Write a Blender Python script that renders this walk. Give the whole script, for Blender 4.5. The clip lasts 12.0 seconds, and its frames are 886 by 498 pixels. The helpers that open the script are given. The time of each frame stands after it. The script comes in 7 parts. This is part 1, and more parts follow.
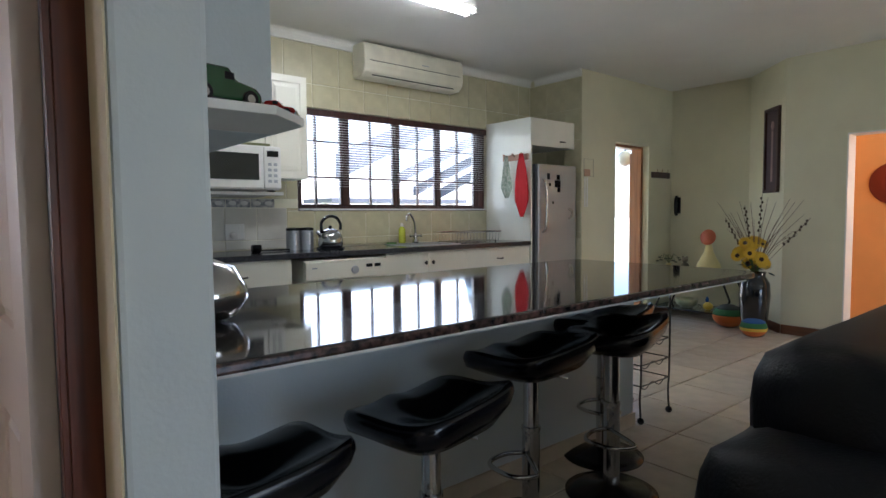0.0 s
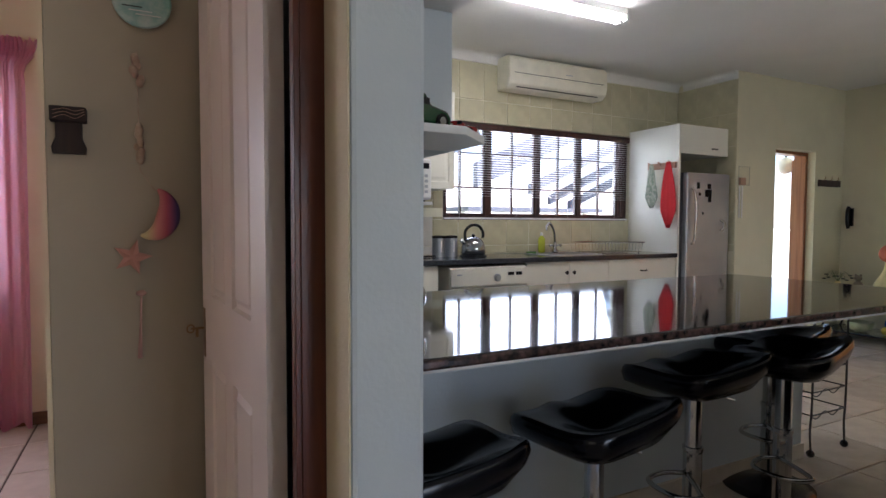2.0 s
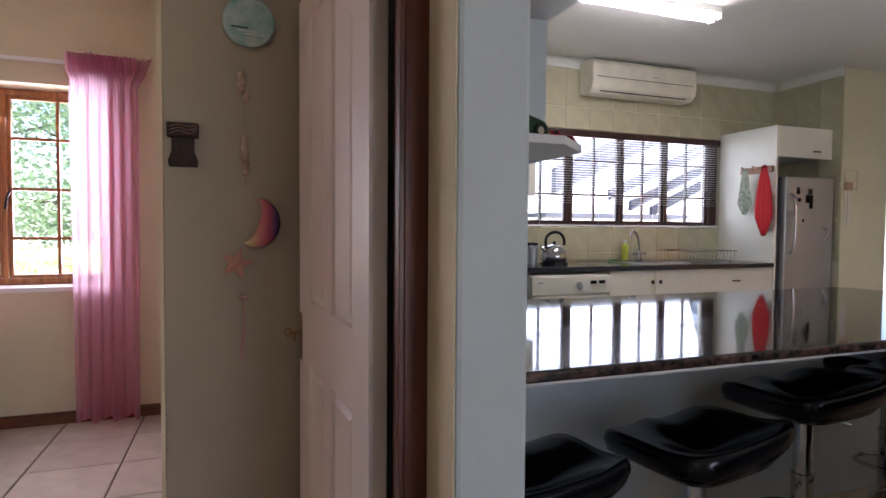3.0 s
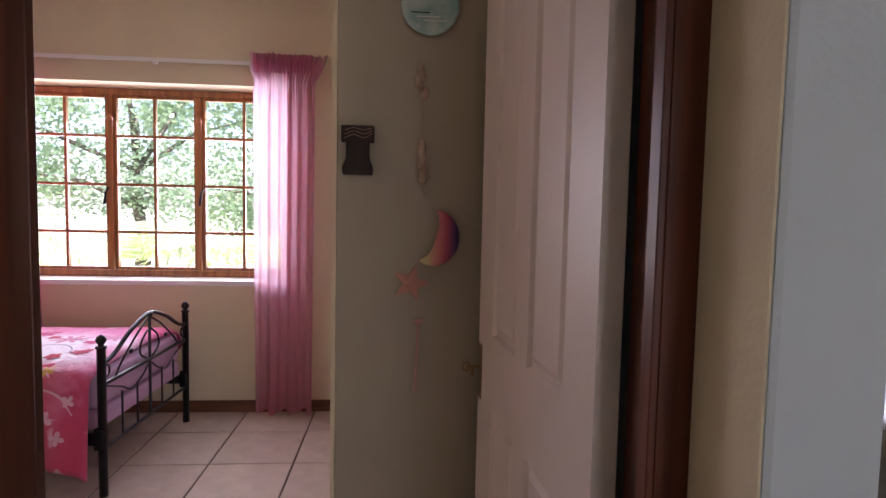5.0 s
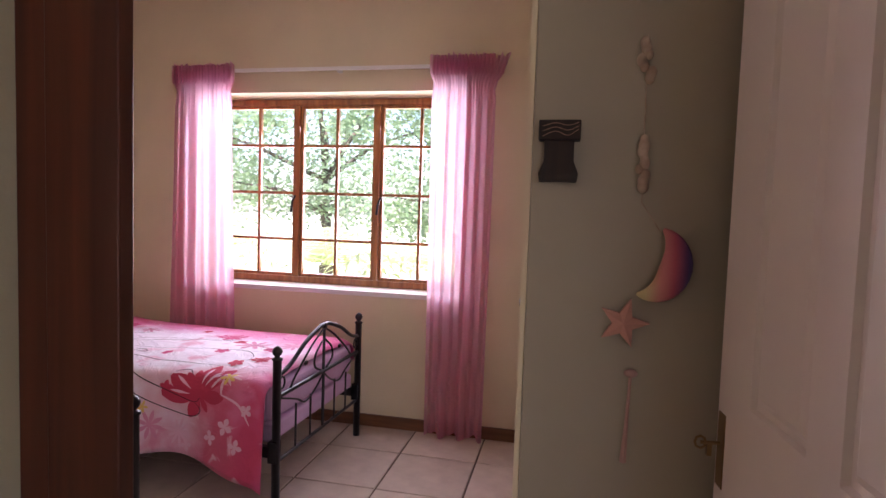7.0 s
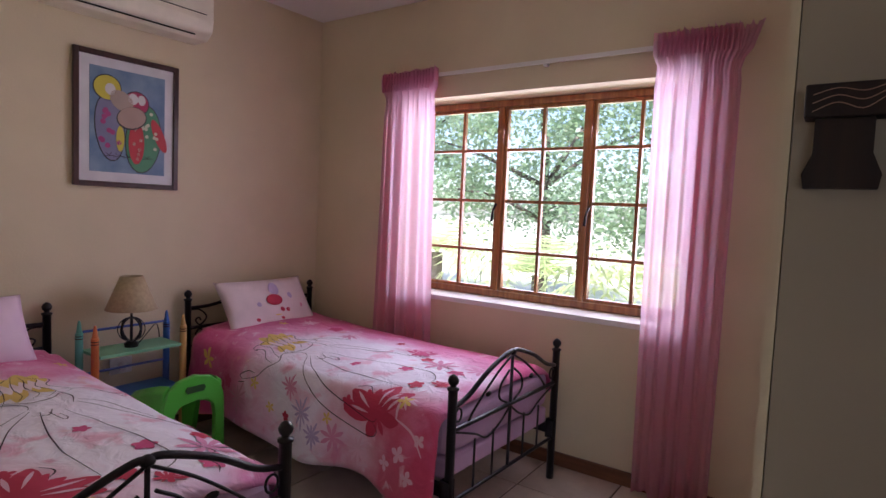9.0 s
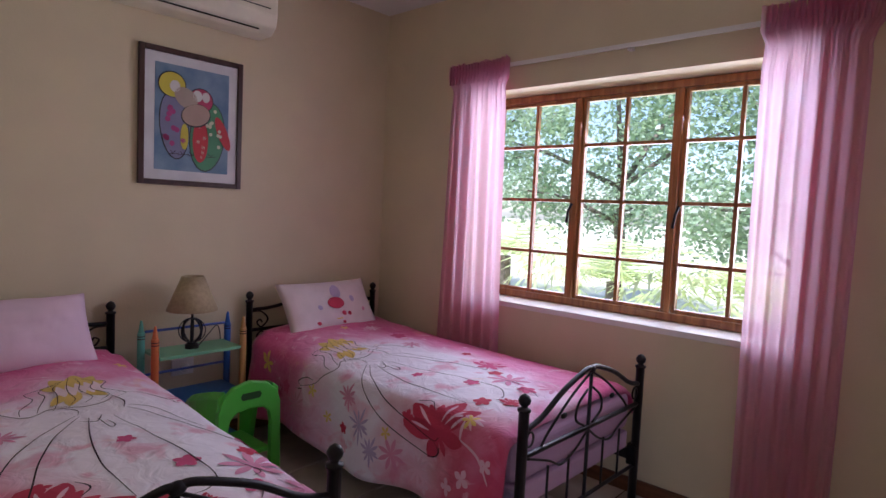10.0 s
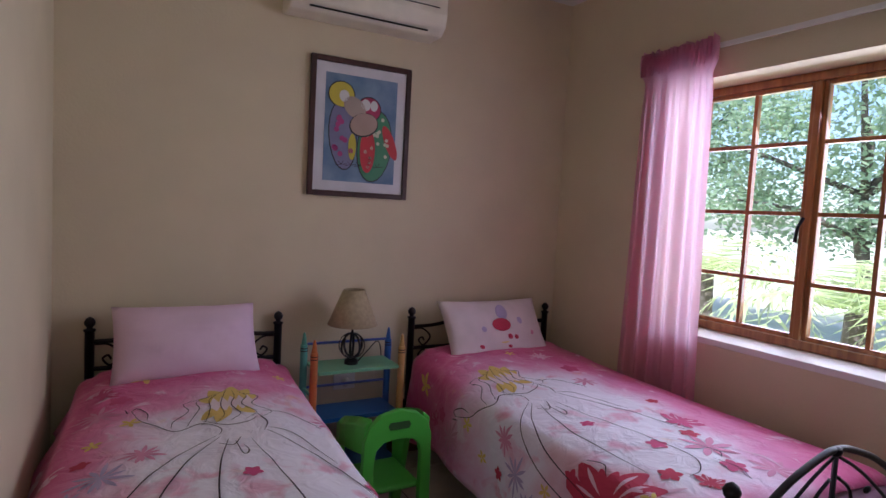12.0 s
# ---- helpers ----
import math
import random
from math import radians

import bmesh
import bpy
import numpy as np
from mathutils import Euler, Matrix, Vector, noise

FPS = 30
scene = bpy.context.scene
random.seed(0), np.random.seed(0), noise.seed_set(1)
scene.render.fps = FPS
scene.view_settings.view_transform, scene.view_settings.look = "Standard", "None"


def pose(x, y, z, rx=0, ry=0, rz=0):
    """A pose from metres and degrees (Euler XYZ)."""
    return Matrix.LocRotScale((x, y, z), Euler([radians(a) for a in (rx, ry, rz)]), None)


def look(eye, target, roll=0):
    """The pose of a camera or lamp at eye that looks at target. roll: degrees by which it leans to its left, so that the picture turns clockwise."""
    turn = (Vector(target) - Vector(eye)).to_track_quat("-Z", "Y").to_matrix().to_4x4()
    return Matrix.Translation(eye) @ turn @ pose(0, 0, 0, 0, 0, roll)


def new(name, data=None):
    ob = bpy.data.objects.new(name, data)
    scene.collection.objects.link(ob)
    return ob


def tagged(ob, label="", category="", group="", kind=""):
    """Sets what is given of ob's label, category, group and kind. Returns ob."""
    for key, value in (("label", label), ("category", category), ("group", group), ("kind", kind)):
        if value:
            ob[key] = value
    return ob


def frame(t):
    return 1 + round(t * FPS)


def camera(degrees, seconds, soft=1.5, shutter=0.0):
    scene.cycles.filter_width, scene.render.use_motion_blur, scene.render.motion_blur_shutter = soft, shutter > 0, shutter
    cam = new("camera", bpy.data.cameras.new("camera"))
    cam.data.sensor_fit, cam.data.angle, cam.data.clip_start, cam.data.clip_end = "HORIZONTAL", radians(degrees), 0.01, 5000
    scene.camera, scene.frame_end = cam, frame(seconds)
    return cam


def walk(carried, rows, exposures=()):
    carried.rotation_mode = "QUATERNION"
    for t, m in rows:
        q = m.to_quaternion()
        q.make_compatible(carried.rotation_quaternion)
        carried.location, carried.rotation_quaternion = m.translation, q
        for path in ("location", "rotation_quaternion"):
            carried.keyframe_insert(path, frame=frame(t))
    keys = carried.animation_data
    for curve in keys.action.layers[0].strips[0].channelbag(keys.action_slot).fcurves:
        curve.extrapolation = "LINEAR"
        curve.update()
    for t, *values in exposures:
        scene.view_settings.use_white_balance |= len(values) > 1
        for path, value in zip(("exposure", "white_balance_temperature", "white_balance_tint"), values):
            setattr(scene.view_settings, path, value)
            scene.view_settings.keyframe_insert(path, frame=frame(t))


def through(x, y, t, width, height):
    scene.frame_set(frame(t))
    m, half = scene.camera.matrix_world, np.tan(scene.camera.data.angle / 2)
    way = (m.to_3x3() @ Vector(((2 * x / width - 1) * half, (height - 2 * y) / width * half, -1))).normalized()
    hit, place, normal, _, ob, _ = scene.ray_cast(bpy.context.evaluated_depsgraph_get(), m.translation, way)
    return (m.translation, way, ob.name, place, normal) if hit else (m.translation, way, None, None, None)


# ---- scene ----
cam = camera(75.8, 12.0)
PATH = [
    (0, (0.418, 2.666, 1.203), (1.693, 4.202, 1.085), -0.5),
    (0.5, (0.379, 2.681, 1.204), (1.572, 4.282, 1.095), -0.3),
    (1, (0.341, 2.684, 1.207), (1.44, 4.352, 1.105), -0.1),
    (1.5, (0.303, 2.678, 1.215), (1.308, 4.405, 1.119), -0.0),
    (2, (0.264, 2.679, 1.216), (1.177, 4.456, 1.126), 0.2),
    (2.5, (0.225, 2.691, 1.227), (1.035, 4.518, 1.143), 0.3),
    (3, (0.207, 2.706, 1.229), (0.889, 4.585, 1.156), 0.4),
    (3.2, (0.204, 2.746, 1.243), (0.842, 4.64, 1.167), 0.6),
    (5, (0.162, 3.08, 1.33), (0.322, 5.069, 1.196), 1.2),
    (6, (0.108, 3.221, 1.327), (-0.063, 5.21, 1.205), 1.6),
    (7, (0.059, 3.44, 1.348), (-0.358, 5.392, 1.226), 1.9),
    (8.8, (0.047, 3.831, 1.385), (-1.038, 5.506, 1.252), 2.5),
    (9, (0.039, 3.869, 1.379), (-1.096, 5.51, 1.247), 2.5),
    (9.5, (-0.039, 3.944, 1.371), (-1.261, 5.522, 1.236), 2.7),
    (10, (-0.103, 4.05, 1.362), (-1.424, 5.546, 1.23), 2.7),
    (10.5, (-0.149, 4.11, 1.368), (-1.567, 5.514, 1.236), 2.9),
    (11, (-0.224, 4.179, 1.377), (-1.738, 5.479, 1.248), 2.9),
    (11.5, (-0.269, 4.29, 1.38), (-1.903, 5.435, 1.252), 3.0),
    (12, (-0.325, 4.356, 1.386), (-2.057, 5.349, 1.252), 3.1),
]
EXPOSURES = [(0, 1.72, 5600, 16), (3.0, 1.72, 5900, 27), (5.0, 1.49, 6100, 32), (7.0, 1.60, 6180, 34), (9.0, 1.01, 5800, 28), (12.0, 0.77, 5480, 22)]
walk(cam, [(t, look(eye, target, roll)) for t, eye, target, roll in PATH], EXPOSURES)

# ---- world and lights ----
world = bpy.data.worlds.new("world")
scene.world = world
world.use_nodes = True
wn = world.node_tree
sky = wn.nodes.new("ShaderNodeTexSky")
sky.sky_type = "NISHITA"
sky.sun_disc = False
sky.sun_elevation = radians(52)
sky.sun_rotation = radians(150)
wn.nodes["Background"].inputs[1].default_value = 0.15
wn.links.new(sky.outputs[0], wn.nodes["Background"].inputs[0])


def lamp(name, kind, m, energy, color=(1, 1, 1), **more):
    data = bpy.data.lights.new(name, kind)
    data.energy, data.color = energy, color
    for key, value in more.items():
        setattr(data, key, value)
    ob = new(name, data)
    ob.matrix_world = m
    return ob


az, el = radians(150), radians(52)
sun_from = Vector((math.sin(az) * math.cos(el), math.cos(az) * math.cos(el), math.sin(el)))
lamp("sun", "SUN", look(sun_from * 50, (0, 0, 0)), 5.0, (1, 0.95, 0.88), angle=radians(0.5))
# daylight that enters by the openings
lamp("bedroom_window_light", "AREA", look((-1.47, 7.22, 1.5), (-1.47, 5.0, 0.3)), 16.0, (0.86, 0.84, 1.0), shape="RECTANGLE", size=1.84, size_y=1.25)
lamp("bedroom_ground_light", "AREA", look((-1.47, 7.2, 1.45), (-1.47, 5.0, 2.2)), 6.6, (1.0, 0.95, 0.60), shape="RECTANGLE", size=1.84, size_y=1.2)
lamp("kitchen_window_light", "AREA", look((3.6, 7.3, 1.66), (3.6, 5.0, 0.9)), 10, (0.86, 0.95, 1.0), shape="RECTANGLE", size=2.1, size_y=0.85)
lamp("lounge_door_light", "AREA", look((2.9, -2.6, 1.15), (2.4, 3.0, 1.0)), 7.4, (0.66, 0.83, 1.0), shape="RECTANGLE", size=2.4, size_y=2.0)

# fill lamp added to warm the door reveal; no window stands there
lamp("lounge_window_light", "AREA", look((-2.85, 0.9, 1.45), (0.5, 3.6, 1.1)), 1.9, (1.0, 0.88, 0.72), shape="RECTANGLE", size=1.6, size_y=1.2)
# unseen lamp added to brighten the orange room, which has no window
lamp("passage_light", "AREA", look((7.2, 2.3, 1.9), (7.2, 4.0, 1.0)), 13, (1.0, 0.9, 0.75), shape="RECTANGLE", size=0.6, size_y=1.0)
lamp("tube_light", "AREA", look((2.60, 5.70, 2.6), (2.60, 5.70, 0)), 1.2, (1.0, 0.98, 0.86), shape="RECTANGLE", size=1.2, size_y=0.1)

# ---- materials ----
MATS = {}


def mat(name, color, rough=0.6, metal=0.0, noise_scale=8.0, vary=0.06, bump=0.0, bump_scale=60.0, coat=0.0, second=None, emit=0.0, alpha=1.0, trans=0.0, spec=0.5):
    if name in MATS:
        return MATS[name]
    m = bpy.data.materials.new(name)
    m.use_nodes = True
    nt = m.node_tree
    b = nt.nodes["Principled BSDF"]
    b.inputs["Roughness"].default_value = rough
    b.inputs["Metallic"].default_value = metal
    b.inputs["Coat Weight"].default_value = coat
    b.inputs["Specular IOR Level"].default_value = spec
    b.inputs["Coat Roughness"].default_value = 0.08
    b.inputs["Transmission Weight"].default_value = trans
    tc = nt.nodes.new("ShaderNodeTexCoord")
    nz = nt.nodes.new("ShaderNodeTexNoise")
    nz.inputs["Scale"].default_value = noise_scale
    nz.inputs["Detail"].default_value = 6
    nt.links.new(tc.outputs["Object"], nz.inputs["Vector"])
    ramp = nt.nodes.new("ShaderNodeValToRGB")
    a = second if second else tuple(c * (1 - vary) for c in color)
    bcol = color if second else tuple(min(1, c * (1 + vary)) for c in color)
    ramp.color_ramp.elements[0].position, ramp.color_ramp.elements[1].position = 0.35, 0.65
    ramp.color_ramp.elements[0].color, ramp.color_ramp.elements[1].color = (*a, 1), (*bcol, 1)
    nt.links.new(nz.outputs["Fac"], ramp.inputs["Fac"])
    nt.links.new(ramp.outputs["Color"], b.inputs["Base Color"])
    if bump:
        nb = nt.nodes.new("ShaderNodeTexNoise")
        nb.inputs["Scale"].default_value = bump_scale
        nb.inputs["Detail"].default_value = 4
        nt.links.new(tc.outputs["Object"], nb.inputs["Vector"])
        bp = nt.nodes.new("ShaderNodeBump")
        bp.inputs["Strength"].default_value = bump
        bp.inputs["Distance"].default_value = 0.004
        nt.links.new(nb.outputs["Fac"], bp.inputs["Height"])
        nt.links.new(bp.outputs["Normal"], b.inputs["Normal"])
    if emit:
        b.inputs["Emission Color"].default_value = (*color, 1)
        b.inputs["Emission Strength"].default_value = emit
    MATS[name] = m
    return m


def wood(name, dark, light, rough=0.35, scale=(30, 30, 1.5), coat=0.2):
    """Timber with grain along the object's z, or as scale says."""
    if name in MATS:
        return MATS[name]
    m = mat(name, light, rough, coat=coat, second=dark)
    nt = m.node_tree
    mp = nt.nodes.new("ShaderNodeMapping")
    mp.inputs["Scale"].default_value = scale
    nz = next(n for n in nt.nodes if n.type == "TEX_NOISE")
    nz.inputs["Scale"].default_value = 1.0
    nz.inputs["Distortion"].default_value = 0.6
    tc = next(n for n in nt.nodes if n.type == "TEX_COORD")
    nt.links.new(tc.outputs["Object"], mp.inputs["Vector"])
    nt.links.new(mp.outputs["Vector"], nz.inputs["Vector"])
    return m


M_BEDWALL = mat("bedroom_plaster", (0.69, 0.605, 0.415), 0.8, noise_scale=3, vary=0.03, bump=0.25, bump_scale=90)
M_KWALL = mat("cream_plaster", (0.68, 0.64, 0.46), 0.75, noise_scale=3, vary=0.03, bump=0.2, bump_scale=90)
M_BLUEWALL = mat("pale_plaster", (0.62, 0.675, 0.70), 0.7, noise_scale=3, vary=0.03, bump=0.2, bump_scale=90)
M_ORANGE = mat("orange_plaster", (0.78, 0.42, 0.16), 0.8, noise_scale=3, vary=0.04, bump=0.2)
M_CEIL = mat("ceiling_paint", (0.78, 0.77, 0.72), 0.85, noise_scale=2, vary=0.02, bump=0.1)
M_GROUT = mat("grout", (0.11, 0.08, 0.06), 0.9)
M_TILE = mat("floor_tile", (0.62, 0.54, 0.44), 0.22, noise_scale=9, vary=0.07, bump=0.1, bump_scale=25)
M_WTILE = mat("wall_tile", (0.55, 0.51, 0.34), 0.25, noise_scale=7, vary=0.08, bump=0.08, bump_scale=20)
M_WGROUT = mat("wall_grout", (0.84, 0.82, 0.66), 0.8)
M_WHITE = mat("white_paint", (0.78, 0.77, 0.74), 0.4, noise_scale=4, vary=0.02, bump=0.05)
M_DOORWHITE = mat("door_paint", (0.80, 0.70, 0.64), 0.42, noise_scale=3, vary=0.03, bump=0.08, bump_scale=30)
M_CAB = mat("cabinet_white", (0.80, 0.78, 0.68), 0.35, noise_scale=4, vary=0.02)
M_MAHOG = wood("mahogany", (0.06, 0.012, 0.006), (0.15, 0.033, 0.013), 0.38, coat=0.1)
M_MERANTI = wood("meranti", (0.24, 0.08, 0.022), (0.44, 0.17, 0.05), 0.3, coat=0.4)
M_DARKFRAME = wood("dark_frame", (0.03, 0.012, 0.01), (0.07, 0.025, 0.02), 0.35)
M_SKIRT = wood("skirting_wood", (0.12, 0.045, 0.02), (0.2, 0.08, 0.035), 0.35, scale=(2, 2, 30))
M_GRANITE = mat("black_granite", (0.012, 0.011, 0.013), 0.06, noise_scale=70, second=(0.03, 0.022, 0.02), coat=0.0, spec=0.8)
M_GRANEDGE = mat("granite_edge", (0.02, 0.015, 0.015), 0.2, noise_scale=45, second=(0.11, 0.06, 0.05))
M_BLACKPLAST = mat("black_gloss", (0.004, 0.004, 0.006), 0.2, noise_scale=5, coat=0.12, spec=0.3)
M_CHROME = mat("chrome", (0.56, 0.56, 0.57), 0.12, 1.0, noise_scale=5)
M_STEEL = mat("brushed_steel", (0.42, 0.44, 0.47), 0.36, 0.85, noise_scale=3, vary=0.04)
M_IRON = mat("black_iron", (0.018, 0.016, 0.018), 0.35, 0.5, bump=0.2)
M_LEATHER = mat("black_leather", (0.006, 0.006, 0.008), 0.5, spec=0.25, noise_scale=6, bump=0.5, bump_scale=120)

# ---- mesh helpers ----


def link(name, bm, material, parent=None, smooth=False, bevel=0.0, segs=2):
    me = bpy.data.meshes.new(name)
    bm.to_mesh(me)
    bm.free()
    for m in material if isinstance(material, (list, tuple)) else [material]:
        me.materials.append(m)
    if smooth:
        me.polygons.foreach_set("use_smooth", [True] * len(me.polygons))
    ob = new(name, me)
    ob.parent = parent
    if bevel:
        b = ob.modifiers.new("bevel", "BEVEL")
        b.width, b.segments, b.limit_method = bevel, segs, "ANGLE"
    return ob


def part(name, bm, material, parent, label="", **kw):
    return tagged(link(name, bm, material, parent, **kw), label)


def thing(name, at, label, category, group="", rz=0.0, kind=""):
    ob = new(name)
    ob.empty_display_size = 0.1
    ob.matrix_world = pose(*at, 0, 0, rz)
    return tagged(ob, label, category, group, kind)


def box(bm, x0, x1, y0, y1, z0, z1, mi=0):
    v = [bm.verts.new((x, y, z)) for z in (z0, z1) for y in (y0, y1) for x in (x0, x1)]
    for f in ((0, 2, 3, 1), (4, 5, 7, 6), (0, 1, 5, 4), (1, 3, 7, 5), (3, 2, 6, 7), (2, 0, 4, 6)):
        bm.faces.new([v[i] for i in f]).material_index = mi
    return v


def boxes(*rows):
    bm = bmesh.new()
    for r in rows:
        box(bm, *r)
    return bm


def lathe(bm, profile, cx=0.0, cy=0.0, n=24):
    """Turned body: profile rows (radius, z)."""
    rings = []
    for r, z in profile:
        rings.append([bm.verts.new((cx + r * math.cos(2 * math.pi * i / n), cy + r * math.sin(2 * math.pi * i / n), z)) for i in range(n)])
    for a, b in zip(rings, rings[1:]):
        for i in range(n):
            bm.faces.new((a[i], a[(i + 1) % n], b[(i + 1) % n], b[i]))
    bm.faces.new(rings[0][::-1])
    bm.faces.new(rings[-1])
    return bm


def tube(bm, pts, r, n=8, closed=False):
    """A round bar along points; r may be a list."""
    pts = [Vector(p) for p in pts]
    rings, up = [], None
    count = len(pts)
    for i, p in enumerate(pts):
        if closed:
            d = (pts[(i + 1) % count] - pts[i - 1]).normalized()
        else:
            d = (pts[min(i + 1, count - 1)] - pts[max(i - 1, 0)]).normalized()
        if up is None:
            up = Vector((0, 0, 1)) if abs(d.z) < 0.9 else Vector((1, 0, 0))
        a = d.cross(up)
        if a.length < 1e-4:
            a = d.cross(Vector((0.3, 1, 0.2)))
        a.normalize()
        up = a.cross(d).normalized()
        rad = r[i] if isinstance(r, (list, tuple)) else r
        rings.append([bm.verts.new(p + a * rad * math.cos(2 * math.pi * k / n) + up * rad * math.sin(2 * math.pi * k / n)) for k in range(n)])
    pairs = list(zip(rings, rings[1:])) + ([(rings[-1], rings[0])] if closed else [])
    for a, b in pairs:
        for k in range(n):
            bm.faces.new((a[k], a[(k + 1) % n], b[(k + 1) % n], b[k]))
    if not closed:
        bm.faces.new(rings[0][::-1])
        bm.faces.new(rings[-1])
    return bm


def ball(bm, c, r, sx=1, sy=1, sz=1, u=12, v=8):
    m = Matrix.Translation(c) @ Matrix.Diagonal((r * sx, r * sy, r * sz, 1))
    bmesh.ops.create_uvsphere(bm, u_segments=u, v_segments=v, radius=1, matrix=m)
    return bm


def prism(bm, outline, z0, z1, mi=0):
    """An upright block over an outline (x, y)."""
    lo = [bm.verts.new((x, y, z0)) for x, y in outline]
    hi = [bm.verts.new((x, y, z1)) for x, y in outline]
    n = len(outline)
    bm.faces.new(lo[::-1]).material_index = mi
    bm.faces.new(hi).material_index = mi
    for i in range(n):
        bm.faces.new((lo[i], lo[(i + 1) % n], hi[(i + 1) % n], hi[i])).material_index = mi
    return bm


def spline(pts, n=8):
    """Points on a smooth curve through pts."""
    out = []
    p = [Vector(q) for q in pts]
    p = [p[0] * 2 - p[1]] + p + [p[-1] * 2 - p[-2]]
    for i in range(1, len(p) - 2):
        for k in range(n):
            t = k / n
            out.append(0.5 * ((2 * p[i]) + (p[i + 1] - p[i - 1]) * t + (2 * p[i - 1] - 5 * p[i] + 4 * p[i + 1] - p[i + 2]) * t * t + (3 * p[i] - p[i - 1] - 3 * p[i + 1] + p[i + 2]) * t ** 3))
    out.append(p[-2])
    return out


def structure(name, bm, material, label="", parent=None, **kw):
    return tagged(link(name, bm, material, parent, **kw), label, "", "", "structure")


# ---- structure ----
CEIL = 2.70
WX, WY = -3.13, 6.80          # bedroom: west wall, window wall
DY0, DY1 = 3.70, 3.95         # wall with the bedroom door
OX0, OX1 = -0.425, 0.595      # its opening
KX, KY = 0.75, 7.04           # kitchen: west wall, window wall
EX = 5.34                     # kitchen: east side of the fridge nook
FY, FX = 6.32, 7.15           # far wall with the outer door, far east wall
NX, NY = 6.60, 4.85           # near east wall and its corner
SX, SY = -3.0, -2.8           # lounge: west and south ends

structure("floor", boxes((-3.5, 9.5, -3.1, 7.9, -0.12, -0.008)), M_GROUT, "dark grout bed under pale ceramic floor tiles")
structure("ceiling", boxes((-3.5, 9.5, -3.1, 7.4, CEIL, CEIL + 0.12)), M_CEIL, "plain white plastered ceiling")
# bedroom window wall: opening x -2.32..-0.56, z 0.86..2.14
BWX0, BWX1, BWZ0, BWZ1 = -2.33, -0.56, 0.85, 2.085
structure("wall_north_bedroom", boxes((-3.5, BWX0, WY, WY + 0.30, 0, CEIL), (BWX1, OX1, WY, WY + 0.30, 0, CEIL), (BWX0, BWX1, WY, WY + 0.30, 0, BWZ0), (BWX0, BWX1, WY, WY + 0.30, BWZ1, CEIL)), M_BEDWALL, "cream plastered bedroom wall with a window opening")
WLEAN = 0.034                # the west wall runs a little out of square


def wall_x(y):
    return WX - (WY - y) * WLEAN


structure("wall_west_bedroom", prism(bmesh.new(), [(WX, WY), (WX - 0.4, WY), (WX - 0.4, DY1), (wall_x(DY1), DY1)], 0, CEIL), M_BEDWALL, "cream plastered bedroom wall")
structure("wall_east_bedroom", boxes((OX1, KX, DY1, 7.27, 0, CEIL)), M_BLUEWALL, "plastered wall between bedroom and kitchen")
structure("wall_south_bedroom", boxes((-3.5, OX0, DY0, DY1, 0, CEIL), (OX0, OX1, DY0, DY1, 2.12, CEIL)), M_BEDWALL, "plastered wall beside the bedroom door")
structure("wall_pillar", boxes((OX1, KX, DY0, DY1, 0, CEIL)), M_BLUEWALL, "pale plastered wall end between door and kitchen counter", bevel=0.012)
structure("wall_bedside", boxes((-3.4, -1.0, DY1, DY1 + 0.165, 0, CEIL)), M_BEDWALL, "cream plastered wall beside the bed")
structure("door_reveal", boxes((OX1 - 0.0045, OX1 - 0.0005, DY0 + 0.001, 3.856, 0, 2.119)), M_BEDWALL, "cream plastered door reveal")
# kitchen window wall
KWX0, KWX1, KWZ0, KWZ1 = 2.50, 4.65, 1.25, 2.105
structure("wall_north_kitchen", boxes((KX, KWX0, KY, KY + 0.23, 0, CEIL), (KWX1, EX + 0.2, KY, KY + 0.23, 0, CEIL), (KWX0, KWX1, KY, KY + 0.23, 0, KWZ0), (KWX0, KWX1, KY, KY + 0.23, KWZ1, CEIL)), M_KWALL, "kitchen wall with a wide window opening")
structure("wall_nook_east", boxes((EX, EX + 0.2, FY, KY, 0, CEIL)), M_KWALL, "cream wall beside the fridge nook")
OD0, OD1, ODZ = 5.94, 6.63, 1.995
structure("wall_far_north", boxes((EX + 0.2, OD0, FY, FY + 0.22, 0, CEIL), (OD1, FX + 0.2, FY, FY + 0.22, 0, CEIL), (OD0, OD1, FY, FY + 0.22, ODZ, CEIL)), M_KWALL, "cream wall with an open outer door")
structure("wall_far_east", boxes((FX, FX + 0.2, NY + 0.55, FY, 0, CEIL)), M_KWALL, "cream plastered wall")
bm = bmesh.new()
prism(bm, [(NX, NY), (NX + 0.55, NY + 0.55), (NX + 0.75, NY + 0.55), (NX + 0.75, NY - 0.2), (NX, NY - 0.2)][::-1], 0, CEIL)
structure("wall_splay", bm, M_KWALL, "cream plastered angled wall corner")
OPY0, OPY1, OPZ = 3.0, 4.33, 1.92
structure("wall_near_east", boxes((NX, NX + 0.2, OPY1, NY - 0.2, 0, CEIL), (NX, NX + 0.2, SY, OPY0, 0, CEIL), (NX, NX + 0.2, OPY0, OPY1, OPZ, CEIL)), M_KWALL, "cream plastered wall with an open passage")
structure("wall_orange_room", boxes((7.6, 7.8, 2.0, 4.64, 0, CEIL), (NX + 0.2, 7.6, 4.58, 4.64, 0, CEIL), (NX + 0.2, 7.6, 2.0, 2.2, 0, CEIL)), M_ORANGE, "orange plastered wall of the next room")
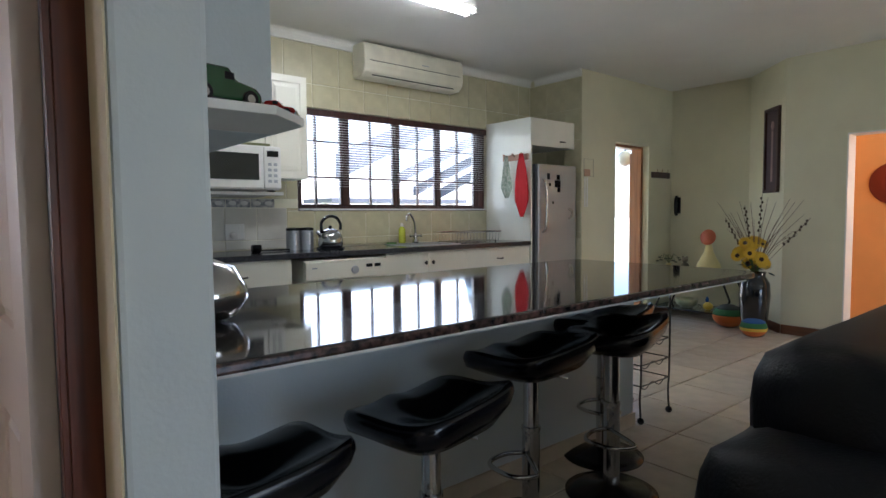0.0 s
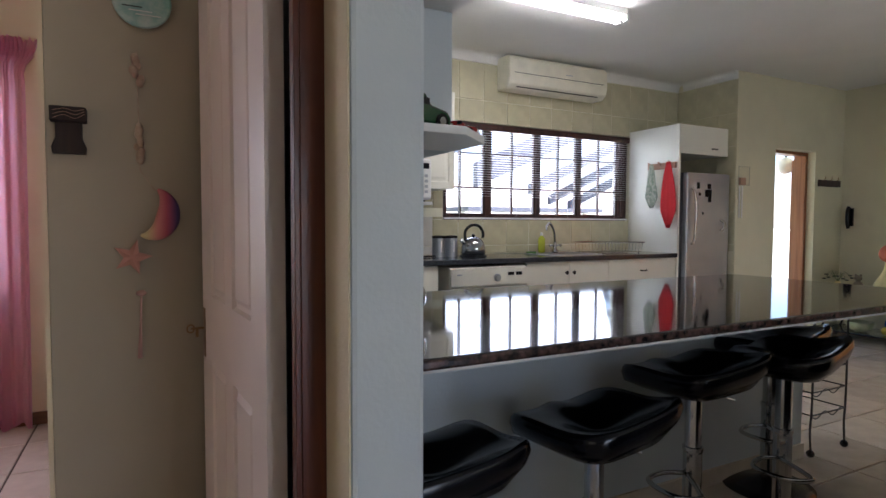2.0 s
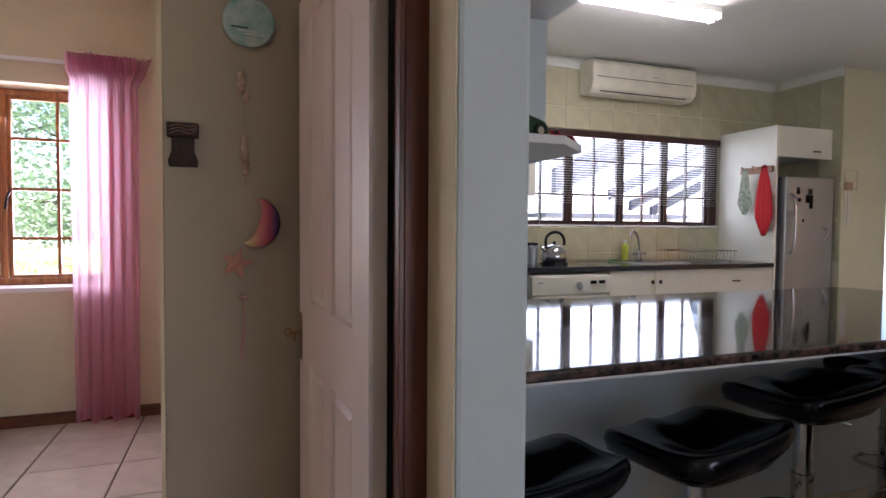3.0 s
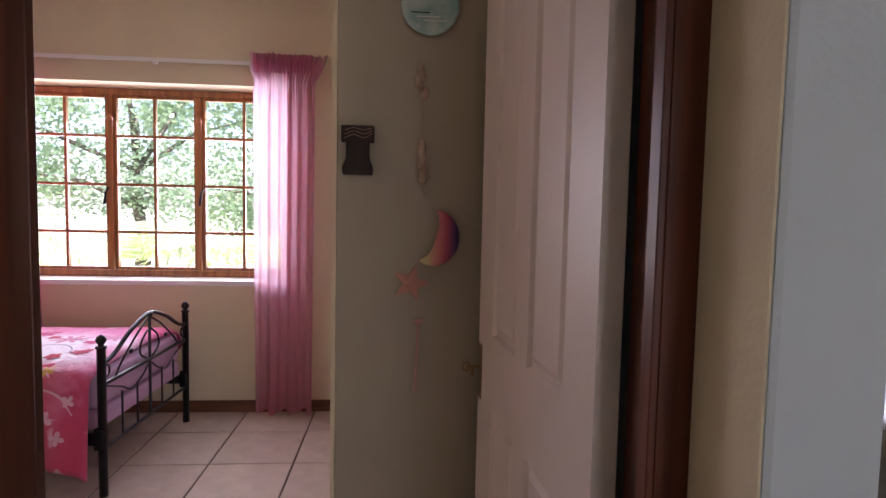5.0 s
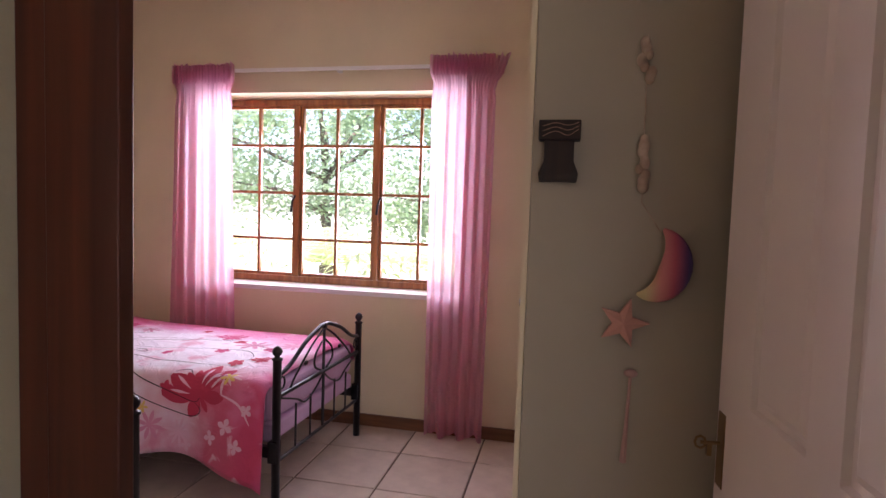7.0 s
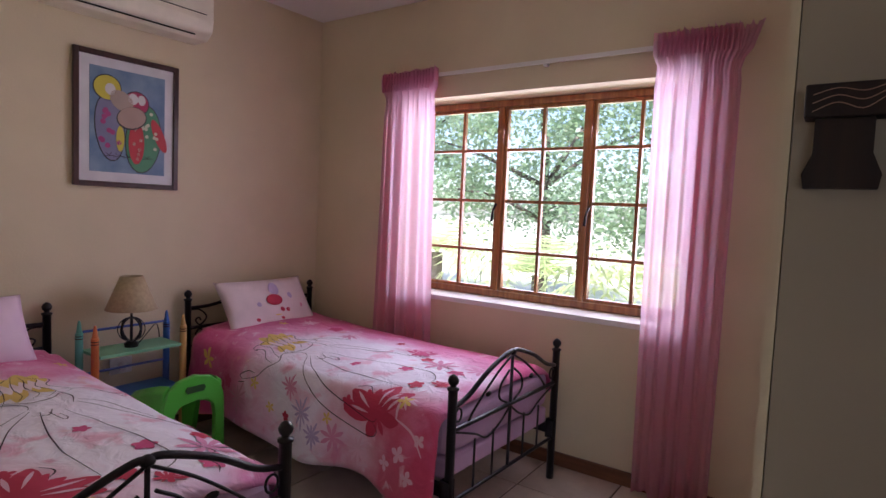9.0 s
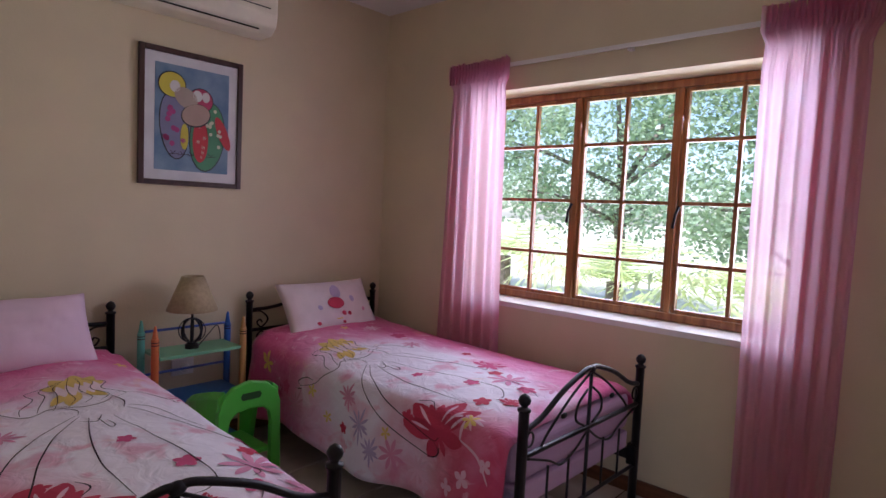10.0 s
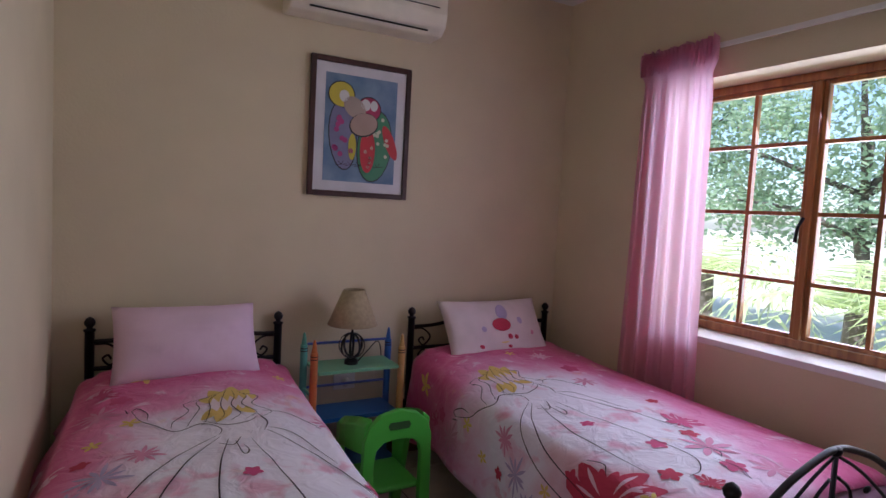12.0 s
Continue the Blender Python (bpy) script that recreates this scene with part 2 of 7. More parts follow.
structure("wall_lounge_south", boxes((SX, 1.6, SY - 0.2, SY, 0, CEIL), (4.2, NX + 0.2, SY - 0.2, SY, 0, CEIL), (1.6, 4.2, SY - 0.2, SY, 2.15, CEIL)), M_KWALL, "cream lounge wall with a wide glazed opening")
structure("wall_lounge_west", boxes((SX - 0.2, SX, SY - 0.2, DY0, 0, CEIL)), M_KWALL, "cream plastered wall")

# ground and far things outside
structure("ground", boxes((-200, 200, -200, 200, -0.45, -0.3)), mat("lawn", (0.56, 0.58, 0.38), 0.9, noise_scale=0.8, second=(0.68, 0.66, 0.52)), "sunlit lawn round the house")

# coving along the kitchen walls
def coving(bm, a, b, inward, z, r=0.075):
    """A hollow cornice from a to b (x, y); inward: the way into the room."""
    prof = [(0, z - r), (0.012, z - r)] + [(r - (r - 0.012) * math.cos(k * math.pi / 8), z - (r - 0.012) + (r - 0.012) * math.sin(k * math.pi / 8)) for k in range(5)] + [(r, z)]
    prof += [(0, z)]
    rings = [[bm.verts.new((p[0] + inward[0] * d, p[1] + inward[1] * d, h)) for d, h in prof] for p in (a, b)]
    n = len(prof)
    for k in range(n):
        bm.faces.new((rings[0][k], rings[0][(k + 1) % n], rings[1][(k + 1) % n], rings[1][k]))
    bm.faces.new(rings[0][::-1])
    bm.faces.new(rings[1])


bm = bmesh.new()
coving(bm, (KX, KY - 0.009), (EX - 0.009, KY - 0.009), (0, -1), CEIL - 0.002)
structure("cornice_north", bm, M_CEIL, "white plaster coving over the kitchen window wall")
bm = bmesh.new()
coving(bm, (EX - 0.009, FY), (EX - 0.009, KY - 0.09), (-1, 0), CEIL - 0.002)
structure("cornice_east", bm, M_CEIL, "white plaster coving in the fridge nook")

# skirtings
structure("baseboard_bedroom_north", boxes((WX, -0.062, WY - 0.018, WY, 0, 0.075)), M_SKIRT, "dark varnished timber skirting", bevel=0.004)
structure("baseboard_bedroom_west", prism(bmesh.new(), [(WX + 0.018, WY - 0.02), (WX, WY - 0.02), (wall_x(4.12), 4.12), (wall_x(4.12) + 0.018, 4.12)], 0, 0.085), M_SKIRT, "dark varnished timber skirting", bevel=0.004)
structure("baseboard_bedroom_south", boxes((WX + 0.02, -1.0, DY1 + 0.165, DY1 + 0.183, 0, 0.085)), M_SKIRT, "dark varnished timber skirting", bevel=0.004)
structure("baseboard_far_east", boxes((FX - 0.018, FX, NY + 0.56, FY, 0, 0.09)), M_SKIRT, "dark varnished timber skirting")
structure("baseboard_far_north", boxes((OD1 + 0.001, FX - 0.02, FY - 0.018, FY, 0, 0.09), (EX + 0.2, OD0, FY - 0.018, FY, 0, 0.09)), M_SKIRT, "dark varnished timber skirting")
structure("baseboard_near_east", boxes((NX - 0.018, NX, OPY1 + 0.001, NY - 0.01, 0, 0.09)), M_SKIRT, "dark varnished timber skirting")
bm = bmesh.new()
prism(bm, [(NX - 0.018, NY), (NX, NY), (NX + 0.55, NY + 0.55), (NX + 0.532, NY + 0.56)][::-1], 0, 0.09)
structure("baseboard_splay", bm, M_SKIRT, "dark varnished timber skirting")
structure("trim_passage", boxes((NX - 0.006, NX + 0.2, OPY1 - 0.012, OPY1, 0, OPZ), (NX - 0.006, NX + 0.2, OPY0, OPY1, OPZ - 0.012, OPZ)), M_WHITE, "white edge of the open passage")


# bedroom door frame, timber with a rebate
def door_frame(name, x0, x1, y0, y1, top, t, material, label, t0=None):
    bm = bmesh.new()
    t0 = t0 or t
    if t0 > t:        # a wide member with a projecting stop
        box(bm, x0, x0 + 0.04, y0 + 0.003, y1 - 0.03, 0, top - t)
        box(bm, x0 + 0.0405, x0 + 0.074, y0 + 0.012, y1 - 0.03, 0, top - t)
        box(bm, x0 + 0.0405, x0 + t0, y0 - 0.006, y0 + 0.0115, 0, top - t)
    else:
        box(bm, x0, x0 + t0, y0, y1 - 0.03, 0, top - t)
    box(bm, x1 - t, x1, y0, y1, 0, top)
    box(bm, x1 - t - 0.012, x1 - t, y0, y1 - 0.045, 0, top - t)
    # dark timber strip added past the jamb for the shaded gap beside the leaf
    if t0 > t:
        box(bm, x1 - t + 0.006, x1, y1 + 0.0005, y1 + 0.04, 0, top - t)
    box(bm, x0, x1 - t, y0, y1, top - t + 0.0005, top)
    return structure(name, bm, material, label, bevel=0.002)


door_frame("door_frame_1", OX0 + 0.001, OX1 - 0.001, 3.857, 3.937, 2.118, 0.055, M_MAHOG, "dark red varnished timber door frame", 0.116)
DX0, DX1 = OD0, OD1
M_ODOOR = wood("orange_door", (0.22, 0.07, 0.02), (0.38, 0.14, 0.045))
door_frame("door_frame_2", OD0 + 0.001, OD1 - 0.001, FY + 0.08, FY + 0.215, ODZ - 0.002, 0.03, M_ODOOR, "orange-brown timber frame of the outer door")

# bedroom door leaf, hinged at the kitchen side, open
leaf = thing("door_1", (0.4945, 3.892, 0), "pinkish white panelled bedroom door standing open with a brass key plate", "door")
leaf.matrix_world = pose(0.4945, 3.892, 0, 0, 0, 4.27)
L_LEN = 0.95


def panelled(bm, y0, y1, z0, z1, x, depth, panels):
    """A door face at x with sunk moulded panels (y0, y1, z0, z1)."""
    ys = sorted({y0, y1, *[p[0] for p in panels], *[p[1] for p in panels]})
    zs = sorted({z0, z1, *[p[2] for p in panels], *[p[3] for p in panels]})
    for a, b in zip(ys, ys[1:]):
        for c, d in zip(zs, zs[1:]):
            inside = any(p[0] <= a and b <= p[1] and p[2] <= c and d <= p[3] for p in panels)
            if not inside:
                v = [bm.verts.new((x, q[0], q[1])) for q in ((a, c), (b, c), (b, d), (a, d))]
                bm.faces.new(v)
    for p in panels:
        steps = [(0, 0), (0.006, depth), (0.018, depth), (0.034, depth * 0.25)]
        prev = None
        for inset, dep in steps:
            ring = [bm.verts.new((x + dep, q[0], q[1])) for q in ((p[0] + inset, p[2] + inset), (p[1] - inset, p[2] + inset), (p[1] - inset, p[3] - inset), (p[0] + inset, p[3] - inset))]
            if prev:
                for k in range(4):
                    bm.faces.new((prev[k], prev[(k + 1) % 4], ring[(k + 1) % 4], ring[k]))
            prev = ring
        bm.faces.new(prev)


bm = bmesh.new()
PAN = [(0.225, 0.45, 0.975, 1.92), (0.225, 0.45, 0.2, 0.765), (0.55, 0.775, 0.975, 1.92), (0.55, 0.775, 0.2, 0.765)]
panelled(bm, 0.085, L_LEN, 0.01, 2.03, 0.0, 0.011, PAN)
box(bm, 0.0125, 0.045, 0.085, L_LEN, 0.01, 2.03)
box(bm, 0.0, 0.0124, 0.083, 0.0848, 0.01, 2.03)
part("leaf", bm, M_DOORWHITE, leaf)
M_BRASS = mat("old_brass", (0.32, 0.2, 0.1), 0.35, 0.9)
pl = part("key_plate", boxes((-0.003, -0.0002, L_LEN - 0.052, L_LEN - 0.012, 0.752, 0.921)), M_BRASS, leaf, "tarnished brass key plate", bevel=0.001)
bm = bmesh.new()
tube(bm, [(-0.003, L_LEN - 0.03, 0.85), (-0.045, L_LEN - 0.03, 0.85)], 0.004)
tube(bm, [(-0.045 - 0.012 * math.cos(a / 8 * 6.283), L_LEN - 0.03, 0.85 + 0.014 * math.sin(a / 8 * 6.283)) for a in range(8)], 0.003, closed=True)
box(bm, -0.03, -0.02, L_LEN - 0.032, L_LEN - 0.021, 0.82, 0.85)
part("key", bm, M_BRASS, leaf, "small brass key in its lock")
part("hinge", boxes((0.005, 0.035, 0.0, 0.0495, 1.75, 1.85)), M_BRASS, leaf)
part("hinge", boxes((0.005, 0.035, 0.0, 0.0495, 0.25, 0.35)), M_BRASS, leaf)

# outer door: timber leaf opened outwards, globe lamp beyond
od = thing("door_2", (OD1 + 0.03, FY + 0.275, 0), "orange-brown timber outer door standing open", "door")
part("leaf", boxes((0.0, 0.62, -0.04, 0.0, 0.01, 1.93)), M_ODOOR, od)
part("handle", boxes((0.52, 0.56, 0.0005, 0.04, 0.98, 1.02)), M_BRASS, od, "brass door handle")
M_GLOBE = mat("white_glass", (0.9, 0.9, 0.86), 0.2, emit=0.0)
gl = thing("outdoor_lamp", (6.84, 6.78, 2.0), "white glass globe lamp hanging outside on a bracket", "lamp")
part("globe", ball(bmesh.new(), (0, 0, -0.1), 0.1), M_GLOBE, gl, smooth=True)
part("bracket", tube(bmesh.new(), [(0, -0.239, 0.06), (0, -0.05, 0.08), (0, 0, -0.005)], 0.012), M_IRON, gl)

# ---- windows ----


def window(name, x0, x1, y, z0, z1, stiles, bars_x, bars_z, material, glass, label, depth=0.06, rail=0.05):
    """A timber window in the plane y: outer frame, stiles (x, width), thin glazing bars, panes."""
    w = tagged(new(name), label, "window", "", "structure")
    w.matrix_world = pose((x0 + x1) / 2, y, z0)
    ox = (x0 + x1) / 2
    fr = bmesh.new()
    box(fr, x0 - ox, x1 - ox, -depth / 2, depth / 2, 0, rail)
    box(fr, x0 - ox, x1 - ox, -depth / 2, depth / 2, z1 - z0 - rail, z1 - z0)
    box(fr, x0 - ox, x0 - ox + rail, -depth / 2, depth / 2, rail, z1 - z0 - rail)
    box(fr, x1 - ox - rail, x1 - ox, -depth / 2, depth / 2, rail, z1 - z0 - rail)
    part("frame", fr, material, w, bevel=0.005)
    edges = [x0 + rail] + [v for s in stiles for v in (s[0] - s[1] / 2, s[0] + s[1] / 2)] + [x1 - rail]
    for sx, sw in stiles:
        part("mullion", boxes((sx - ox - sw * 0.5 + 0.0005, sx - ox + sw * 0.5 - 0.0005, -depth / 2 - 0.006, depth / 2, rail, z1 - z0 - rail)), material, w, bevel=0.006)
    for a, b in zip(edges[::2], edges[1::2]):
        sash = boxes((a - ox, a - ox + 0.021, -0.021, 0.015, rail, z1 - z0 - rail), (b - ox - 0.021, b - ox, -0.021, 0.015, rail, z1 - z0 - rail),
                     (a - ox + 0.021, b - ox - 0.021, -0.021, 0.015, rail, rail + 0.021), (a - ox + 0.021, b - ox - 0.021, -0.021, 0.015, z1 - z0 - rail - 0.021, z1 - z0 - rail))
        part("sash", sash, material, w, bevel=0.004)
        for bx in bars_x:
            if a < bx < b:
                part("glazing_bar", boxes((bx - ox - 0.009, bx - ox + 0.009, -0.018, 0.008, rail + 0.021, z1 - z0 - rail - 0.021)), material, w)
        for bz in bars_z:
            part("glazing_bar", boxes((a - ox + 0.021, b - ox - 0.021, -0.0165, 0.0065, bz - z0 - 0.009, bz - z0 + 0.009)), material, w)
        pane = part("pane", boxes((a - ox + 0.02, b - ox - 0.02, -0.002, 0.002, rail + 0.02, z1 - z0 - rail - 0.02)), glass, w)
        pane.visible_shadow = False
    return w


def glass_mat():
    m = bpy.data.materials.new("window_glass")
    m.use_nodes = True
    nt = m.node_tree
    nt.nodes.clear()
    out = nt.nodes.new("ShaderNodeOutputMaterial")
    mix = nt.nodes.new("ShaderNodeMixShader")
    tr = nt.nodes.new("ShaderNodeBsdfTransparent")
    gls = nt.nodes.new("ShaderNodeBsdfGlossy")
    fres = nt.nodes.new("ShaderNodeFresnel")
    gls.inputs["Roughness"].default_value = 0.02
    fres.inputs["IOR"].default_value = 1.2
    nt.links.new(fres.outputs[0], mix.inputs[0])
    nt.links.new(tr.outputs[0], mix.inputs[1])
    nt.links.new(gls.outputs[0], mix.inputs[2])
    nt.links.new(mix.outputs[0], out.inputs[0])
    return m


M_GLASS = glass_mat()
window("window_1", BWX0 + 0.002, BWX1 - 0.002, 7.035, BWZ0 + 0.002, BWZ1 - 0.002, [(-1.722, 0.032), (-1.158, 0.032)],
       [-2.010, -1.446, -0.871], [1.146, 1.458, 1.775], M_MERANTI, M_GLASS, "varnished timber cottage window with small panes", rail=0.042)
structure("window_sill_1", boxes((BWX0, BWX1, WY - 0.006, 7.0, BWZ0 - 0.03, BWZ0 + 0.001)), M_WHITE, "white painted plaster window sill", bevel=0.004)
for x in (-1.735, -1.13):
    bm = tube(bmesh.new(), [(x, 6.998, 1.44), (x - 0.008, 6.975, 1.40), (x - 0.018, 6.98, 1.33)], [0.008, 0.007, 0.009])
    tagged(link("window_latch", bm, M_IRON), "black iron window latch on its timber frame", "window latch", "window latches")
window("window_2", KWX0 + 0.002, KWX1 - 0.002, 7.10, KWZ0 + 0.002, KWZ1 - 0.002, [(2.971, 0.05), (3.52, 0.04), (4.021, 0.036), (4.545, 0.03)],
       [2.693, 3.239, 3.774, 4.283], [1.535, 1.836], M_DARKFRAME, M_GLASS, "dark red timber kitchen window with small panes", rail=0.035)
structure("window_sill_2", boxes((KWX0, KWX1, KY - 0.004, 7.06, KWZ0 - 0.02, KWZ0 + 0.001)), M_DARKFRAME, "dark window sill")
# venetian blind: head box and open slats
bl = thing("venetian_blind", (3.575, 7.045, 2.095), "white venetian blind with open slats in the kitchen window", "blind")
part("headrail", boxes((-1.065, 1.065, -0.02, 0.02, -0.055, 0.0)), M_DARKFRAME, bl, "dark head rail")
M_SLAT = mat("slat_white", (0.8, 0.8, 0.8), 0.4)
slat_me = None
for k in range(27):
    z = -0.075 - k * 0.0215
    if slat_me is None:
        o = part("slat", boxes((-1.06, 1.06, -0.0125, 0.0125, -0.0006, 0.0006)), M_SLAT, bl)
        slat_me = o.data
    else:
        o = new("slat", slat_me)
        o.parent = bl
    o.location = (0, 0, z)
part("bottom_rail", boxes((-1.06, 1.06, -0.012, 0.012, -0.84, -0.825)), M_SLAT, bl)
for x in (-0.9, -0.3, 0.3, 0.9):
    part("cord", tube(bmesh.new(), [(x, 0.014, -0.05), (x, 0.014, -0.83)], 0.0012, 5), M_SLAT, bl)
structure("window_3", boxes((1.6, 1.66, SY - 0.1, SY - 0.05, 0, 2.15), (2.87, 2.93, SY - 0.1, SY - 0.05, 0, 2.15), (4.14, 4.2, SY - 0.1, SY - 0.05, 0, 2.15), (1.66, 4.14, SY - 0.1, SY - 0.05, 2.09, 2.15)), M_DARKFRAME, "frame of the wide glazed lounge door")

# ---- outside the kitchen: boundary wall and rafters ----
M_EXT = mat("outside_wall", (0.8, 0.78, 0.72), 0.8, noise_scale=1.5)
structure("boundary_wall", boxes((1.8, 14, 12.5, 12.7, -0.3, 2.0)), M_EXT, "sunlit white boundary wall outside the kitchen")
M_RAFT = mat("grey_rafter", (0.10, 0.11, 0.14), 0.7, noise_scale=6)
perg = thing("carport_roof", (4.4, 9.5, 0), "grey sloping carport roof with timber rafters outside the kitchen", "carport")


def sloped(name, x0, z0, x1, z1, y0, y1, t):
    b = bmesh.new()
    v = [b.verts.new(p) for p in ((x0, y0, z0), (x1, y0, z1), (x1, y0, z1 + t), (x0, y0, z0 + t), (x0, y1, z0), (x1, y1, z1), (x1, y1, z1 + t), (x0, y1, z0 + t))]
    for f in ((0, 1, 2, 3), (5, 4, 7, 6), (1, 5, 6, 2), (4, 0, 3, 7), (4, 5, 1, 0), (3, 2, 6, 7)):
        b.faces.new([v[i] for i in f])
    part(name, b, M_RAFT, perg)


sloped("roof_sheet", -0.1, 1.72, 3.6, 3.35, 0.0, 0.12, 0.34)
for k, (x0, z0) in enumerate(((0.95, 1.66), (1.55, 1.52), (2.2, 1.45))):
    sloped("rafter", x0, z0, x0 + 2.6, z0 + 1.15, 0.2 + 0.3 * k, 0.28 + 0.3 * k, 0.15)
part("beam", boxes((-0.12, 2.4, 0.22, 1.1, 1.40, 1.46)), M_RAFT, perg)
for x in (-0.05, 2.3):
    part("post", boxes((x - 0.04, x + 0.04, 0.5, 0.58, -0.3, 1.398)), M_EXT, perg)

# ---- outside the bedroom: garden ----
def leaf_mat(name, color, second, through):
    """Leaf that lets part of the sun through."""
    m = mat(name, color, 0.4, noise_scale=1.5, second=second)
    nt = m.node_tree
    b = nt.nodes["Principled BSDF"]
    out = next(n for n in nt.nodes if n.type == "OUTPUT_MATERIAL")
    tl, mx = nt.nodes.new("ShaderNodeBsdfTranslucent"), nt.nodes.new("ShaderNodeMixShader")
    tl.inputs[0].default_value = (*through, 1)
    mx.inputs[0].default_value = 0.45
    nt.links.new(b.outputs[0], mx.inputs[1])
    nt.links.new(tl.outputs[0], mx.inputs[2])
    nt.links.new(mx.outputs[0], out.inputs[0])
    return m


M_LEAF = leaf_mat("leaf", (0.34, 0.44, 0.32), (0.11, 0.19, 0.13), (0.55, 0.7, 0.42))
M_LEAF2 = leaf_mat("palm_leaf", (0.62, 0.68, 0.42), (0.38, 0.5, 0.22), (0.8, 0.88, 0.45))
M_BARK = mat("bark", (0.2, 0.17, 0.14), 0.9, noise_scale=12, second=(0.12, 0.10, 0.08), bump=0.6)


def leaf_tree(x, y, height, spread, clumps, leaves, seed, low=0.4):
    r = random.Random(seed)
    t = thing("tree", (x, y, -0.3), "broad leafy garden tree with dark branching limbs", "tree", "trees in the garden")
    bm = bmesh.new()
    tube(bm, [(0, 0, 0), (0.08, 0.05, height * 0.2), (-0.05, 0.1, height * 0.45)], [0.11, 0.09, 0.06])
    centres = []
    for k in range(clumps):
        a, rad = r.uniform(0, 6.283), spread * math.sqrt(r.random())
        c = Vector((rad * math.cos(a), rad * math.sin(a) * 0.7, height * (low + (0.97 - low) * r.random())))
        centres.append(c)
    for c in centres[:9]:
        s = Vector((0, 0.05, min(height * 0.42, max(0.3, c.z - 0.5))))
        mid = (s + c) / 2 + Vector((r.uniform(-0.2, 0.2), 0, 0.15))
        tube(bm, [s, mid, c], [0.05, 0.035, 0.012], 6)
    part("trunk", bm, M_BARK, t, smooth=True)
    verts, faces = [], []
    for c in centres:
        cr = r.uniform(0.25, 0.6)
        for _ in range(leaves):
            p = c + Vector((r.gauss(0, 1), r.gauss(0, 1), r.gauss(0, 0.75))) * cr * 0.8
            d = Vector((r.uniform(-1, 1), r.uniform(-1, 1), r.uniform(-0.8, 0.4))).normalized()
            q = d.cross(Vector((r.uniform(-1, 1), r.uniform(-1, 1), 1))).normalized()
            ln, wd = r.uniform(0.06, 0.13), r.uniform(0.02, 0.04)
            i = len(verts)
            verts += [p, p + d * ln * 0.5 + q * wd, p + d * ln, p + d * ln * 0.5 - q * wd]
            faces.append((i, i + 1, i + 2, i + 3))
    me = bpy.data.meshes.new("crown")
    me.from_pydata([tuple(v) for v in verts], [], faces)
    me.materials.append(M_LEAF)
    o = new("crown", me)
    o.parent = t
    tagged(o, "dense crown of small dark green leaves", kind="stuff")


leaf_tree(-4.2, 13.0, 5.2, 2.2, 48, 330, 1, 0.34)
leaf_tree(-1.2, 12.0, 4.6, 2.0, 52, 330, 2, 0.30)
leaf_tree(-7.8, 12.5, 4.8, 2.1, 30, 300, 3, 0.42)
leaf_tree(1.6, 13.5, 5.0, 2.2, 44, 320, 5, 0.3)


def palm(x, y, h, fronds, seed, label):
    r = random.Random(seed)
    t = thing("palm", (x, y, -0.3), label, "palm", "garden palms")
    part("trunk", tube(bmesh.new(), [(0, 0, 0), (0, 0, h)], [0.12, 0.09], 10), M_BARK, t)
    for k in range(fronds):
        a = 6.283 * k / fronds + r.uniform(-0.2, 0.2)
        ln, lift = r.uniform(1.2, 1.9), r.uniform(0.6, 1.6)
        verts, faces = [], []
        pts = []
        for j in range(15):
            u = j / 14
            pts.append(Vector((math.cos(a) * ln * u, math.sin(a) * ln * u, h + lift * u - 0.9 * u * u * ln)))
        side = Vector((-math.sin(a), math.cos(a), 0))
        for j in range(1, 15):
            p, d = pts[j], (pts[j] - pts[j - 1]).normalized()
            wl = 0.34 * math.sin(math.pi * min(1, j / 15 + 0.12)) + 0.05
            for sgn in (-1, 1):
                tip = p + side * sgn * wl + d * 0.16 - Vector((0, 0, 0.07))
                i = len(verts)
                verts += [p - d * 0.026, p + d * 0.026, tip]
                faces.append((i, i + 1, i + 2))
            i = len(verts)
            verts += [pts[j - 1] - side * 0.008, pts[j - 1] + side * 0.008, p + side * 0.006, p - side * 0.006]
            faces.append((i, i + 1, i + 2, i + 3))
        me = bpy.data.meshes.new("frond")
        me.from_pydata([tuple(v) for v in verts], [], faces)
        me.materials.append(M_LEAF2)
        o = new("frond", me)
        o.parent = t


palm(-2.9, 10.2, 0.95, 20, 7, "low feathery garden palm in the sun")
palm(-5.0, 11.0, 1.05, 20, 8, "low feathery garden palm in the sun")
palm(-1.2, 9.7, 0.95, 22, 9, "low feathery garden palm near the tree")
palm(-7.2, 11.4, 1.1, 18, 12, "low feathery garden palm in the sun")

# ---- kitchen ----
isl = thing("kitchen_island", (KX, 4.43, 0), "white plastered breakfast counter with black granite top against the wall", "counter")
part("body", boxes((0.001, 2.53, 0.0, 0.40, 0, 0.886)), M_BLUEWALL, isl, bevel=0.006)
part("plinth", boxes((0.001, 2.535, -0.012, -0.0005, 0, 0.075)), M_TILE, isl, "row of skirting tiles")
part("edge_batten", boxes((0.001, 2.50, -0.612, -0.6, 0.878, 0.8865)), M_WHITE, isl, "thin white strip under the slab")
bm = bmesh.new()
tx, ty0, ty1 = 2.67, 3.80 - 4.43, 4.95 - 4.43
out = [(0.001, ty0), (tx - 0.15, ty0)]
out += [(tx - 0.15 + 0.15 * math.sin(a * math.pi / 12), ty0 + 0.15 - 0.15 * math.cos(a * math.pi / 12)) for a in range(1, 7)]
out += [(tx, ty1 - 0.05), (tx - 0.05, ty1), (0.001, ty1)]
prism(bm, out, 0.887, 0.915)
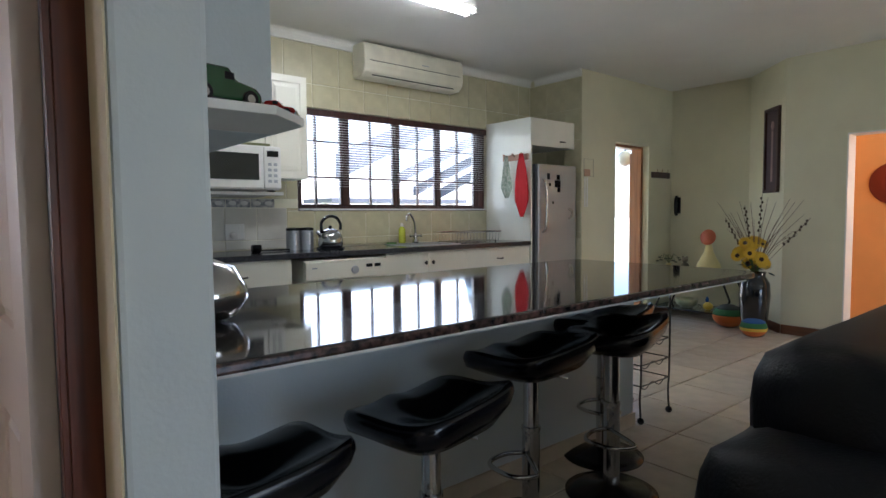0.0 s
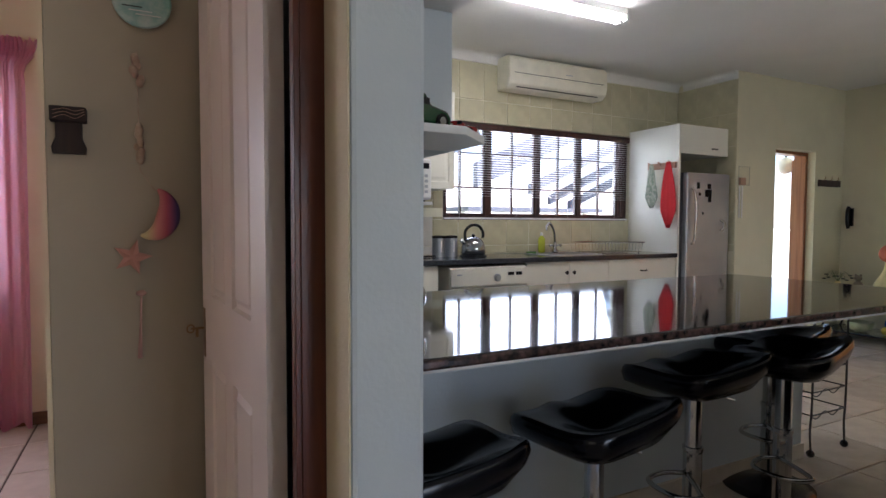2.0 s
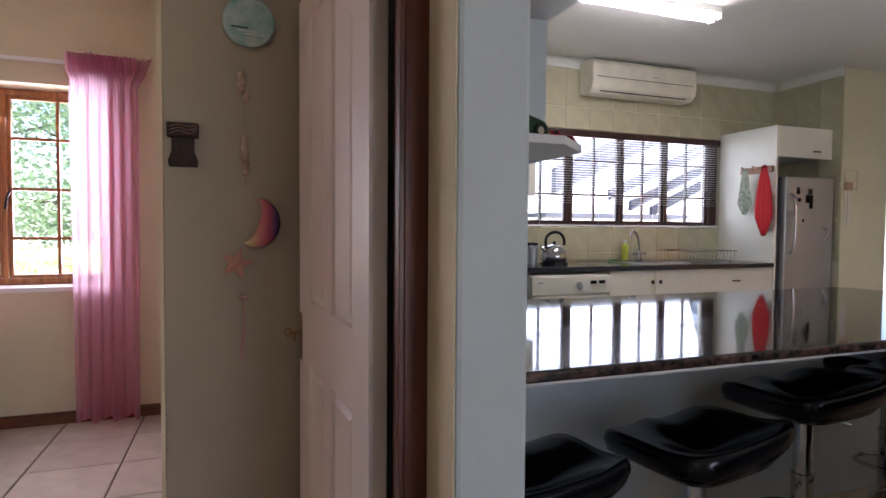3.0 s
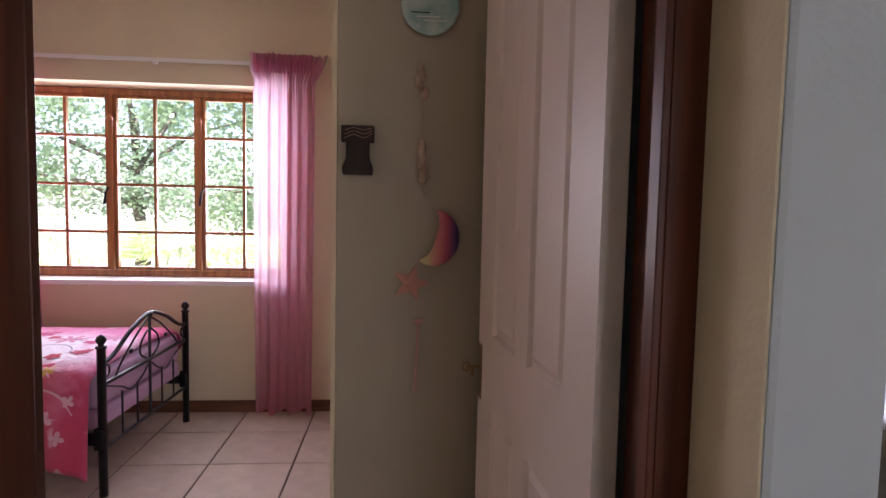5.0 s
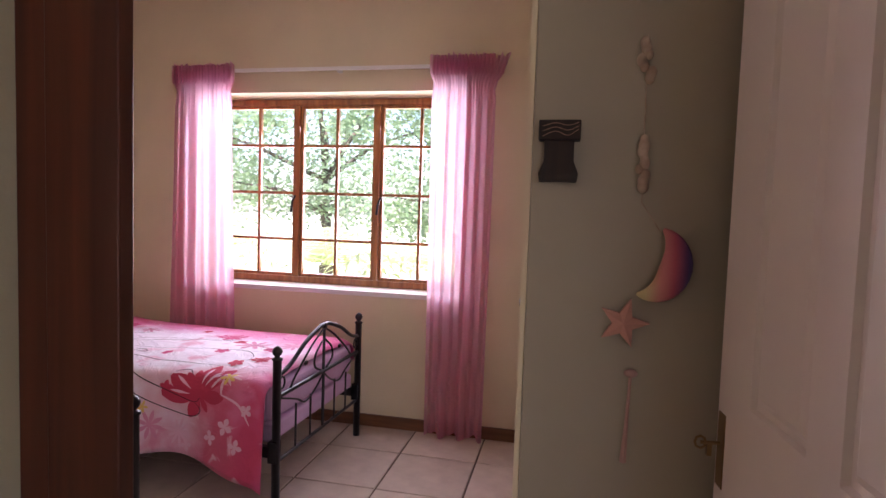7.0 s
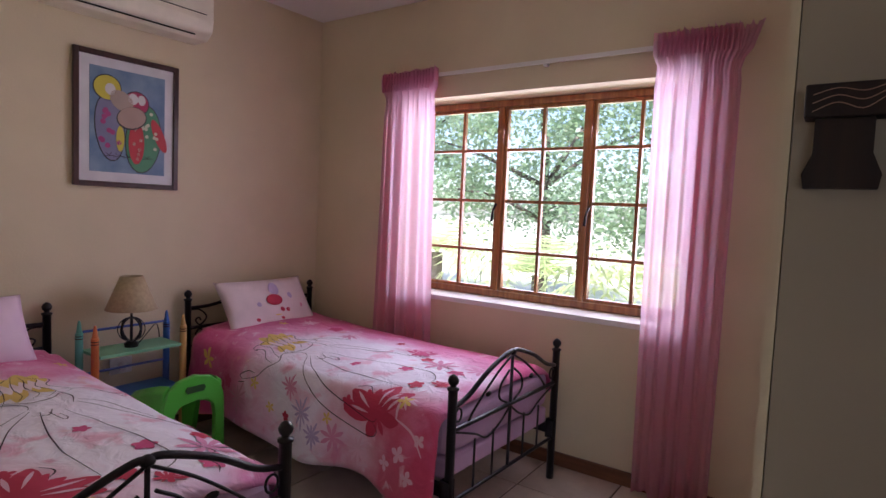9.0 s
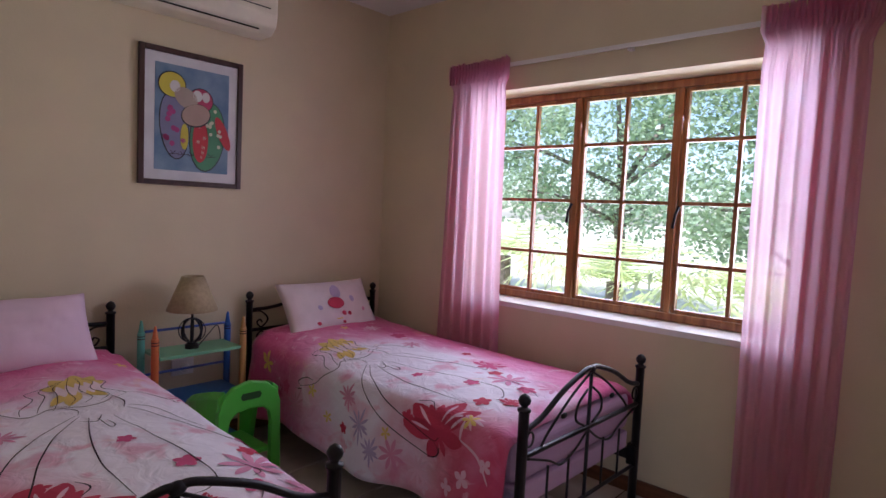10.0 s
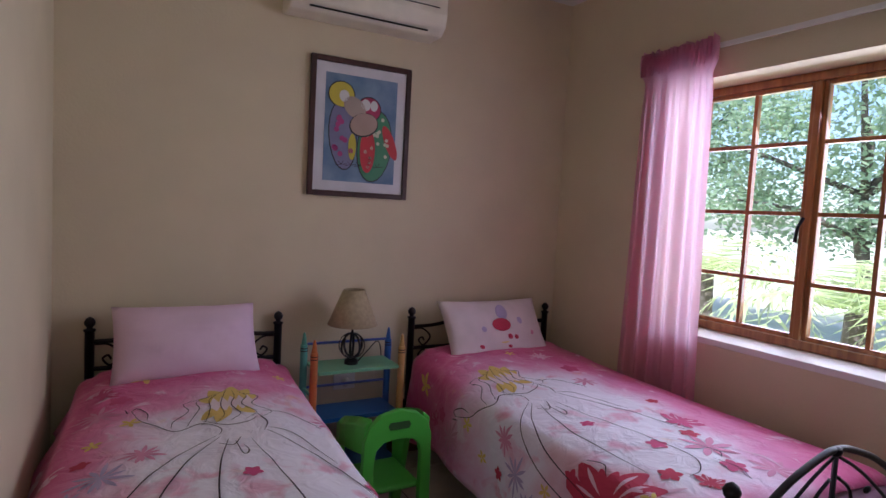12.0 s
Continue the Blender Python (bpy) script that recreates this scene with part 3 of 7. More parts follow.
for f in bm.faces:
    f.material_index = 0 if abs(f.normal.z) > 0.5 else 1
bm.normal_update()
for f in bm.faces:
    f.material_index = 0 if abs(f.normal.z) > 0.5 else 1
part("worktop", bm, [M_GRANITE, M_GRANEDGE], isl, "polished black granite slab with a rounded edge", bevel=0.008)

M_KNOB = mat("dark_knob", (0.03, 0.025, 0.02), 0.35, 0.6)


def panel_door(name, parent, x0, x1, z0, z1, y, knobs=(), pulls=(), flat=False):
    """A cabinet door in the plane y facing south, with a sunk panel."""
    bm = bmesh.new()
    box(bm, x0, x1, y, y + 0.018, z0, z1)
    if not flat:
        bmesh.ops.delete(bm, geom=[f for f in bm.faces if all(abs(v.co.y - y) < 1e-6 for v in f.verts)], context="FACES")
        steps = [(0, 0), (0.05, 0), (0.058, 0.006), (0.07, 0.006), (0.09, 0.001)]
        prev = None
        for inset, dep in steps:
            ring = [bm.verts.new((p[0], y + dep, p[1])) for p in ((x0 + inset, z0 + inset), (x1 - inset, z0 + inset), (x1 - inset, z1 - inset), (x0 + inset, z1 - inset))]
            if prev:
                for k in range(4):
                    bm.faces.new((prev[k], prev[(k + 1) % 4], ring[(k + 1) % 4], ring[k]))
            prev = ring
        bm.faces.new(prev)
    d = part(name, bm, M_CAB, parent)
    for kx, kz in knobs:
        b = bmesh.new()
        ball(b, (kx, y - 0.022, kz), 0.014, 1, 0.8, 1.3)
        tube(b, [(kx, y, kz), (kx, y - 0.02, kz)], 0.005)
        part("knob", b, M_KNOB, d, "dark metal knob")
    for kx, kz in pulls:
        b = tube(bmesh.new(), spline([(kx - 0.035, y, kz), (kx - 0.025, y - 0.02, kz - 0.002), (kx + 0.025, y - 0.02, kz - 0.002), (kx + 0.035, y, kz)], 4), 0.006)
        part("handle", b, M_KNOB, d, "dark cup handle")
    return d


def base_unit(x0, x1, doors, label, drawer=False, y=6.42):
    c = thing("base_cabinet", (x0, y, 0), label, "cabinet", "kitchen base cabinets")
    w = x1 - x0
    part("body", boxes((0.002, w - 0.002, 0.02, 0.6, 0.1, 0.903)), M_CAB, c)
    part("plinth", boxes((0.002, w - 0.002, 0.06, 0.5, 0.0, 0.099)), M_DARKFRAME, c)
    n = doors
    for k in range(n):
        a, b = w * k / n + 0.003, w * (k + 1) / n - 0.003
        if drawer:
            panel_door("drawer", c, a, b, 0.68, 0.893, 0.0, pulls=[((a + b) / 2, 0.80)], flat=True)
            panel_door("door", c, a, b, 0.11, 0.674, 0.0, knobs=[(b - 0.05, 0.6)])
        else:
            kx = b - 0.035 if k == 0 and n > 1 else a + 0.035
            panel_door("door", c, a, b, 0.11, 0.893, 0.0, knobs=[(kx, 0.81)], flat=True)
    return c


base_unit(0.76, 1.44, 1, "white kitchen base cabinet under dark granite", True)
base_unit(1.44, 2.15, 1, "white kitchen base cabinet with a drawer", True)
base_unit(2.94, 3.81, 2, "white kitchen sink cabinet with two doors and dark knobs")
base_unit(3.81, 4.64, 1, "white kitchen base cabinet with a wide drawer", True)
dw = thing("dishwasher", (2.235, 6.38, 0), "cream white dishwasher with a round dial", "dishwasher")
part("body", boxes((0, 0.685, 0.03, 0.6, 0.02, 0.885)), M_CAB, dw, bevel=0.004)
part("control_panel", boxes((0.0, 0.685, 0.0, 0.028, 0.74, 0.875)), M_CAB, dw, bevel=0.006)
part("front", boxes((0.005, 0.68, 0.006, 0.028, 0.05, 0.732)), M_CAB, dw, bevel=0.006)
b = bmesh.new()
lathe(b, [(0.03, 0), (0.03, 0.012), (0.024, 0.022)])
bmesh.ops.transform(b, matrix=pose(0.40, -0.0005, 0.80, 90), verts=b.verts)
part("dial", b, M_STEEL, dw, "grey round dial")
for x in (0.50, 0.575):
    part("button", boxes((x, x + 0.055, -0.006, -0.0003, 0.815, 0.84)), M_BLACKPLAST, dw, "black button", bevel=0.002)
part("badge", boxes((0.05, 0.09, -0.002, -0.0003, 0.825, 0.835)), M_STEEL, dw)

M_WKTOP = mat("dark_worktop", (0.05, 0.05, 0.055), 0.12, noise_scale=50, second=(0.015, 0.015, 0.018))
wt = thing("worktop", (0.752, 6.40, 0.905), "polished dark granite worktop on the white cabinets", "worktop")
part("slab", boxes((0, 3.890, 0, 0.628, 0, 0.04)), M_WKTOP, wt, bevel=0.006)

sink = thing("sink", (3.55, 6.72, 0.945), "steel kitchen sink set in the dark worktop", "sink")
part("rim", boxes((-0.28, 0.28, -0.2, -0.17, 0.0005, 0.005), (-0.28, 0.28, 0.17, 0.2, 0.0005, 0.005), (-0.28, -0.25, -0.17, 0.17, 0.0005, 0.005), (0.25, 0.28, -0.17, 0.17, 0.0005, 0.005)), M_STEEL, sink)
# flat sheet without depth; the bowl's shade is put into its darker steel
part("bowl", boxes((-0.25, 0.25, -0.17, 0.17, 0.0004, 0.002)), mat("sink_shaded_steel", (0.15, 0.15, 0.16), 0.3, 0.9), sink)
tap = thing("tap", (3.60, 6.90, 0.945), "chrome mixer tap with a swan neck behind the sink", "tap")
b = bmesh.new()
lathe(b, [(0.03, 0), (0.03, 0.02), (0.016, 0.04), (0.016, 0.1)])
part("base", b, M_CHROME, tap, smooth=True)
part("spout", tube(bmesh.new(), spline([(0, 0, 0.09), (-0.02, -0.01, 0.2), (-0.08, -0.03, 0.27), (-0.13, -0.05, 0.25), (-0.14, -0.055, 0.21)], 6), 0.011, 10), M_CHROME, tap, smooth=True)
for s in (-1, 1):
    part("handle", tube(bmesh.new(), [(0.0, 0.0, 0.06), (0.045 * s, -0.005, 0.075), (0.065 * s, -0.01, 0.07)], [0.009, 0.008, 0.013]), M_CHROME, tap, smooth=True)
ds = thing("soap_bottle", (3.47, 6.93, 0.945), "clear bottle of yellow-green dish soap beside the tap", "bottle")
b = lathe(bmesh.new(), [(0.028, 0), (0.032, 0.02), (0.032, 0.13), (0.012, 0.16)])
part("bottle", b, mat("green_soap", (0.5, 0.55, 0.05), 0.15), ds, smooth=True)
part("cap", lathe(bmesh.new(), [(0.012, 0.16), (0.01, 0.19)]), M_WHITE, ds)

dr = thing("dish_rack", (4.12, 6.75, 0.945), "empty silver wire dish rack on the worktop", "dish rack")
for k in range(14):
    x = -0.27 + k * 0.0415
    part("wire", tube(bmesh.new(), [(x, -0.16, 0.1), (x, -0.15, 0.012), (x, 0.15, 0.012), (x, 0.16, 0.1)], 0.0022, 5), M_CHROME, dr)
part("rim", tube(bmesh.new(), [(-0.29, -0.165, 0.1), (0.29, -0.165, 0.1), (0.29, 0.165, 0.1), (-0.29, 0.165, 0.1)], 0.004, 6, closed=True), M_CHROME, dr)
for x in (-0.25, 0.25):
    for y in (-0.13, 0.13):
        part("foot", tube(bmesh.new(), [(x, y, 0), (x, y, 0.012)], 0.006, 6), M_BLACKPLAST, dr)
spg = tagged(link("sponge", boxes((3.28, 3.36, 6.86, 6.91, 0.9455, 0.965)), mat("sponge", (0.15, 0.3, 0.1), 0.9), bevel=0.006), "green scouring sponge on the worktop", "sponge")

# kettle and canisters
kt = thing("kettle", (2.62, 6.72, 0.945), "polished steel whistling kettle with a black arched handle", "kettle")
b = lathe(bmesh.new(), [(0.085, 0.01), (0.1, 0.03), (0.1, 0.08), (0.085, 0.12), (0.055, 0.15), (0.03, 0.16)], n=28)
part("body", b, M_CHROME, kt, smooth=True)
part("base", lathe(bmesh.new(), [(0.11, 0), (0.11, 0.012), (0.09, 0.02)], n=28), M_BLACKPLAST, kt)
part("lid_knob", ball(bmesh.new(), (0, 0, 0.172), 0.015), M_BLACKPLAST, kt, smooth=True)
part("handle", tube(bmesh.new(), spline([(-0.075, 0, 0.13), (-0.075, 0, 0.21), (-0.02, 0, 0.255), (0.05, 0, 0.25), (0.09, 0, 0.2), (0.09, 0, 0.15)], 6), 0.012, 10), M_BLACKPLAST, kt, smooth=True)
part("spout", tube(bmesh.new(), [(-0.07, 0, 0.1), (-0.12, 0, 0.14)], [0.022, 0.014], 10), M_CHROME, kt, smooth=True)
for x in (2.34, 2.455):
    c = thing("canister", (x, 6.80, 0.945), "brushed steel kitchen canister with a dark lid", "canister", "kitchen canisters")
    part("tin", lathe(bmesh.new(), [(0.052, 0), (0.052, 0.15)], n=24), M_STEEL, c, smooth=False)
    part("lid", lathe(bmesh.new(), [(0.054, 0.1502), (0.054, 0.17), (0.02, 0.175)], n=24), M_BLACKPLAST, c)
    part("window", boxes((-0.006, 0.006, -0.055, -0.052, 0.04, 0.13)), M_WHITE, c)
ch = thing("power_adaptor", (2.03, 6.75, 0.945), "black plug-in adaptor with its cable on the worktop", "adaptor")
part("plug", boxes((-0.035, 0.03, -0.03, 0.03, 0.0005, 0.055)), M_BLACKPLAST, ch, bevel=0.01)
part("cable", tube(bmesh.new(), spline([(0.03, 0, 0.01), (0.1, -0.02, 0.008), (0.2, 0.0, 0.008), (0.28, 0.03, 0.008)], 6), 0.006, 6), M_BLACKPLAST, ch)
sk = thing("wall_socket", (1.97, 7.03, 1.09), "white double wall socket with a plug on the tiled wall", "socket")
part("plate", boxes((-0.075, 0.075, -0.012, 0, -0.06, 0.06)), M_WHITE, sk, bevel=0.004)
part("switch", boxes((-0.05, -0.03, -0.017, -0.0122, 0.02, 0.045)), M_WHITE, sk)
part("switch", boxes((0.03, 0.05, -0.017, -0.0122, 0.02, 0.045)), M_WHITE, sk)
part("plug", ball(bmesh.new(), (-0.02, -0.035, -0.025), 0.03, 1, 0.8, 0.9), M_WHITE, sk, smooth=True)

# microwave on its shelf
ms = thing("microwave_shelf", (1.45, 6.42, 1.352), "white bracket shelf under the microwave", "shelf")
part("board", boxes((0, 0.66, 0.02, 0.6, 0, 0.022)), M_WHITE, ms)
mw = thing("microwave", (1.56, 6.42, 1.375), "white microwave oven with a dark glass door on a shelf", "microwave")
part("body", boxes((0, 0.53, 0.02, 0.42, 0.012, 0.31)), M_WHITE, mw, bevel=0.008)
part("door", boxes((0.004, 0.4, -0.012, 0.019, 0.02, 0.302)), M_WHITE, mw, bevel=0.008)
part("glass", boxes((0.04, 0.365, -0.0165, -0.0122, 0.075, 0.25)), mat("dark_glass", (0.02, 0.025, 0.03), 0.05, spec=1.0), mw, "dark reflecting window")
part("control_panel", boxes((0.404, 0.526, -0.01, 0.019, 0.02, 0.302)), M_WHITE, mw, bevel=0.008)
part("display", boxes((0.425, 0.505, -0.0135, -0.0102, 0.235, 0.275)), M_BLACKPLAST, mw)
for r_ in range(4):
    for c_ in range(2):
        part("button", boxes((0.43 + c_ * 0.04, 0.455 + c_ * 0.04, -0.0125, -0.0102, 0.06 + r_ * 0.038, 0.08 + r_ * 0.038)), M_STEEL, mw)
part("foot", boxes((0.03, 0.07, 0.05, 0.09, 0.0002, 0.0118)), M_BLACKPLAST, mw)
part("foot", boxes((0.46, 0.5, 0.05, 0.09, 0.0002, 0.0118)), M_BLACKPLAST, mw)
bk = tagged(link("baking_tray", boxes((1.6, 2.05, 6.5, 6.8, 1.6865, 1.71)), mat("olive_cloth", (0.16, 0.17, 0.07), 0.7), bevel=0.004), "folded olive green cloth on the microwave", "cloth")

# wall cabinets
uc = thing("wall_cabinet", (1.62, 6.71, 1.72), "cream wall cabinet over the microwave", "cabinet", "kitchen wall cabinets")
part("body", boxes((0, 0.48, 0.02, 0.325, 0, 0.54)), M_CAB, uc)
panel_door("door", uc, 0.003, 0.477, 0.003, 0.537, 0.0)
uc = thing("wall_cabinet", (2.10, 6.71, 1.49), "cream wall cabinet with a panelled door beside the window", "cabinet", "kitchen wall cabinets")
part("body", boxes((0.001, 0.335, 0.02, 0.325, 0, 0.77)), M_CAB, uc)
panel_door("door", uc, 0.003, 0.335, 0.003, 0.767, 0.0)
wc = thing("side_wall_cabinet", (KX, 4.26, 1.44), "pale painted wall cabinet over the counter with corner shelves", "cabinet")
part("body", boxes((0.001, 0.355, 0.0, 1.0, 0, 0.98)), M_BLUEWALL, wc)
bm = prism(bmesh.new(), [(0.001, -0.001), (0.36, -0.001), (0.36, -0.19), (0.23, -0.315), (0.001, -0.315)][::-1], 0.0, 0.022)
part("shelf", bm, M_WHITE, wc, bevel=0.002)
bm = prism(bmesh.new(), [(0.001, -0.001), (0.36, -0.001), (0.36, -0.19), (0.23, -0.315), (0.001, -0.315)][::-1], 0.425, 0.447)
part("shelf", bm, M_WHITE, wc, bevel=0.002)


def toy_car(x, y, z, s, paint, label, van=False, rz=0):
    c = thing("toy_car", (x, y, z), label, "toy car", "toy cars on the corner shelf", rz)
    b = bmesh.new()
    prof = [(-1, 0.12), (-1, 0.62), (-0.9, 0.85), (0.1, 0.88), (0.3, 0.6), (0.85, 0.5), (1, 0.35), (1, 0.12)] if van else [(-1, 0.12), (-0.98, 0.42), (-0.6, 0.5), (-0.4, 0.78), (0.15, 0.8), (0.4, 0.52), (0.9, 0.44), (1, 0.3), (1, 0.12)]
    lo = [b.verts.new((p[0] * s, -0.36 * s, p[1] * s)) for p in prof]
    hi = [b.verts.new((p[0] * s, 0.36 * s, p[1] * s)) for p in prof]
    b.faces.new(lo)
    b.faces.new(hi[::-1])
    for i in range(len(prof)):
        b.faces.new((lo[i - 1], hi[i - 1], hi[i], lo[i]))
    part("body", b, paint, c, bevel=0.08 * s, segs=3)
    part("window", boxes((-0.05 * s, 0.2 * s, -0.37 * s, 0.37 * s, 0.58 * s, 0.75 * s)), M_BLACKPLAST, c, "dark side window")
    part("bumper", boxes((0.96 * s, 1.05 * s, -0.34 * s, 0.34 * s, 0.12 * s, 0.2 * s)), M_CHROME, c, "chrome bumper")
    for wx in (-0.6, 0.62):
        for wy in (-0.38, 0.38):
            w = bmesh.new()
            lathe(w, [(0.2 * s, -0.05 * s), (0.2 * s, 0.05 * s)], n=14)
            bmesh.ops.transform(w, matrix=pose(wx * s, wy * s, 0.2 * s + 0.0002, 90), verts=w.verts)
            o = part("wheel", w, M_BLACKPLAST, c)
            w = bmesh.new()
            lathe(w, [(0.11 * s, -0.055 * s), (0.11 * s, 0.055 * s)], n=12)
            bmesh.ops.transform(w, matrix=pose(wx * s, wy * s, 0.2 * s, 90), verts=w.verts)
            part("hubcap", w, M_CHROME, c, "bright hubcap")
    return c


toy_car(0.875, 4.03, 1.462, 0.098, mat("green_enamel", (0.012, 0.07, 0.02), 0.25, coat=0.6), "dark green toy delivery van with white wheels", True, 15)
toy_car(1.05, 4.11, 1.462, 0.055, mat("red_enamel", (0.35, 0.02, 0.015), 0.25, coat=0.6), "small red toy pickup with chrome grille", False, -40)
b = lathe(bmesh.new(), [(0.02, 0), (0.024, 0.04), (0.02, 0.07), (0.026, 0.1), (0.012, 0.13)])
o = link("figurine", b, mat("pink_clay", (0.5, 0.33, 0.28), 0.6), smooth=True)
o.matrix_world = pose(0.79, 4.15, 1.545)
o.location.z = 1.4625
tagged(o, "small pink clay ornament on the corner shelf", "ornament")

# steel bread bin or bowl on the island
o = link("steel_bowl", lathe(bmesh.new(), [(0.04, 0.0), (0.09, 0.012), (0.125, 0.06), (0.125, 0.09), (0.09, 0.15), (0.03, 0.175)], n=32), M_CHROME, smooth=True)
o.matrix_world = pose(0.90, 4.30, 0.9155)
tagged(o, "polished steel domed bowl on the granite counter", "bowl")

# tall fridge cabinet and fridge
fr = thing("fridge_cabinet", (4.645, 6.41, 0), "tall white cabinet built round a steel fridge", "cabinet")
part("side", boxes((0, 0.022, 0, 0.618, 0, 2.15)), M_CAB, fr)
part("upper_box", boxes((0.023, 0.68, 0.02, 0.618, 1.885, 2.15)), M_CAB, fr)
panel_door("door", fr, 0.024, 0.68, 1.88, 2.148, 0.0, pulls=[(0.48, 1.94)], flat=True)
fg = thing("fridge", (4.70, 6.38, 0), "brushed steel fridge with magnets on its door", "fridge")
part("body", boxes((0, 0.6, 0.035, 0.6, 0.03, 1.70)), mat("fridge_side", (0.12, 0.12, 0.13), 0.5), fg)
part("door", boxes((0.002, 0.598, -0.02, 0.033, 0.6, 1.70)), M_STEEL, fg, bevel=0.012)
part("lower_door", boxes((0.002, 0.598, -0.02, 0.033, 0.04, 0.592)), M_STEEL, fg, bevel=0.012)
part("handle", tube(bmesh.new(), spline([(0.07, -0.02, 1.55), (0.07, -0.055, 1.5), (0.075, -0.065, 1.3), (0.07, -0.055, 1.07), (0.07, -0.02, 1.03)], 6), 0.012, 8), M_CHROME, fg, smooth=True)
part("foot", boxes((0.05, 0.1, 0.05, 0.1, 0, 0.029)), M_BLACKPLAST, fg)
part("foot", boxes((0.5, 0.55, 0.05, 0.1, 0, 0.029)), M_BLACKPLAST, fg)
for x, z, w, h in ((0.15, 1.58, 0.04, 0.06), (0.30, 1.575, 0.05, 0.05), (0.29, 1.51, 0.09, 0.07), (0.17, 1.5, 0.03, 0.03), (0.31, 1.45, 0.045, 0.05), (0.22, 1.32, 0.02, 0.025)):
    o = tagged(link("fridge_magnet", boxes((-w / 2, w / 2, -0.004, 0, -h / 2, h / 2)), M_BLACKPLAST, bevel=0.003), "small dark magnet on the steel fridge", "magnet", "fridge magnets")
    o.matrix_world = pose(4.70 + x, 6.3595, z)
o = tagged(link("towel_clip", tube(bmesh.new(), spline([(0, 0, 0.06), (0.02, -0.03, 0.03), (0, -0.035, -0.02), (-0.02, -0.02, -0.05)], 5), 0.012), M_CHROME, smooth=True), "chrome magnetic clip on the fridge", "clip")
o.matrix_world = pose(5.17, 6.3595, 1.2)

# towel rail with towels on the cabinet side
tr = thing("towel_rail", (4.642, 6.6, 1.76), "wooden towel rack on the white cabinet side", "towel rail")
part("board", boxes((-0.02, 0, -0.17, 0.17, -0.02, 0.04)), mat("pale_wood", (0.5, 0.3, 0.2), 0.6), tr, bevel=0.008)
for y in (-0.12, 0.0, 0.12):
    part("peg", tube(bmesh.new(), [(-0.02, y, 0.02), (-0.06, y, 0.045)], 0.009), mat("pale_wood", (0.5, 0.3, 0.2)), tr)


def hung_cloth(name, y, x, z, w, h, material, label, seed):
    r = random.Random(seed)
    b = bmesh.new()
    rows = []
    for j in range(13):
        v = j / 12
        half = w * (0.18 + 0.82 * min(1, v * 1.6)) / 2 if v < 0.75 else w / 2 * (1 - (v - 0.75) * 3.2)
        half = max(half, 0.008) * (1 + 0.18 * math.sin(v * 5 + seed))
        rows.append([b.verts.new((x - 0.012 - 0.012 * abs(math.sin(i * 1.9 + seed)) - 0.01 * (1 - v), y + (i / 8 - 0.5) * 2 * half, z - h * v)) for i in range(9)])
    for a, c in zip(rows, rows[1:]):
        for i in range(8):
            b.faces.new((a[i], a[i + 1], c[i + 1], c[i]))
    o = link(name, b, material, smooth=True)
    s = o.modifiers.new("thick", "SOLIDIFY")
    s.thickness = 0.004
    return tagged(o, label, "towel", "towels on the rail")


hung_cloth("towel", 6.48, 4.612, 1.80, 0.22, 0.62, mat("red_towel", (0.5, 0.012, 0.015), 0.9, bump=0.4), "bright red kitchen towel hanging from a peg", 1)
hung_cloth("towel", 6.68, 4.612, 1.79, 0.17, 0.42, mat("striped_towel", (0.45, 0.45, 0.36), 0.9, second=(0.2, 0.25, 0.18), noise_scale=40), "pale striped kitchen towel hanging from a peg", 2)

# air conditioners


def split_unit(at, length, rz, label):
    a = thing("air_conditioner", at, label, "air conditioner", rz=rz)
    b = bmesh.new()
    prof = [(0, 0), (-0.14, 0.0), (-0.19, 0.04), (-0.205, 0.1), (-0.2, 0.25), (-0.17, 0.285), (0, 0.285)]
    n = len(prof)
    ra = [b.verts.new((0, p[0], p[1])) for p in prof]
    rb = [b.verts.new((length, p[0], p[1])) for p in prof]
    for i in range(n):
        b.faces.new((ra[i], ra[(i + 1) % n], rb[(i + 1) % n], rb[i]))
    b.faces.new(ra[::-1])
    b.faces.new(rb)
    bmesh.ops.recalc_face_normals(b, faces=b.faces)
    part("case", b, mat("aircon_plastic", (0.78, 0.74, 0.6), 0.4), a, bevel=0.012, segs=3)
    part("louvre", boxes((0.09, length - 0.1, -0.178, -0.171, 0.012, 0.019)), M_BLACKPLAST, a, "dark outlet slot")
    part("seam", boxes((0.05, length - 0.05, -0.2068, -0.2045, 0.128, 0.132)), M_BLACKPLAST, a)
    part("badge", boxes((length * 0.55, length * 0.62, -0.2063, -0.2045, 0.165, 0.172)), M_STEEL, a)
    return a


split_unit((3.035, 7.03, 2.395), 1.11, 0, "cream split air conditioner high on the tiled wall")
split_unit((wall_x(5.02), 5.03, 2.29), 0.80, 88.05, "cream split air conditioner high on the bedroom wall")

# fluorescent fitting
fl = thing("ceiling_light", (2.60, 5.70, CEIL), "twin tube fluorescent ceiling light, switched on", "ceiling light")
part("batten", boxes((-0.62, 0.62, -0.05, 0.05, -0.045, -0.0005)), M_WHITE, fl)
M_TUBE = mat("tube_glow", (1.0, 0.98, 0.88), 0.4, emit=9)
for y in (-0.04, 0.04):
    part("tube", tube(bmesh.new(), [(-0.6, y, -0.065), (0.6, y, -0.065)], 0.014, 10), M_TUBE, fl, "glowing fluorescent tube")
    for x in (-0.61, 0.61):
        part("lamp_holder", boxes((x - 0.01, x + 0.01, y - 0.018, y + 0.018, -0.085, -0.0455)), M_WHITE, fl)


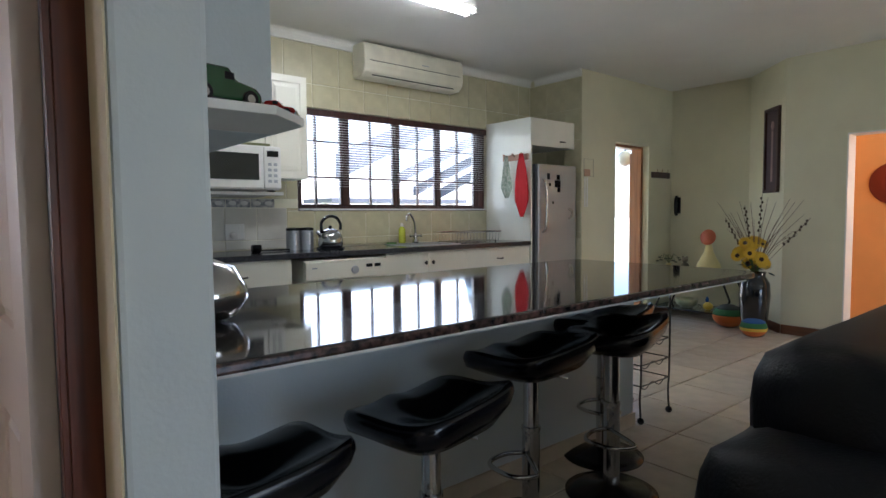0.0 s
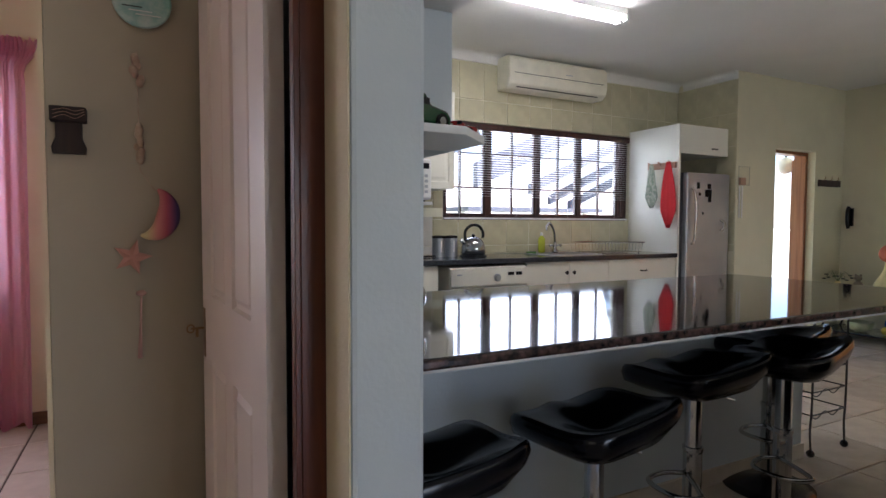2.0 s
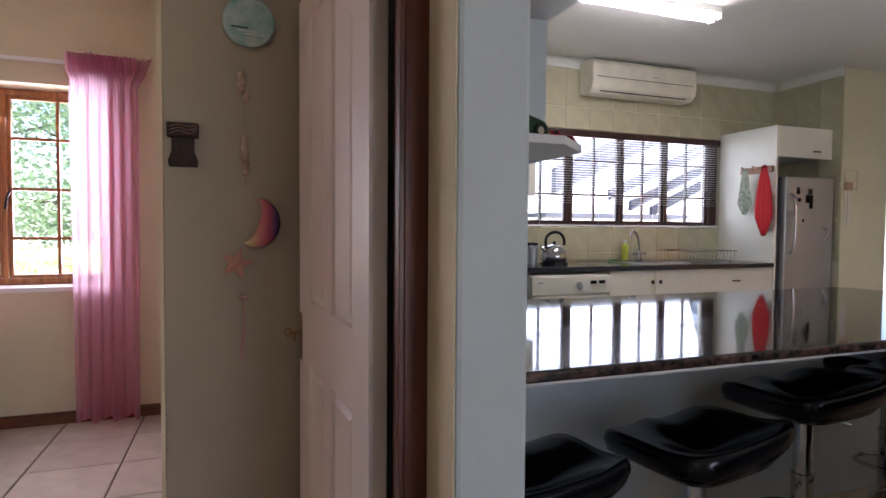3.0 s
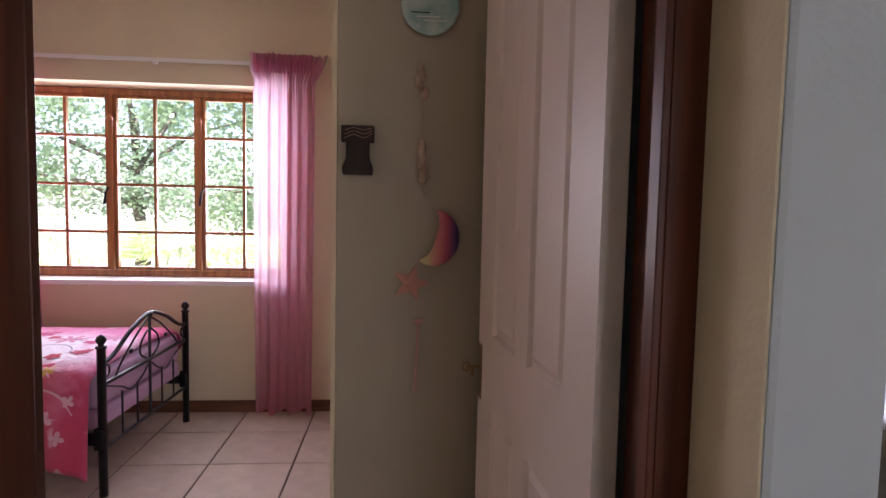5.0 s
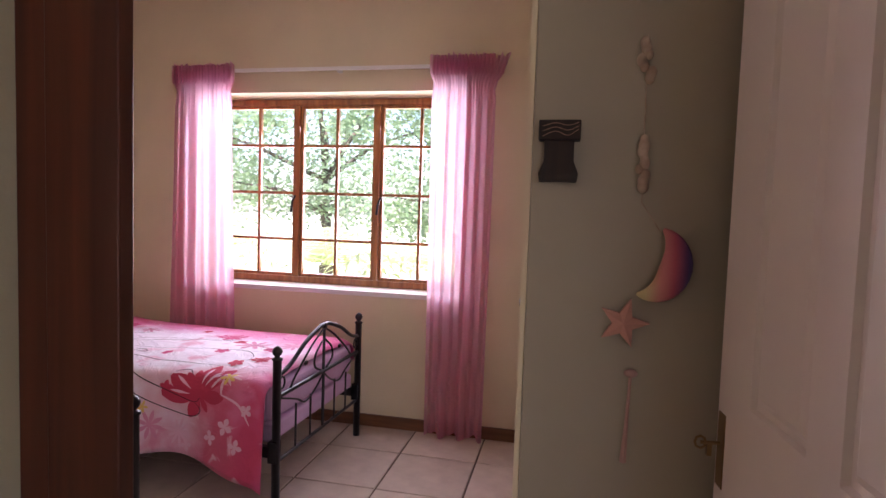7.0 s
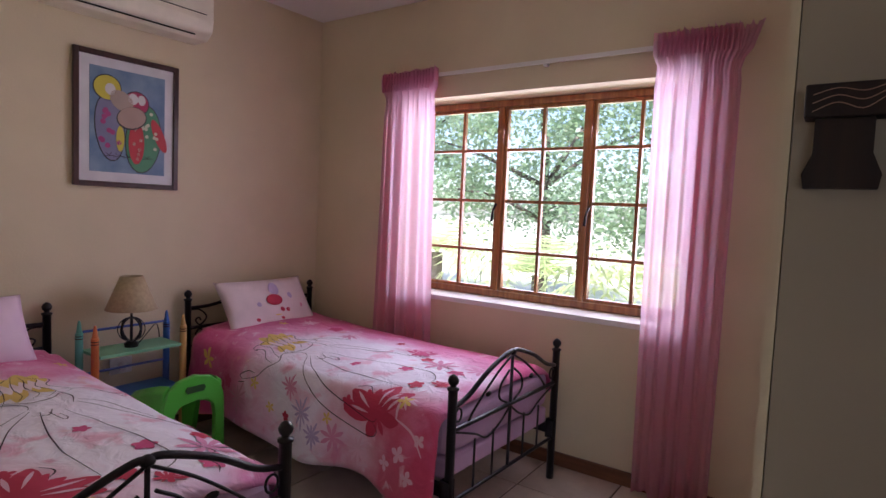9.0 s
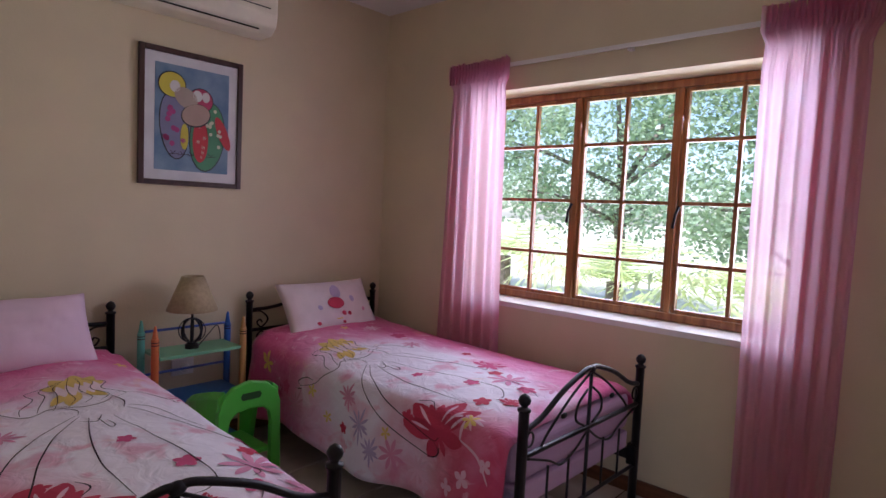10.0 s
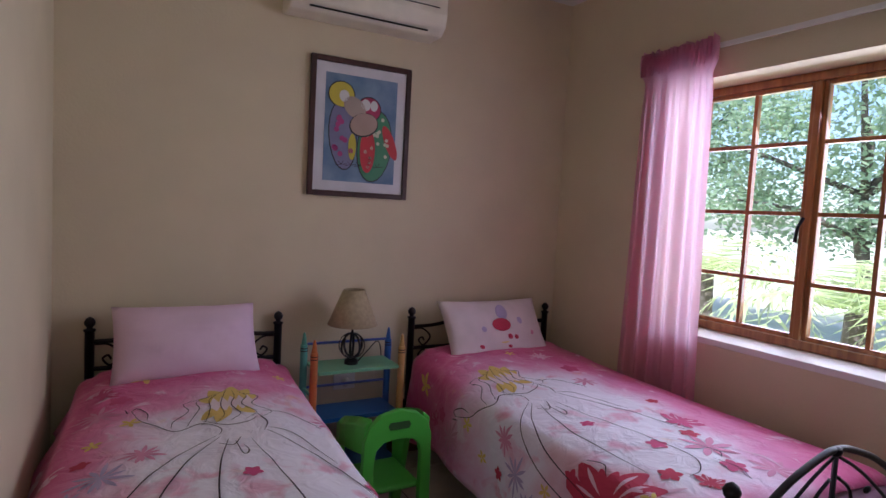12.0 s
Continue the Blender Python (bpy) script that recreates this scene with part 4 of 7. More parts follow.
# bar stools
def bar_stool(x, y, h, rz, group="bar stools at the counter"):
    s = thing("bar_stool", (x, y, 0), "glossy black moulded bar stool on a chrome gas-lift column", "bar stool", group, rz)
    b = bmesh.new()
    nx, ny = 21, 17
    grid = []
    for j in range(ny):
        v = -1 + 2 * j / (ny - 1)
        row = []
        for i in range(nx):
            u = -1 + 2 * i / (nx - 1)
            # superellipse outline
            su, sv = u, v
            k = max(abs(u), abs(v))
            if k > 0:
                f = k / ((abs(u) ** 5 + abs(v) ** 5) ** 0.2)
                su, sv = u * f, v * f
            z = 0.03 * max(0, su) ** 3 + 0.012 * max(0, -su) ** 3 + 0.055 * max(0, -sv) ** 2.2 * (0.75 + 0.35 * su) - 0.02 * max(0, sv) ** 3
            z -= 0.045 * math.exp(-((su * 1.7) ** 2 + ((sv + 0.1) * 1.9) ** 2) * 1.4)
            z += 0.012 * math.exp(-(su * 5) ** 2) * max(0, sv)
            row.append(b.verts.new((su * 0.215, sv * 0.19, h + z - 0.02)))
        grid.append(row)
    for j in range(ny - 1):
        for i in range(nx - 1):
            b.faces.new((grid[j][i], grid[j][i + 1], grid[j + 1][i + 1], grid[j + 1][i]))
    # underside
    edge = [grid[0][i] for i in range(nx)] + [grid[j][nx - 1] for j in range(1, ny)] + [grid[ny - 1][i] for i in range(nx - 2, -1, -1)] + [grid[j][0] for j in range(ny - 2, 0, -1)]
    prev = edge
    for sc, dz in ((1.03, -0.012), (1.045, -0.03), (1.0, -0.062), (0.8, -0.085), (0.4, -0.1)):
        ring = [b.verts.new((e.co.x * sc, e.co.y * sc, (e.co.z if sc > 0.9 else h - 0.01 + (e.co.z - h) * 0.3) + dz)) for e in edge]
        for i in range(len(edge)):
            b.faces.new((prev[i], ring[i], ring[(i + 1) % len(edge)], prev[(i + 1) % len(edge)]))
        prev = ring
    b.faces.new(prev)
    bmesh.ops.recalc_face_normals(b, faces=b.faces)
    part("seat", b, M_BLACKPLAST, s, "glossy black moulded seat", smooth=True)
    part("column", lathe(bmesh.new(), [(0.034, 0.03), (0.034, h * 0.52), (0.037, h * 0.53), (0.037, h * 0.55), (0.030, h * 0.55), (0.030, h - 0.115)], n=20), M_CHROME, s, smooth=False)
    part("base", lathe(bmesh.new(), [(0.195, 0), (0.195, 0.008), (0.15, 0.02), (0.06, 0.035), (0.031, 0.05)], n=36), mat("base_black", (0.02, 0.018, 0.02), 0.2, 0.6), s, "round dark metal base", smooth=True)
    part("footrest", tube(bmesh.new(), spline([(-0.03, 0.0, 0.29), (-0.11, -0.11, 0.29), (-0.16, -0.15, 0.29), (-0.22, -0.09, 0.29), (-0.2, 0.03, 0.29), (-0.1, 0.05, 0.29), (-0.03, 0.01, 0.29)], 6), 0.009, 8), M_CHROME, s, smooth=True)
    part("lever", tube(bmesh.new(), [(0.02, -0.01, h - 0.125), (0.1, -0.06, h - 0.135), (0.13, -0.075, h - 0.145)], 0.005, 6), M_CHROME, s)
    return s


bar_stool(0.90, 3.99, 0.63, 4)
bar_stool(1.47, 4.00, 0.65, 8)
bar_stool(2.05, 4.11, 0.71, 2)
bar_stool(2.50, 4.05, 0.735, 14)
bar_stool(2.80, 4.30, 0.72, 10)

# wine trolley
wr = thing("wire_trolley", (3.31, 4.40, 0), "slim black wire bottle trolley on castors beside the counter", "trolley")
M_WIRE = mat("dark_wire", (0.06, 0.055, 0.05), 0.35, 0.8)
for x in (0.0, 0.31):
    for y in (0.0, 0.26):
        part("leg", tube(bmesh.new(), spline([(x, y, 0.04), (x - 0.01, y, 0.15), (x, y, 0.28), (x, y, 0.72)], 5), 0.006, 6), M_WIRE, wr)
        part("castor", ball(bmesh.new(), (x, y, 0.0202), 0.02), M_BLACKPLAST, wr, smooth=True)
for y in (0.0, 0.26):
    part("top_hoop", tube(bmesh.new(), spline([(0, y, 0.70), (0.01, y, 0.76), (0.07, y, 0.79), (0.24, y, 0.79), (0.30, y, 0.76), (0.31, y, 0.70)], 5), 0.007, 6), M_CHROME, wr)
for z in (0.22, 0.34, 0.46, 0.58):
    part("shelf_rail", tube(bmesh.new(), [(0, 0, z), (0.31, 0, z), (0.31, 0.26, z), (0, 0.26, z)], 0.004, 5, closed=True), M_WIRE, wr)
    for y in (0.02, 0.24):
        part("bottle_rest", tube(bmesh.new(), [(0.31 * k / 20, y, z - 0.018 + 0.016 * math.cos(k / 20 * 12.566)) for k in range(21)], 0.003, 5), M_WIRE, wr)

# ---- far end of the room ----
M_VASE = mat("black_glaze", (0.01, 0.011, 0.012), 0.12, coat=0.5)
vs = thing("floor_vase", (6.30, 4.98, 0), "tall black glazed floor vase filled with sunflowers", "vase")
part("vase", lathe(bmesh.new(), [(0.09, 0), (0.1, 0.02), (0.125, 0.2), (0.14, 0.4), (0.13, 0.52), (0.09, 0.59), (0.10, 0.63)], n=28), M_VASE, vs, smooth=True)
M_PETAL = mat("petal", (0.75, 0.5, 0.03), 0.7, noise_scale=12, second=(0.6, 0.36, 0.02))
M_SEED = mat("seed_head", (0.05, 0.03, 0.015), 0.9)
M_STEM = mat("stem", (0.08, 0.13, 0.03), 0.7)
M_TWIG = mat("dry_twig", (0.13, 0.08, 0.06), 0.9)
rr = random.Random(11)
bq = thing("sunflower_bunch", (6.30, 4.98, 0.6), "bunch of yellow silk sunflowers with dry twigs", "flowers")
for k in range(24):
    a, rad = rr.uniform(0, 6.283), rr.uniform(0.03, 0.19)
    c = Vector((rad * math.cos(a) - 0.04, rad * math.sin(a), rr.uniform(0.1, 0.33)))
    n = (Vector((c.x - 0.06, c.y - 0.03, c.z * 0.35)) + Vector((-0.18, -0.09, 0.02))).normalized()
    q = n.to_track_quat("Z", "Y").to_matrix().to_4x4()
    m = Matrix.Translation(c) @ q
    b = bmesh.new()
    for p in range(18):
        for ring, (ri, ro) in enumerate(((0.02, 0.066), (0.018, 0.054))):
            t = 6.283 * (p + 0.5 * ring) / 18
            w = 0.011
            d, e = Vector((math.cos(t), math.sin(t), 0)), Vector((-math.sin(t), math.cos(t), 0))
            v = [b.verts.new(m @ (d * ri + Vector((0, 0, 0.004 * ring)))), b.verts.new(m @ (d * (ri + ro) / 2 + e * w + Vector((0, 0, 0.012)))), b.verts.new(m @ (d * ro + Vector((0, 0, 0.004 + 0.008 * ring)))), b.verts.new(m @ (d * (ri + ro) / 2 - e * w + Vector((0, 0, 0.012))))]
            b.faces.new(v)
    f = part("flower", b, M_PETAL, bq, "yellow sunflower head")
    b = ball(bmesh.new(), (0, 0, 0), 0.022, 1, 1, 0.4)
    bmesh.ops.transform(b, matrix=m, verts=b.verts)
    part("seed_head", b, M_SEED, f, "dark brown flower centre")
    part("stem", tube(bmesh.new(), [(0.0, 0, 0.0), c * 0.6, c - n * 0.01], 0.004, 5), M_STEM, bq)
for k in range(26):
    a = rr.uniform(-1.2, 1.9)
    top = Vector((math.sin(a) * rr.uniform(0.1, 0.4) * 0.6, -math.sin(a) * rr.uniform(0.2, 0.45), rr.uniform(0.35, 0.75)))
    b = tube(bmesh.new(), [(0, 0, 0.02), top * 0.5 + Vector((0, 0, 0.08)), top], [0.003, 0.0025, 0.0015], 5)
    part("twig", b, M_TWIG, bq)
for k, top in enumerate(((0.05, -0.45, 0.55), (-0.1, 0.25, 0.55), (0.0, -0.05, 0.78), (0.02, 0.12, 0.68))):
    for j in range(9):
        t = 0.55 + 0.05 * j
        b = ball(bmesh.new(), Vector(top) * t + Vector((0.01 * (-1) ** j, 0.01 * (-1) ** j, 0.0)), 0.011, 1, 1, 1.4, 6, 4)
        part("seed", b, M_SEED, bq)
    part("twig", tube(bmesh.new(), [(0, 0, 0), Vector(top)], 0.002, 5), M_TWIG, bq)
b = bmesh.new()
for k in range(22):
    a, rad = rr.uniform(0, 6.283), rr.uniform(0.08, 0.17)
    p = Vector((rad * math.cos(a), rad * math.sin(a), rr.uniform(-0.02, 0.12)))
    d = Vector((math.cos(a), math.sin(a), rr.uniform(-0.6, 0.3))).normalized()
    q = d.cross(Vector((0, 0, 1))).normalized()
    v = [b.verts.new(p - d * 0.04), b.verts.new(p + q * 0.025), b.verts.new(p + d * 0.05), b.verts.new(p - q * 0.025)]
    b.faces.new(v)
tagged(part("foliage", b, mat("dark_foliage", (0.03, 0.04, 0.03), 0.7), bq), "dark leaves under the flowers")


def pumpkin(x, y, r, cols, label, squash=0.8):
    p = thing("cloth_pumpkin", (x, y, 0), label, "ornament", "patchwork balls beside the vase")
    n = 24
    for k, (col, z0, z1) in enumerate(cols):
        prof = []
        for j in range(7):
            z = z0 + (z1 - z0) * j / 6
            prof.append((max(0.006, r * math.sqrt(max(0, 1 - (2 * z - 1) ** 2))), z * 2 * r * squash))
        part("patch", lathe(bmesh.new(), prof, n=n), mat("cloth_" + col[0], col[1], 0.85, bump=0.5), p, smooth=True)


OR_, GR_, YE_, BL_ = ("orange", (0.5, 0.13, 0.02)), ("green", (0.03, 0.14, 0.05)), ("yellow", (0.6, 0.42, 0.05)), ("blue", (0.02, 0.09, 0.28))
pumpkin(6.52, 5.32, 0.155, [(OR_, 0, 0.55), (GR_, 0.55, 0.8), (("dark", (0.03, 0.04, 0.04)), 0.8, 1)], "orange and dark green patchwork ball on the floor")
pumpkin(6.22, 4.95, 0.12, [(OR_, 0, 0.35), (YE_, 0.35, 0.5), (GR_, 0.5, 0.75), (BL_, 0.75, 1)], "rainbow coloured patchwork ball on the floor")

# glass side table with ornaments
tb = thing("glass_table", (6.80, 5.80, 0), "low glass side table with dark metal edges", "table")
M_CLEAR = mat("table_glass", (0.75, 0.85, 0.82), 0.03, trans=0.9)
part("top", boxes((-0.18, 0.3, -0.5, 0.46, 0.50, 0.512)), M_CLEAR, tb, "clear glass top")
part("edge", tube(bmesh.new(), [(-0.18, -0.5, 0.506), (-0.18, 0.46, 0.506), (0.3, 0.46, 0.506), (0.3, -0.5, 0.506)], 0.008, 6, closed=True), M_IRON, tb)
part("lower_shelf", boxes((-0.18, 0.3, -0.5, 0.46, 0.10, 0.11)), M_CLEAR, tb)
part("lower_edge", tube(bmesh.new(), [(-0.18, -0.5, 0.105), (-0.18, 0.46, 0.105), (0.3, 0.46, 0.105), (0.3, -0.5, 0.105)], 0.008, 6, closed=True), M_IRON, tb)
for y in (-0.42, 0.38):
    for x in (-0.12, 0.24):
        part("leg", tube(bmesh.new(), [(x, y + 0.1, 0), (x, y, 0.25), (x, y + 0.1, 0.5)], 0.012, 6), M_IRON, tb)
gs = thing("goose_ornament", (6.84, 5.69, 0.512), "cream pottery goose figure with an orange bonnet on a glass table", "ornament")
b = lathe(bmesh.new(), [(0.11, 0), (0.135, 0.04), (0.125, 0.11), (0.085, 0.18), (0.05, 0.25), (0.032, 0.34), (0.034, 0.38)], n=20)
part("figure", b, mat("cream_glaze", (0.72, 0.62, 0.28), 0.4), gs, smooth=True)
b = bmesh.new()
lathe(b, [(0.085, -0.01), (0.09, 0.0), (0.08, 0.012), (0.05, 0.03)], n=20)
bmesh.ops.transform(b, matrix=pose(-0.03, 0, 0.42, 0, -80, 0), verts=b.verts)
part("bonnet", b, mat("orange_glaze", (0.55, 0.13, 0.05), 0.5), gs, "orange bonnet", smooth=True)
part("head", ball(bmesh.new(), (0, 0, 0.41), 0.052), mat("cream_glaze", (0.72, 0.62, 0.28)), gs, smooth=True)
ct = thing("bear_ornament", (6.84, 5.97, 0.512), "small grey-brown pottery figure on the glass table", "ornament")
part("figure", ball(bmesh.new(), (0, 0, 0.06), 0.05, 1, 1, 1.2), mat("grey_clay", (0.18, 0.15, 0.1), 0.7), ct, smooth=True)
part("head", ball(bmesh.new(), (0, 0, 0.145), 0.035), mat("grey_clay", (0.18, 0.15, 0.1)), ct, smooth=True)
for s in (-1, 1):
    part("ear", ball(bmesh.new(), (0, 0.025 * s, 0.178), 0.012), mat("grey_clay", (0.18, 0.15, 0.1)), ct, smooth=True)
pt = thing("potted_plant", (6.84, 6.17, 0.512), "small pale vase with drooping dark leaves on the table", "plant")
part("pot", lathe(bmesh.new(), [(0.03, 0), (0.035, 0.06), (0.025, 0.1)], n=16), mat("cream_glaze", (0.72, 0.62, 0.28)), pt, smooth=True)
for k in range(9):
    a = k * 0.7
    tip = Vector((0.1 * math.cos(a), 0.13 * math.sin(a), 0.12 + 0.02 * (k % 3)))
    part("stem", tube(bmesh.new(), [(0, 0, 0.09), tip * 0.5 + Vector((0, 0, 0.13)), tip], 0.002, 5), M_STEM, pt)
    part("leaf", ball(bmesh.new(), tip, 0.016, 1.3, 1.3, 0.5, 8, 5), mat("dark_foliage", (0.03, 0.04, 0.03)), pt)
o = link("pottery_bowl", lathe(bmesh.new(), [(0.05, 0.0), (0.11, 0.04), (0.13, 0.1), (0.12, 0.105), (0.1, 0.05)], n=24), mat("bowl_glaze", (0.6, 0.58, 0.4), 0.35, second=(0.3, 0.34, 0.2)), smooth=True)
o.matrix_world = pose(6.80, 5.92, 0.1105)
tagged(o, "round cream and green pottery bowl on the lower shelf", "bowl")
br = thing("bird_ornament", (6.78, 5.66, 0.1105), "small yellow ornament with a blue tail on the lower shelf", "ornament")
part("body", ball(bmesh.new(), (0, 0, 0.045), 0.05, 1, 1.1, 0.9), mat("cloth_yellow", (0.6, 0.42, 0.05)), br, smooth=True)
part("tail", ball(bmesh.new(), (0.02, 0.02, 0.11), 0.03, 0.6, 0.6, 1.4), mat("cloth_blue", (0.02, 0.09, 0.28)), br, smooth=True)

# framed picture on the splay, key rack, phone, calendar
pc = thing("tall_picture", (6.76, 5.01, 1.80), "tall dark wood framed picture of pale flowers", "picture")
part("frame", boxes((-0.15, -0.12, -0.03, -0.0005, -0.43, 0.43), (0.12, 0.15, -0.03, -0.0005, -0.43, 0.43), (-0.12, 0.12, -0.03, -0.0005, 0.40, 0.43), (-0.12, 0.12, -0.03, -0.0005, -0.43, -0.40)), M_DARKFRAME, pc)
part("mount", boxes((-0.12, 0.12, -0.012, -0.0006, -0.40, 0.40)), mat("purple_print", (0.06, 0.035, 0.045), 0.5), pc)
part("stem", boxes((-0.02, 0.02, -0.014, -0.0122, -0.32, 0.2)), mat("pale_print", (0.3, 0.2, 0.2), 0.5), pc)
part("blossom", ball(bmesh.new(), (0, -0.012, 0.25), 0.035, 1, 0.15, 1.3), mat("pale_print", (0.3, 0.2, 0.2)), pc)
pc.matrix_world = pose(6.765, 5.015, 1.835, 0, 0, 225)
kr = thing("key_rack", (6.88, FY, 1.665), "dark wooden key rack with hooks on the cream wall", "key rack")
part("board", boxes((-0.2, 0.2, -0.018, -0.0005, -0.035, 0.035)), M_DARKFRAME, kr)
for x in (-0.12, 0.0, 0.12):
    part("hook", tube(bmesh.new(), [(x, -0.018, 0.03), (x, -0.035, 0.045), (x, -0.035, 0.07)], 0.004, 5), M_BRASS, kr)
ph = thing("wall_phone", (FX, 6.22, 1.30), "dark intercom handset hanging on the wall", "phone", rz=90)
part("base", boxes((-0.03, 0.03, -0.0, 0.03, -0.1, 0.1)), M_BLACKPLAST, ph, bevel=0.005)
part("handset", tube(bmesh.new(), spline([(0.0, 0.05, 0.11), (0.0, 0.075, 0.06), (0, 0.075, -0.06), (0, 0.05, -0.12)], 5), 0.018, 8), M_BLACKPLAST, ph, smooth=True)
cl = thing("key_hanger", (5.42, FY, 1.70), "thin wire letter holder hanging on the wall end", "letter holder")
part("frame", tube(bmesh.new(), [(-0.06, -0.01, 0.08), (0.1, -0.01, 0.08), (0.1, -0.01, -0.1), (-0.06, -0.01, -0.1)], 0.003, 5, closed=True), M_CHROME, cl)
part("pouch", boxes((-0.06, 0.02, -0.03, -0.004, -0.1, -0.03)), mat("pale_wood", (0.5, 0.3, 0.2)), cl)
for x in (-0.04, 0.0):
    part("strap", boxes((x - 0.008, x + 0.008, -0.01, -0.004, -0.42, -0.11)), M_WHITE, cl)
o = link("wall_disc", lathe(bmesh.new(), [(0.21, 0), (0.21, 0.01), (0.1, 0.03)], n=40), mat("maroon", (0.16, 0.015, 0.01), 0.5))
o.matrix_world = pose(7.599, 4.19, 1.49, 0, -90, 0)
tagged(o, "round maroon wall disc on the orange wall", "wall ornament")


# sofa
def puff(name, parent, x0, x1, y0, y1, z0, z1, r, label=""):
    """A soft padded block."""
    b = bmesh.new()
    box(b, x0, x1, y0, y1, z0, z1)
    bmesh.ops.bevel(b, geom=b.edges[:], offset=r, segments=4, profile=0.6, affect="EDGES")
    bmesh.ops.subdivide_edges(b, edges=[e for e in b.edges if e.calc_length() > 0.12], cuts=4, use_grid_fill=True)
    for v in b.verts:
        n = noise.noise(v.co * 6) * 0.012 + noise.noise(v.co * 2.3) * 0.02
        v.co += Vector((v.co.x - (x0 + x1) / 2, v.co.y - (y0 + y1) / 2, v.co.z - (z0 + z1) / 2)).normalized() * n
    return part(name, b, M_LEATHER, parent, label, smooth=True)


so = thing("sofa", (1.80, 2.3, 0), "plump black leather sofa seen from behind", "sofa")
puff("backrest", so, 0.10, 1.9, 0.6, 1.0, 0.12, 0.88, 0.18)
puff("arm", so, -0.14, 0.34, -0.1, 1.03, 0.06, 0.68, 0.19)
puff("arm", so, 1.75, 2.1, -0.1, 0.92, 0.06, 0.64, 0.12)
puff("seat", so, 0.3, 1.8, -0.1, 0.7, 0.1, 0.46, 0.1)
for x in (0.1, 1.95):
    for y in (0.0, 0.85):
        part("foot", boxes((x - 0.03, x + 0.03, y - 0.03, y + 0.03, 0, 0.13)), M_BLACKPLAST, so)

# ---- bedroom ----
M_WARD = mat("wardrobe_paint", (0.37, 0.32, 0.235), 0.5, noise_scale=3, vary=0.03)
ward = thing("wardrobe", (-0.046, 4.90, 0), "built-in wardrobe with a plain painted side and iron door knobs", "wardrobe")
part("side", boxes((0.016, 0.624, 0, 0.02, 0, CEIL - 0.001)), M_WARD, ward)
part("edge_strip", boxes((0.0, 0.014, 0.0, 0.02, 0, CEIL - 0.001)), M_BEDWALL, ward, "painted edge strip")
part("body", boxes((0.03, 0.62, 0.021, 1.895, 0, CEIL - 0.001)), M_BEDWALL, ward)
for k in range(3):
    y0 = 0.022 + k * 0.625
    bm = bmesh.new()
    panelled(bm, y0, y0 + 0.62, 0.08, 2.0, 0.004, 0.008, [(y0 + 0.1, y0 + 0.52, 0.18, 0.9), (y0 + 0.1, y0 + 0.52, 1.0, 1.9)])
    box(bm, 0.014, 0.029, y0, y0 + 0.62, 0.08, 2.0)
    d = part("door", bm, M_DOORWHITE, ward)
    if k == 0:
        for z, r in ((1.145, 0.010), (1.05, 0.016)):
            b = bmesh.new()
            ball(b, (-0.030, y0 + 0.51, z), r, 0.7, 1.3, 1.0)
            ball(b, (-0.030, y0 + 0.51, z), r, 0.7, 0.6, 1.8)
            tube(b, [(0.004, y0 + 0.51, z), (-0.03, y0 + 0.51, z)], 0.005)
            part("knob", b, M_IRON, d, "ornate black iron knob", smooth=True)

# wall hangings on the wardrobe side
SYD = 4.90
bx = thing("wooden_wall_box", (0.035, SYD - 0.002, 1.437), "small dark carved wooden holder on the wardrobe side", "ornament")
bm = bmesh.new()
prof = [(0.045, 0), (0.048, 0.02), (0.036, 0.05), (0.036, 0.1)]
for (a, z0), (c, z1) in zip(prof, prof[1:]):
    v = [bm.verts.new(p) for p in ((-a, -0.03, z0), (a, -0.03, z0), (c, -0.03, z1), (-c, -0.03, z1), (-a, 0, z0), (a, 0, z0), (c, 0, z1), (-c, 0, z1))]
    for f in ((0, 1, 2, 3), (5, 4, 7, 6), (1, 5, 6, 2), (4, 0, 3, 7), (4, 5, 1, 0), (3, 2, 6, 7)):
        bm.faces.new([v[i] for i in f])
M_CARVED = wood("carved_wood", (0.010, 0.005, 0.004), (0.03, 0.014, 0.008), 0.7, coat=0.0)
part("body", bm, M_CARVED, bx)
part("top", boxes((-0.05, 0.05, -0.045, 0, 0.1, 0.148)), M_CARVED, bx, bevel=0.003)
for k in range(3):
    part("carving", tube(bmesh.new(), spline([(-0.04, -0.047, 0.108 + k * 0.012), (-0.01, -0.047, 0.12 + k * 0.01), (0.02, -0.047, 0.11 + k * 0.012), (0.045, -0.047, 0.125 + k * 0.008)], 4), 0.0007, 4), mat("pale_wood", (0.5, 0.3, 0.2)), bx)
M_TEAL = mat("sea_glaze", (0.22, 0.42, 0.40), 0.35, noise_scale=18, second=(0.5, 0.6, 0.55))
pt = thing("wall_plate", (0.252, SYD - 0.001, 1.96), "round painted plate of a pale green sea hung on the side", "plate")
bm = lathe(bmesh.new(), [(0.05, 0), (0.085, 0.012), (0.09, 0.018), (0.08, 0.016), (0.05, 0.008)], n=36)
bmesh.ops.transform(bm, matrix=pose(0, 0, 0, 90), verts=bm.verts)
part("plate", bm, M_TEAL, pt, smooth=True)
M_SAIL = mat("painted_white", (0.7, 0.7, 0.66), 0.5)
for k in range(3):
    part("painted_wave", boxes((-0.06 + 0.02 * k, 0.0 + 0.03 * k, -0.0135, -0.0115, -0.02 - 0.012 * k, -0.017 - 0.012 * k)), M_SAIL if k else M_IRON, pt)
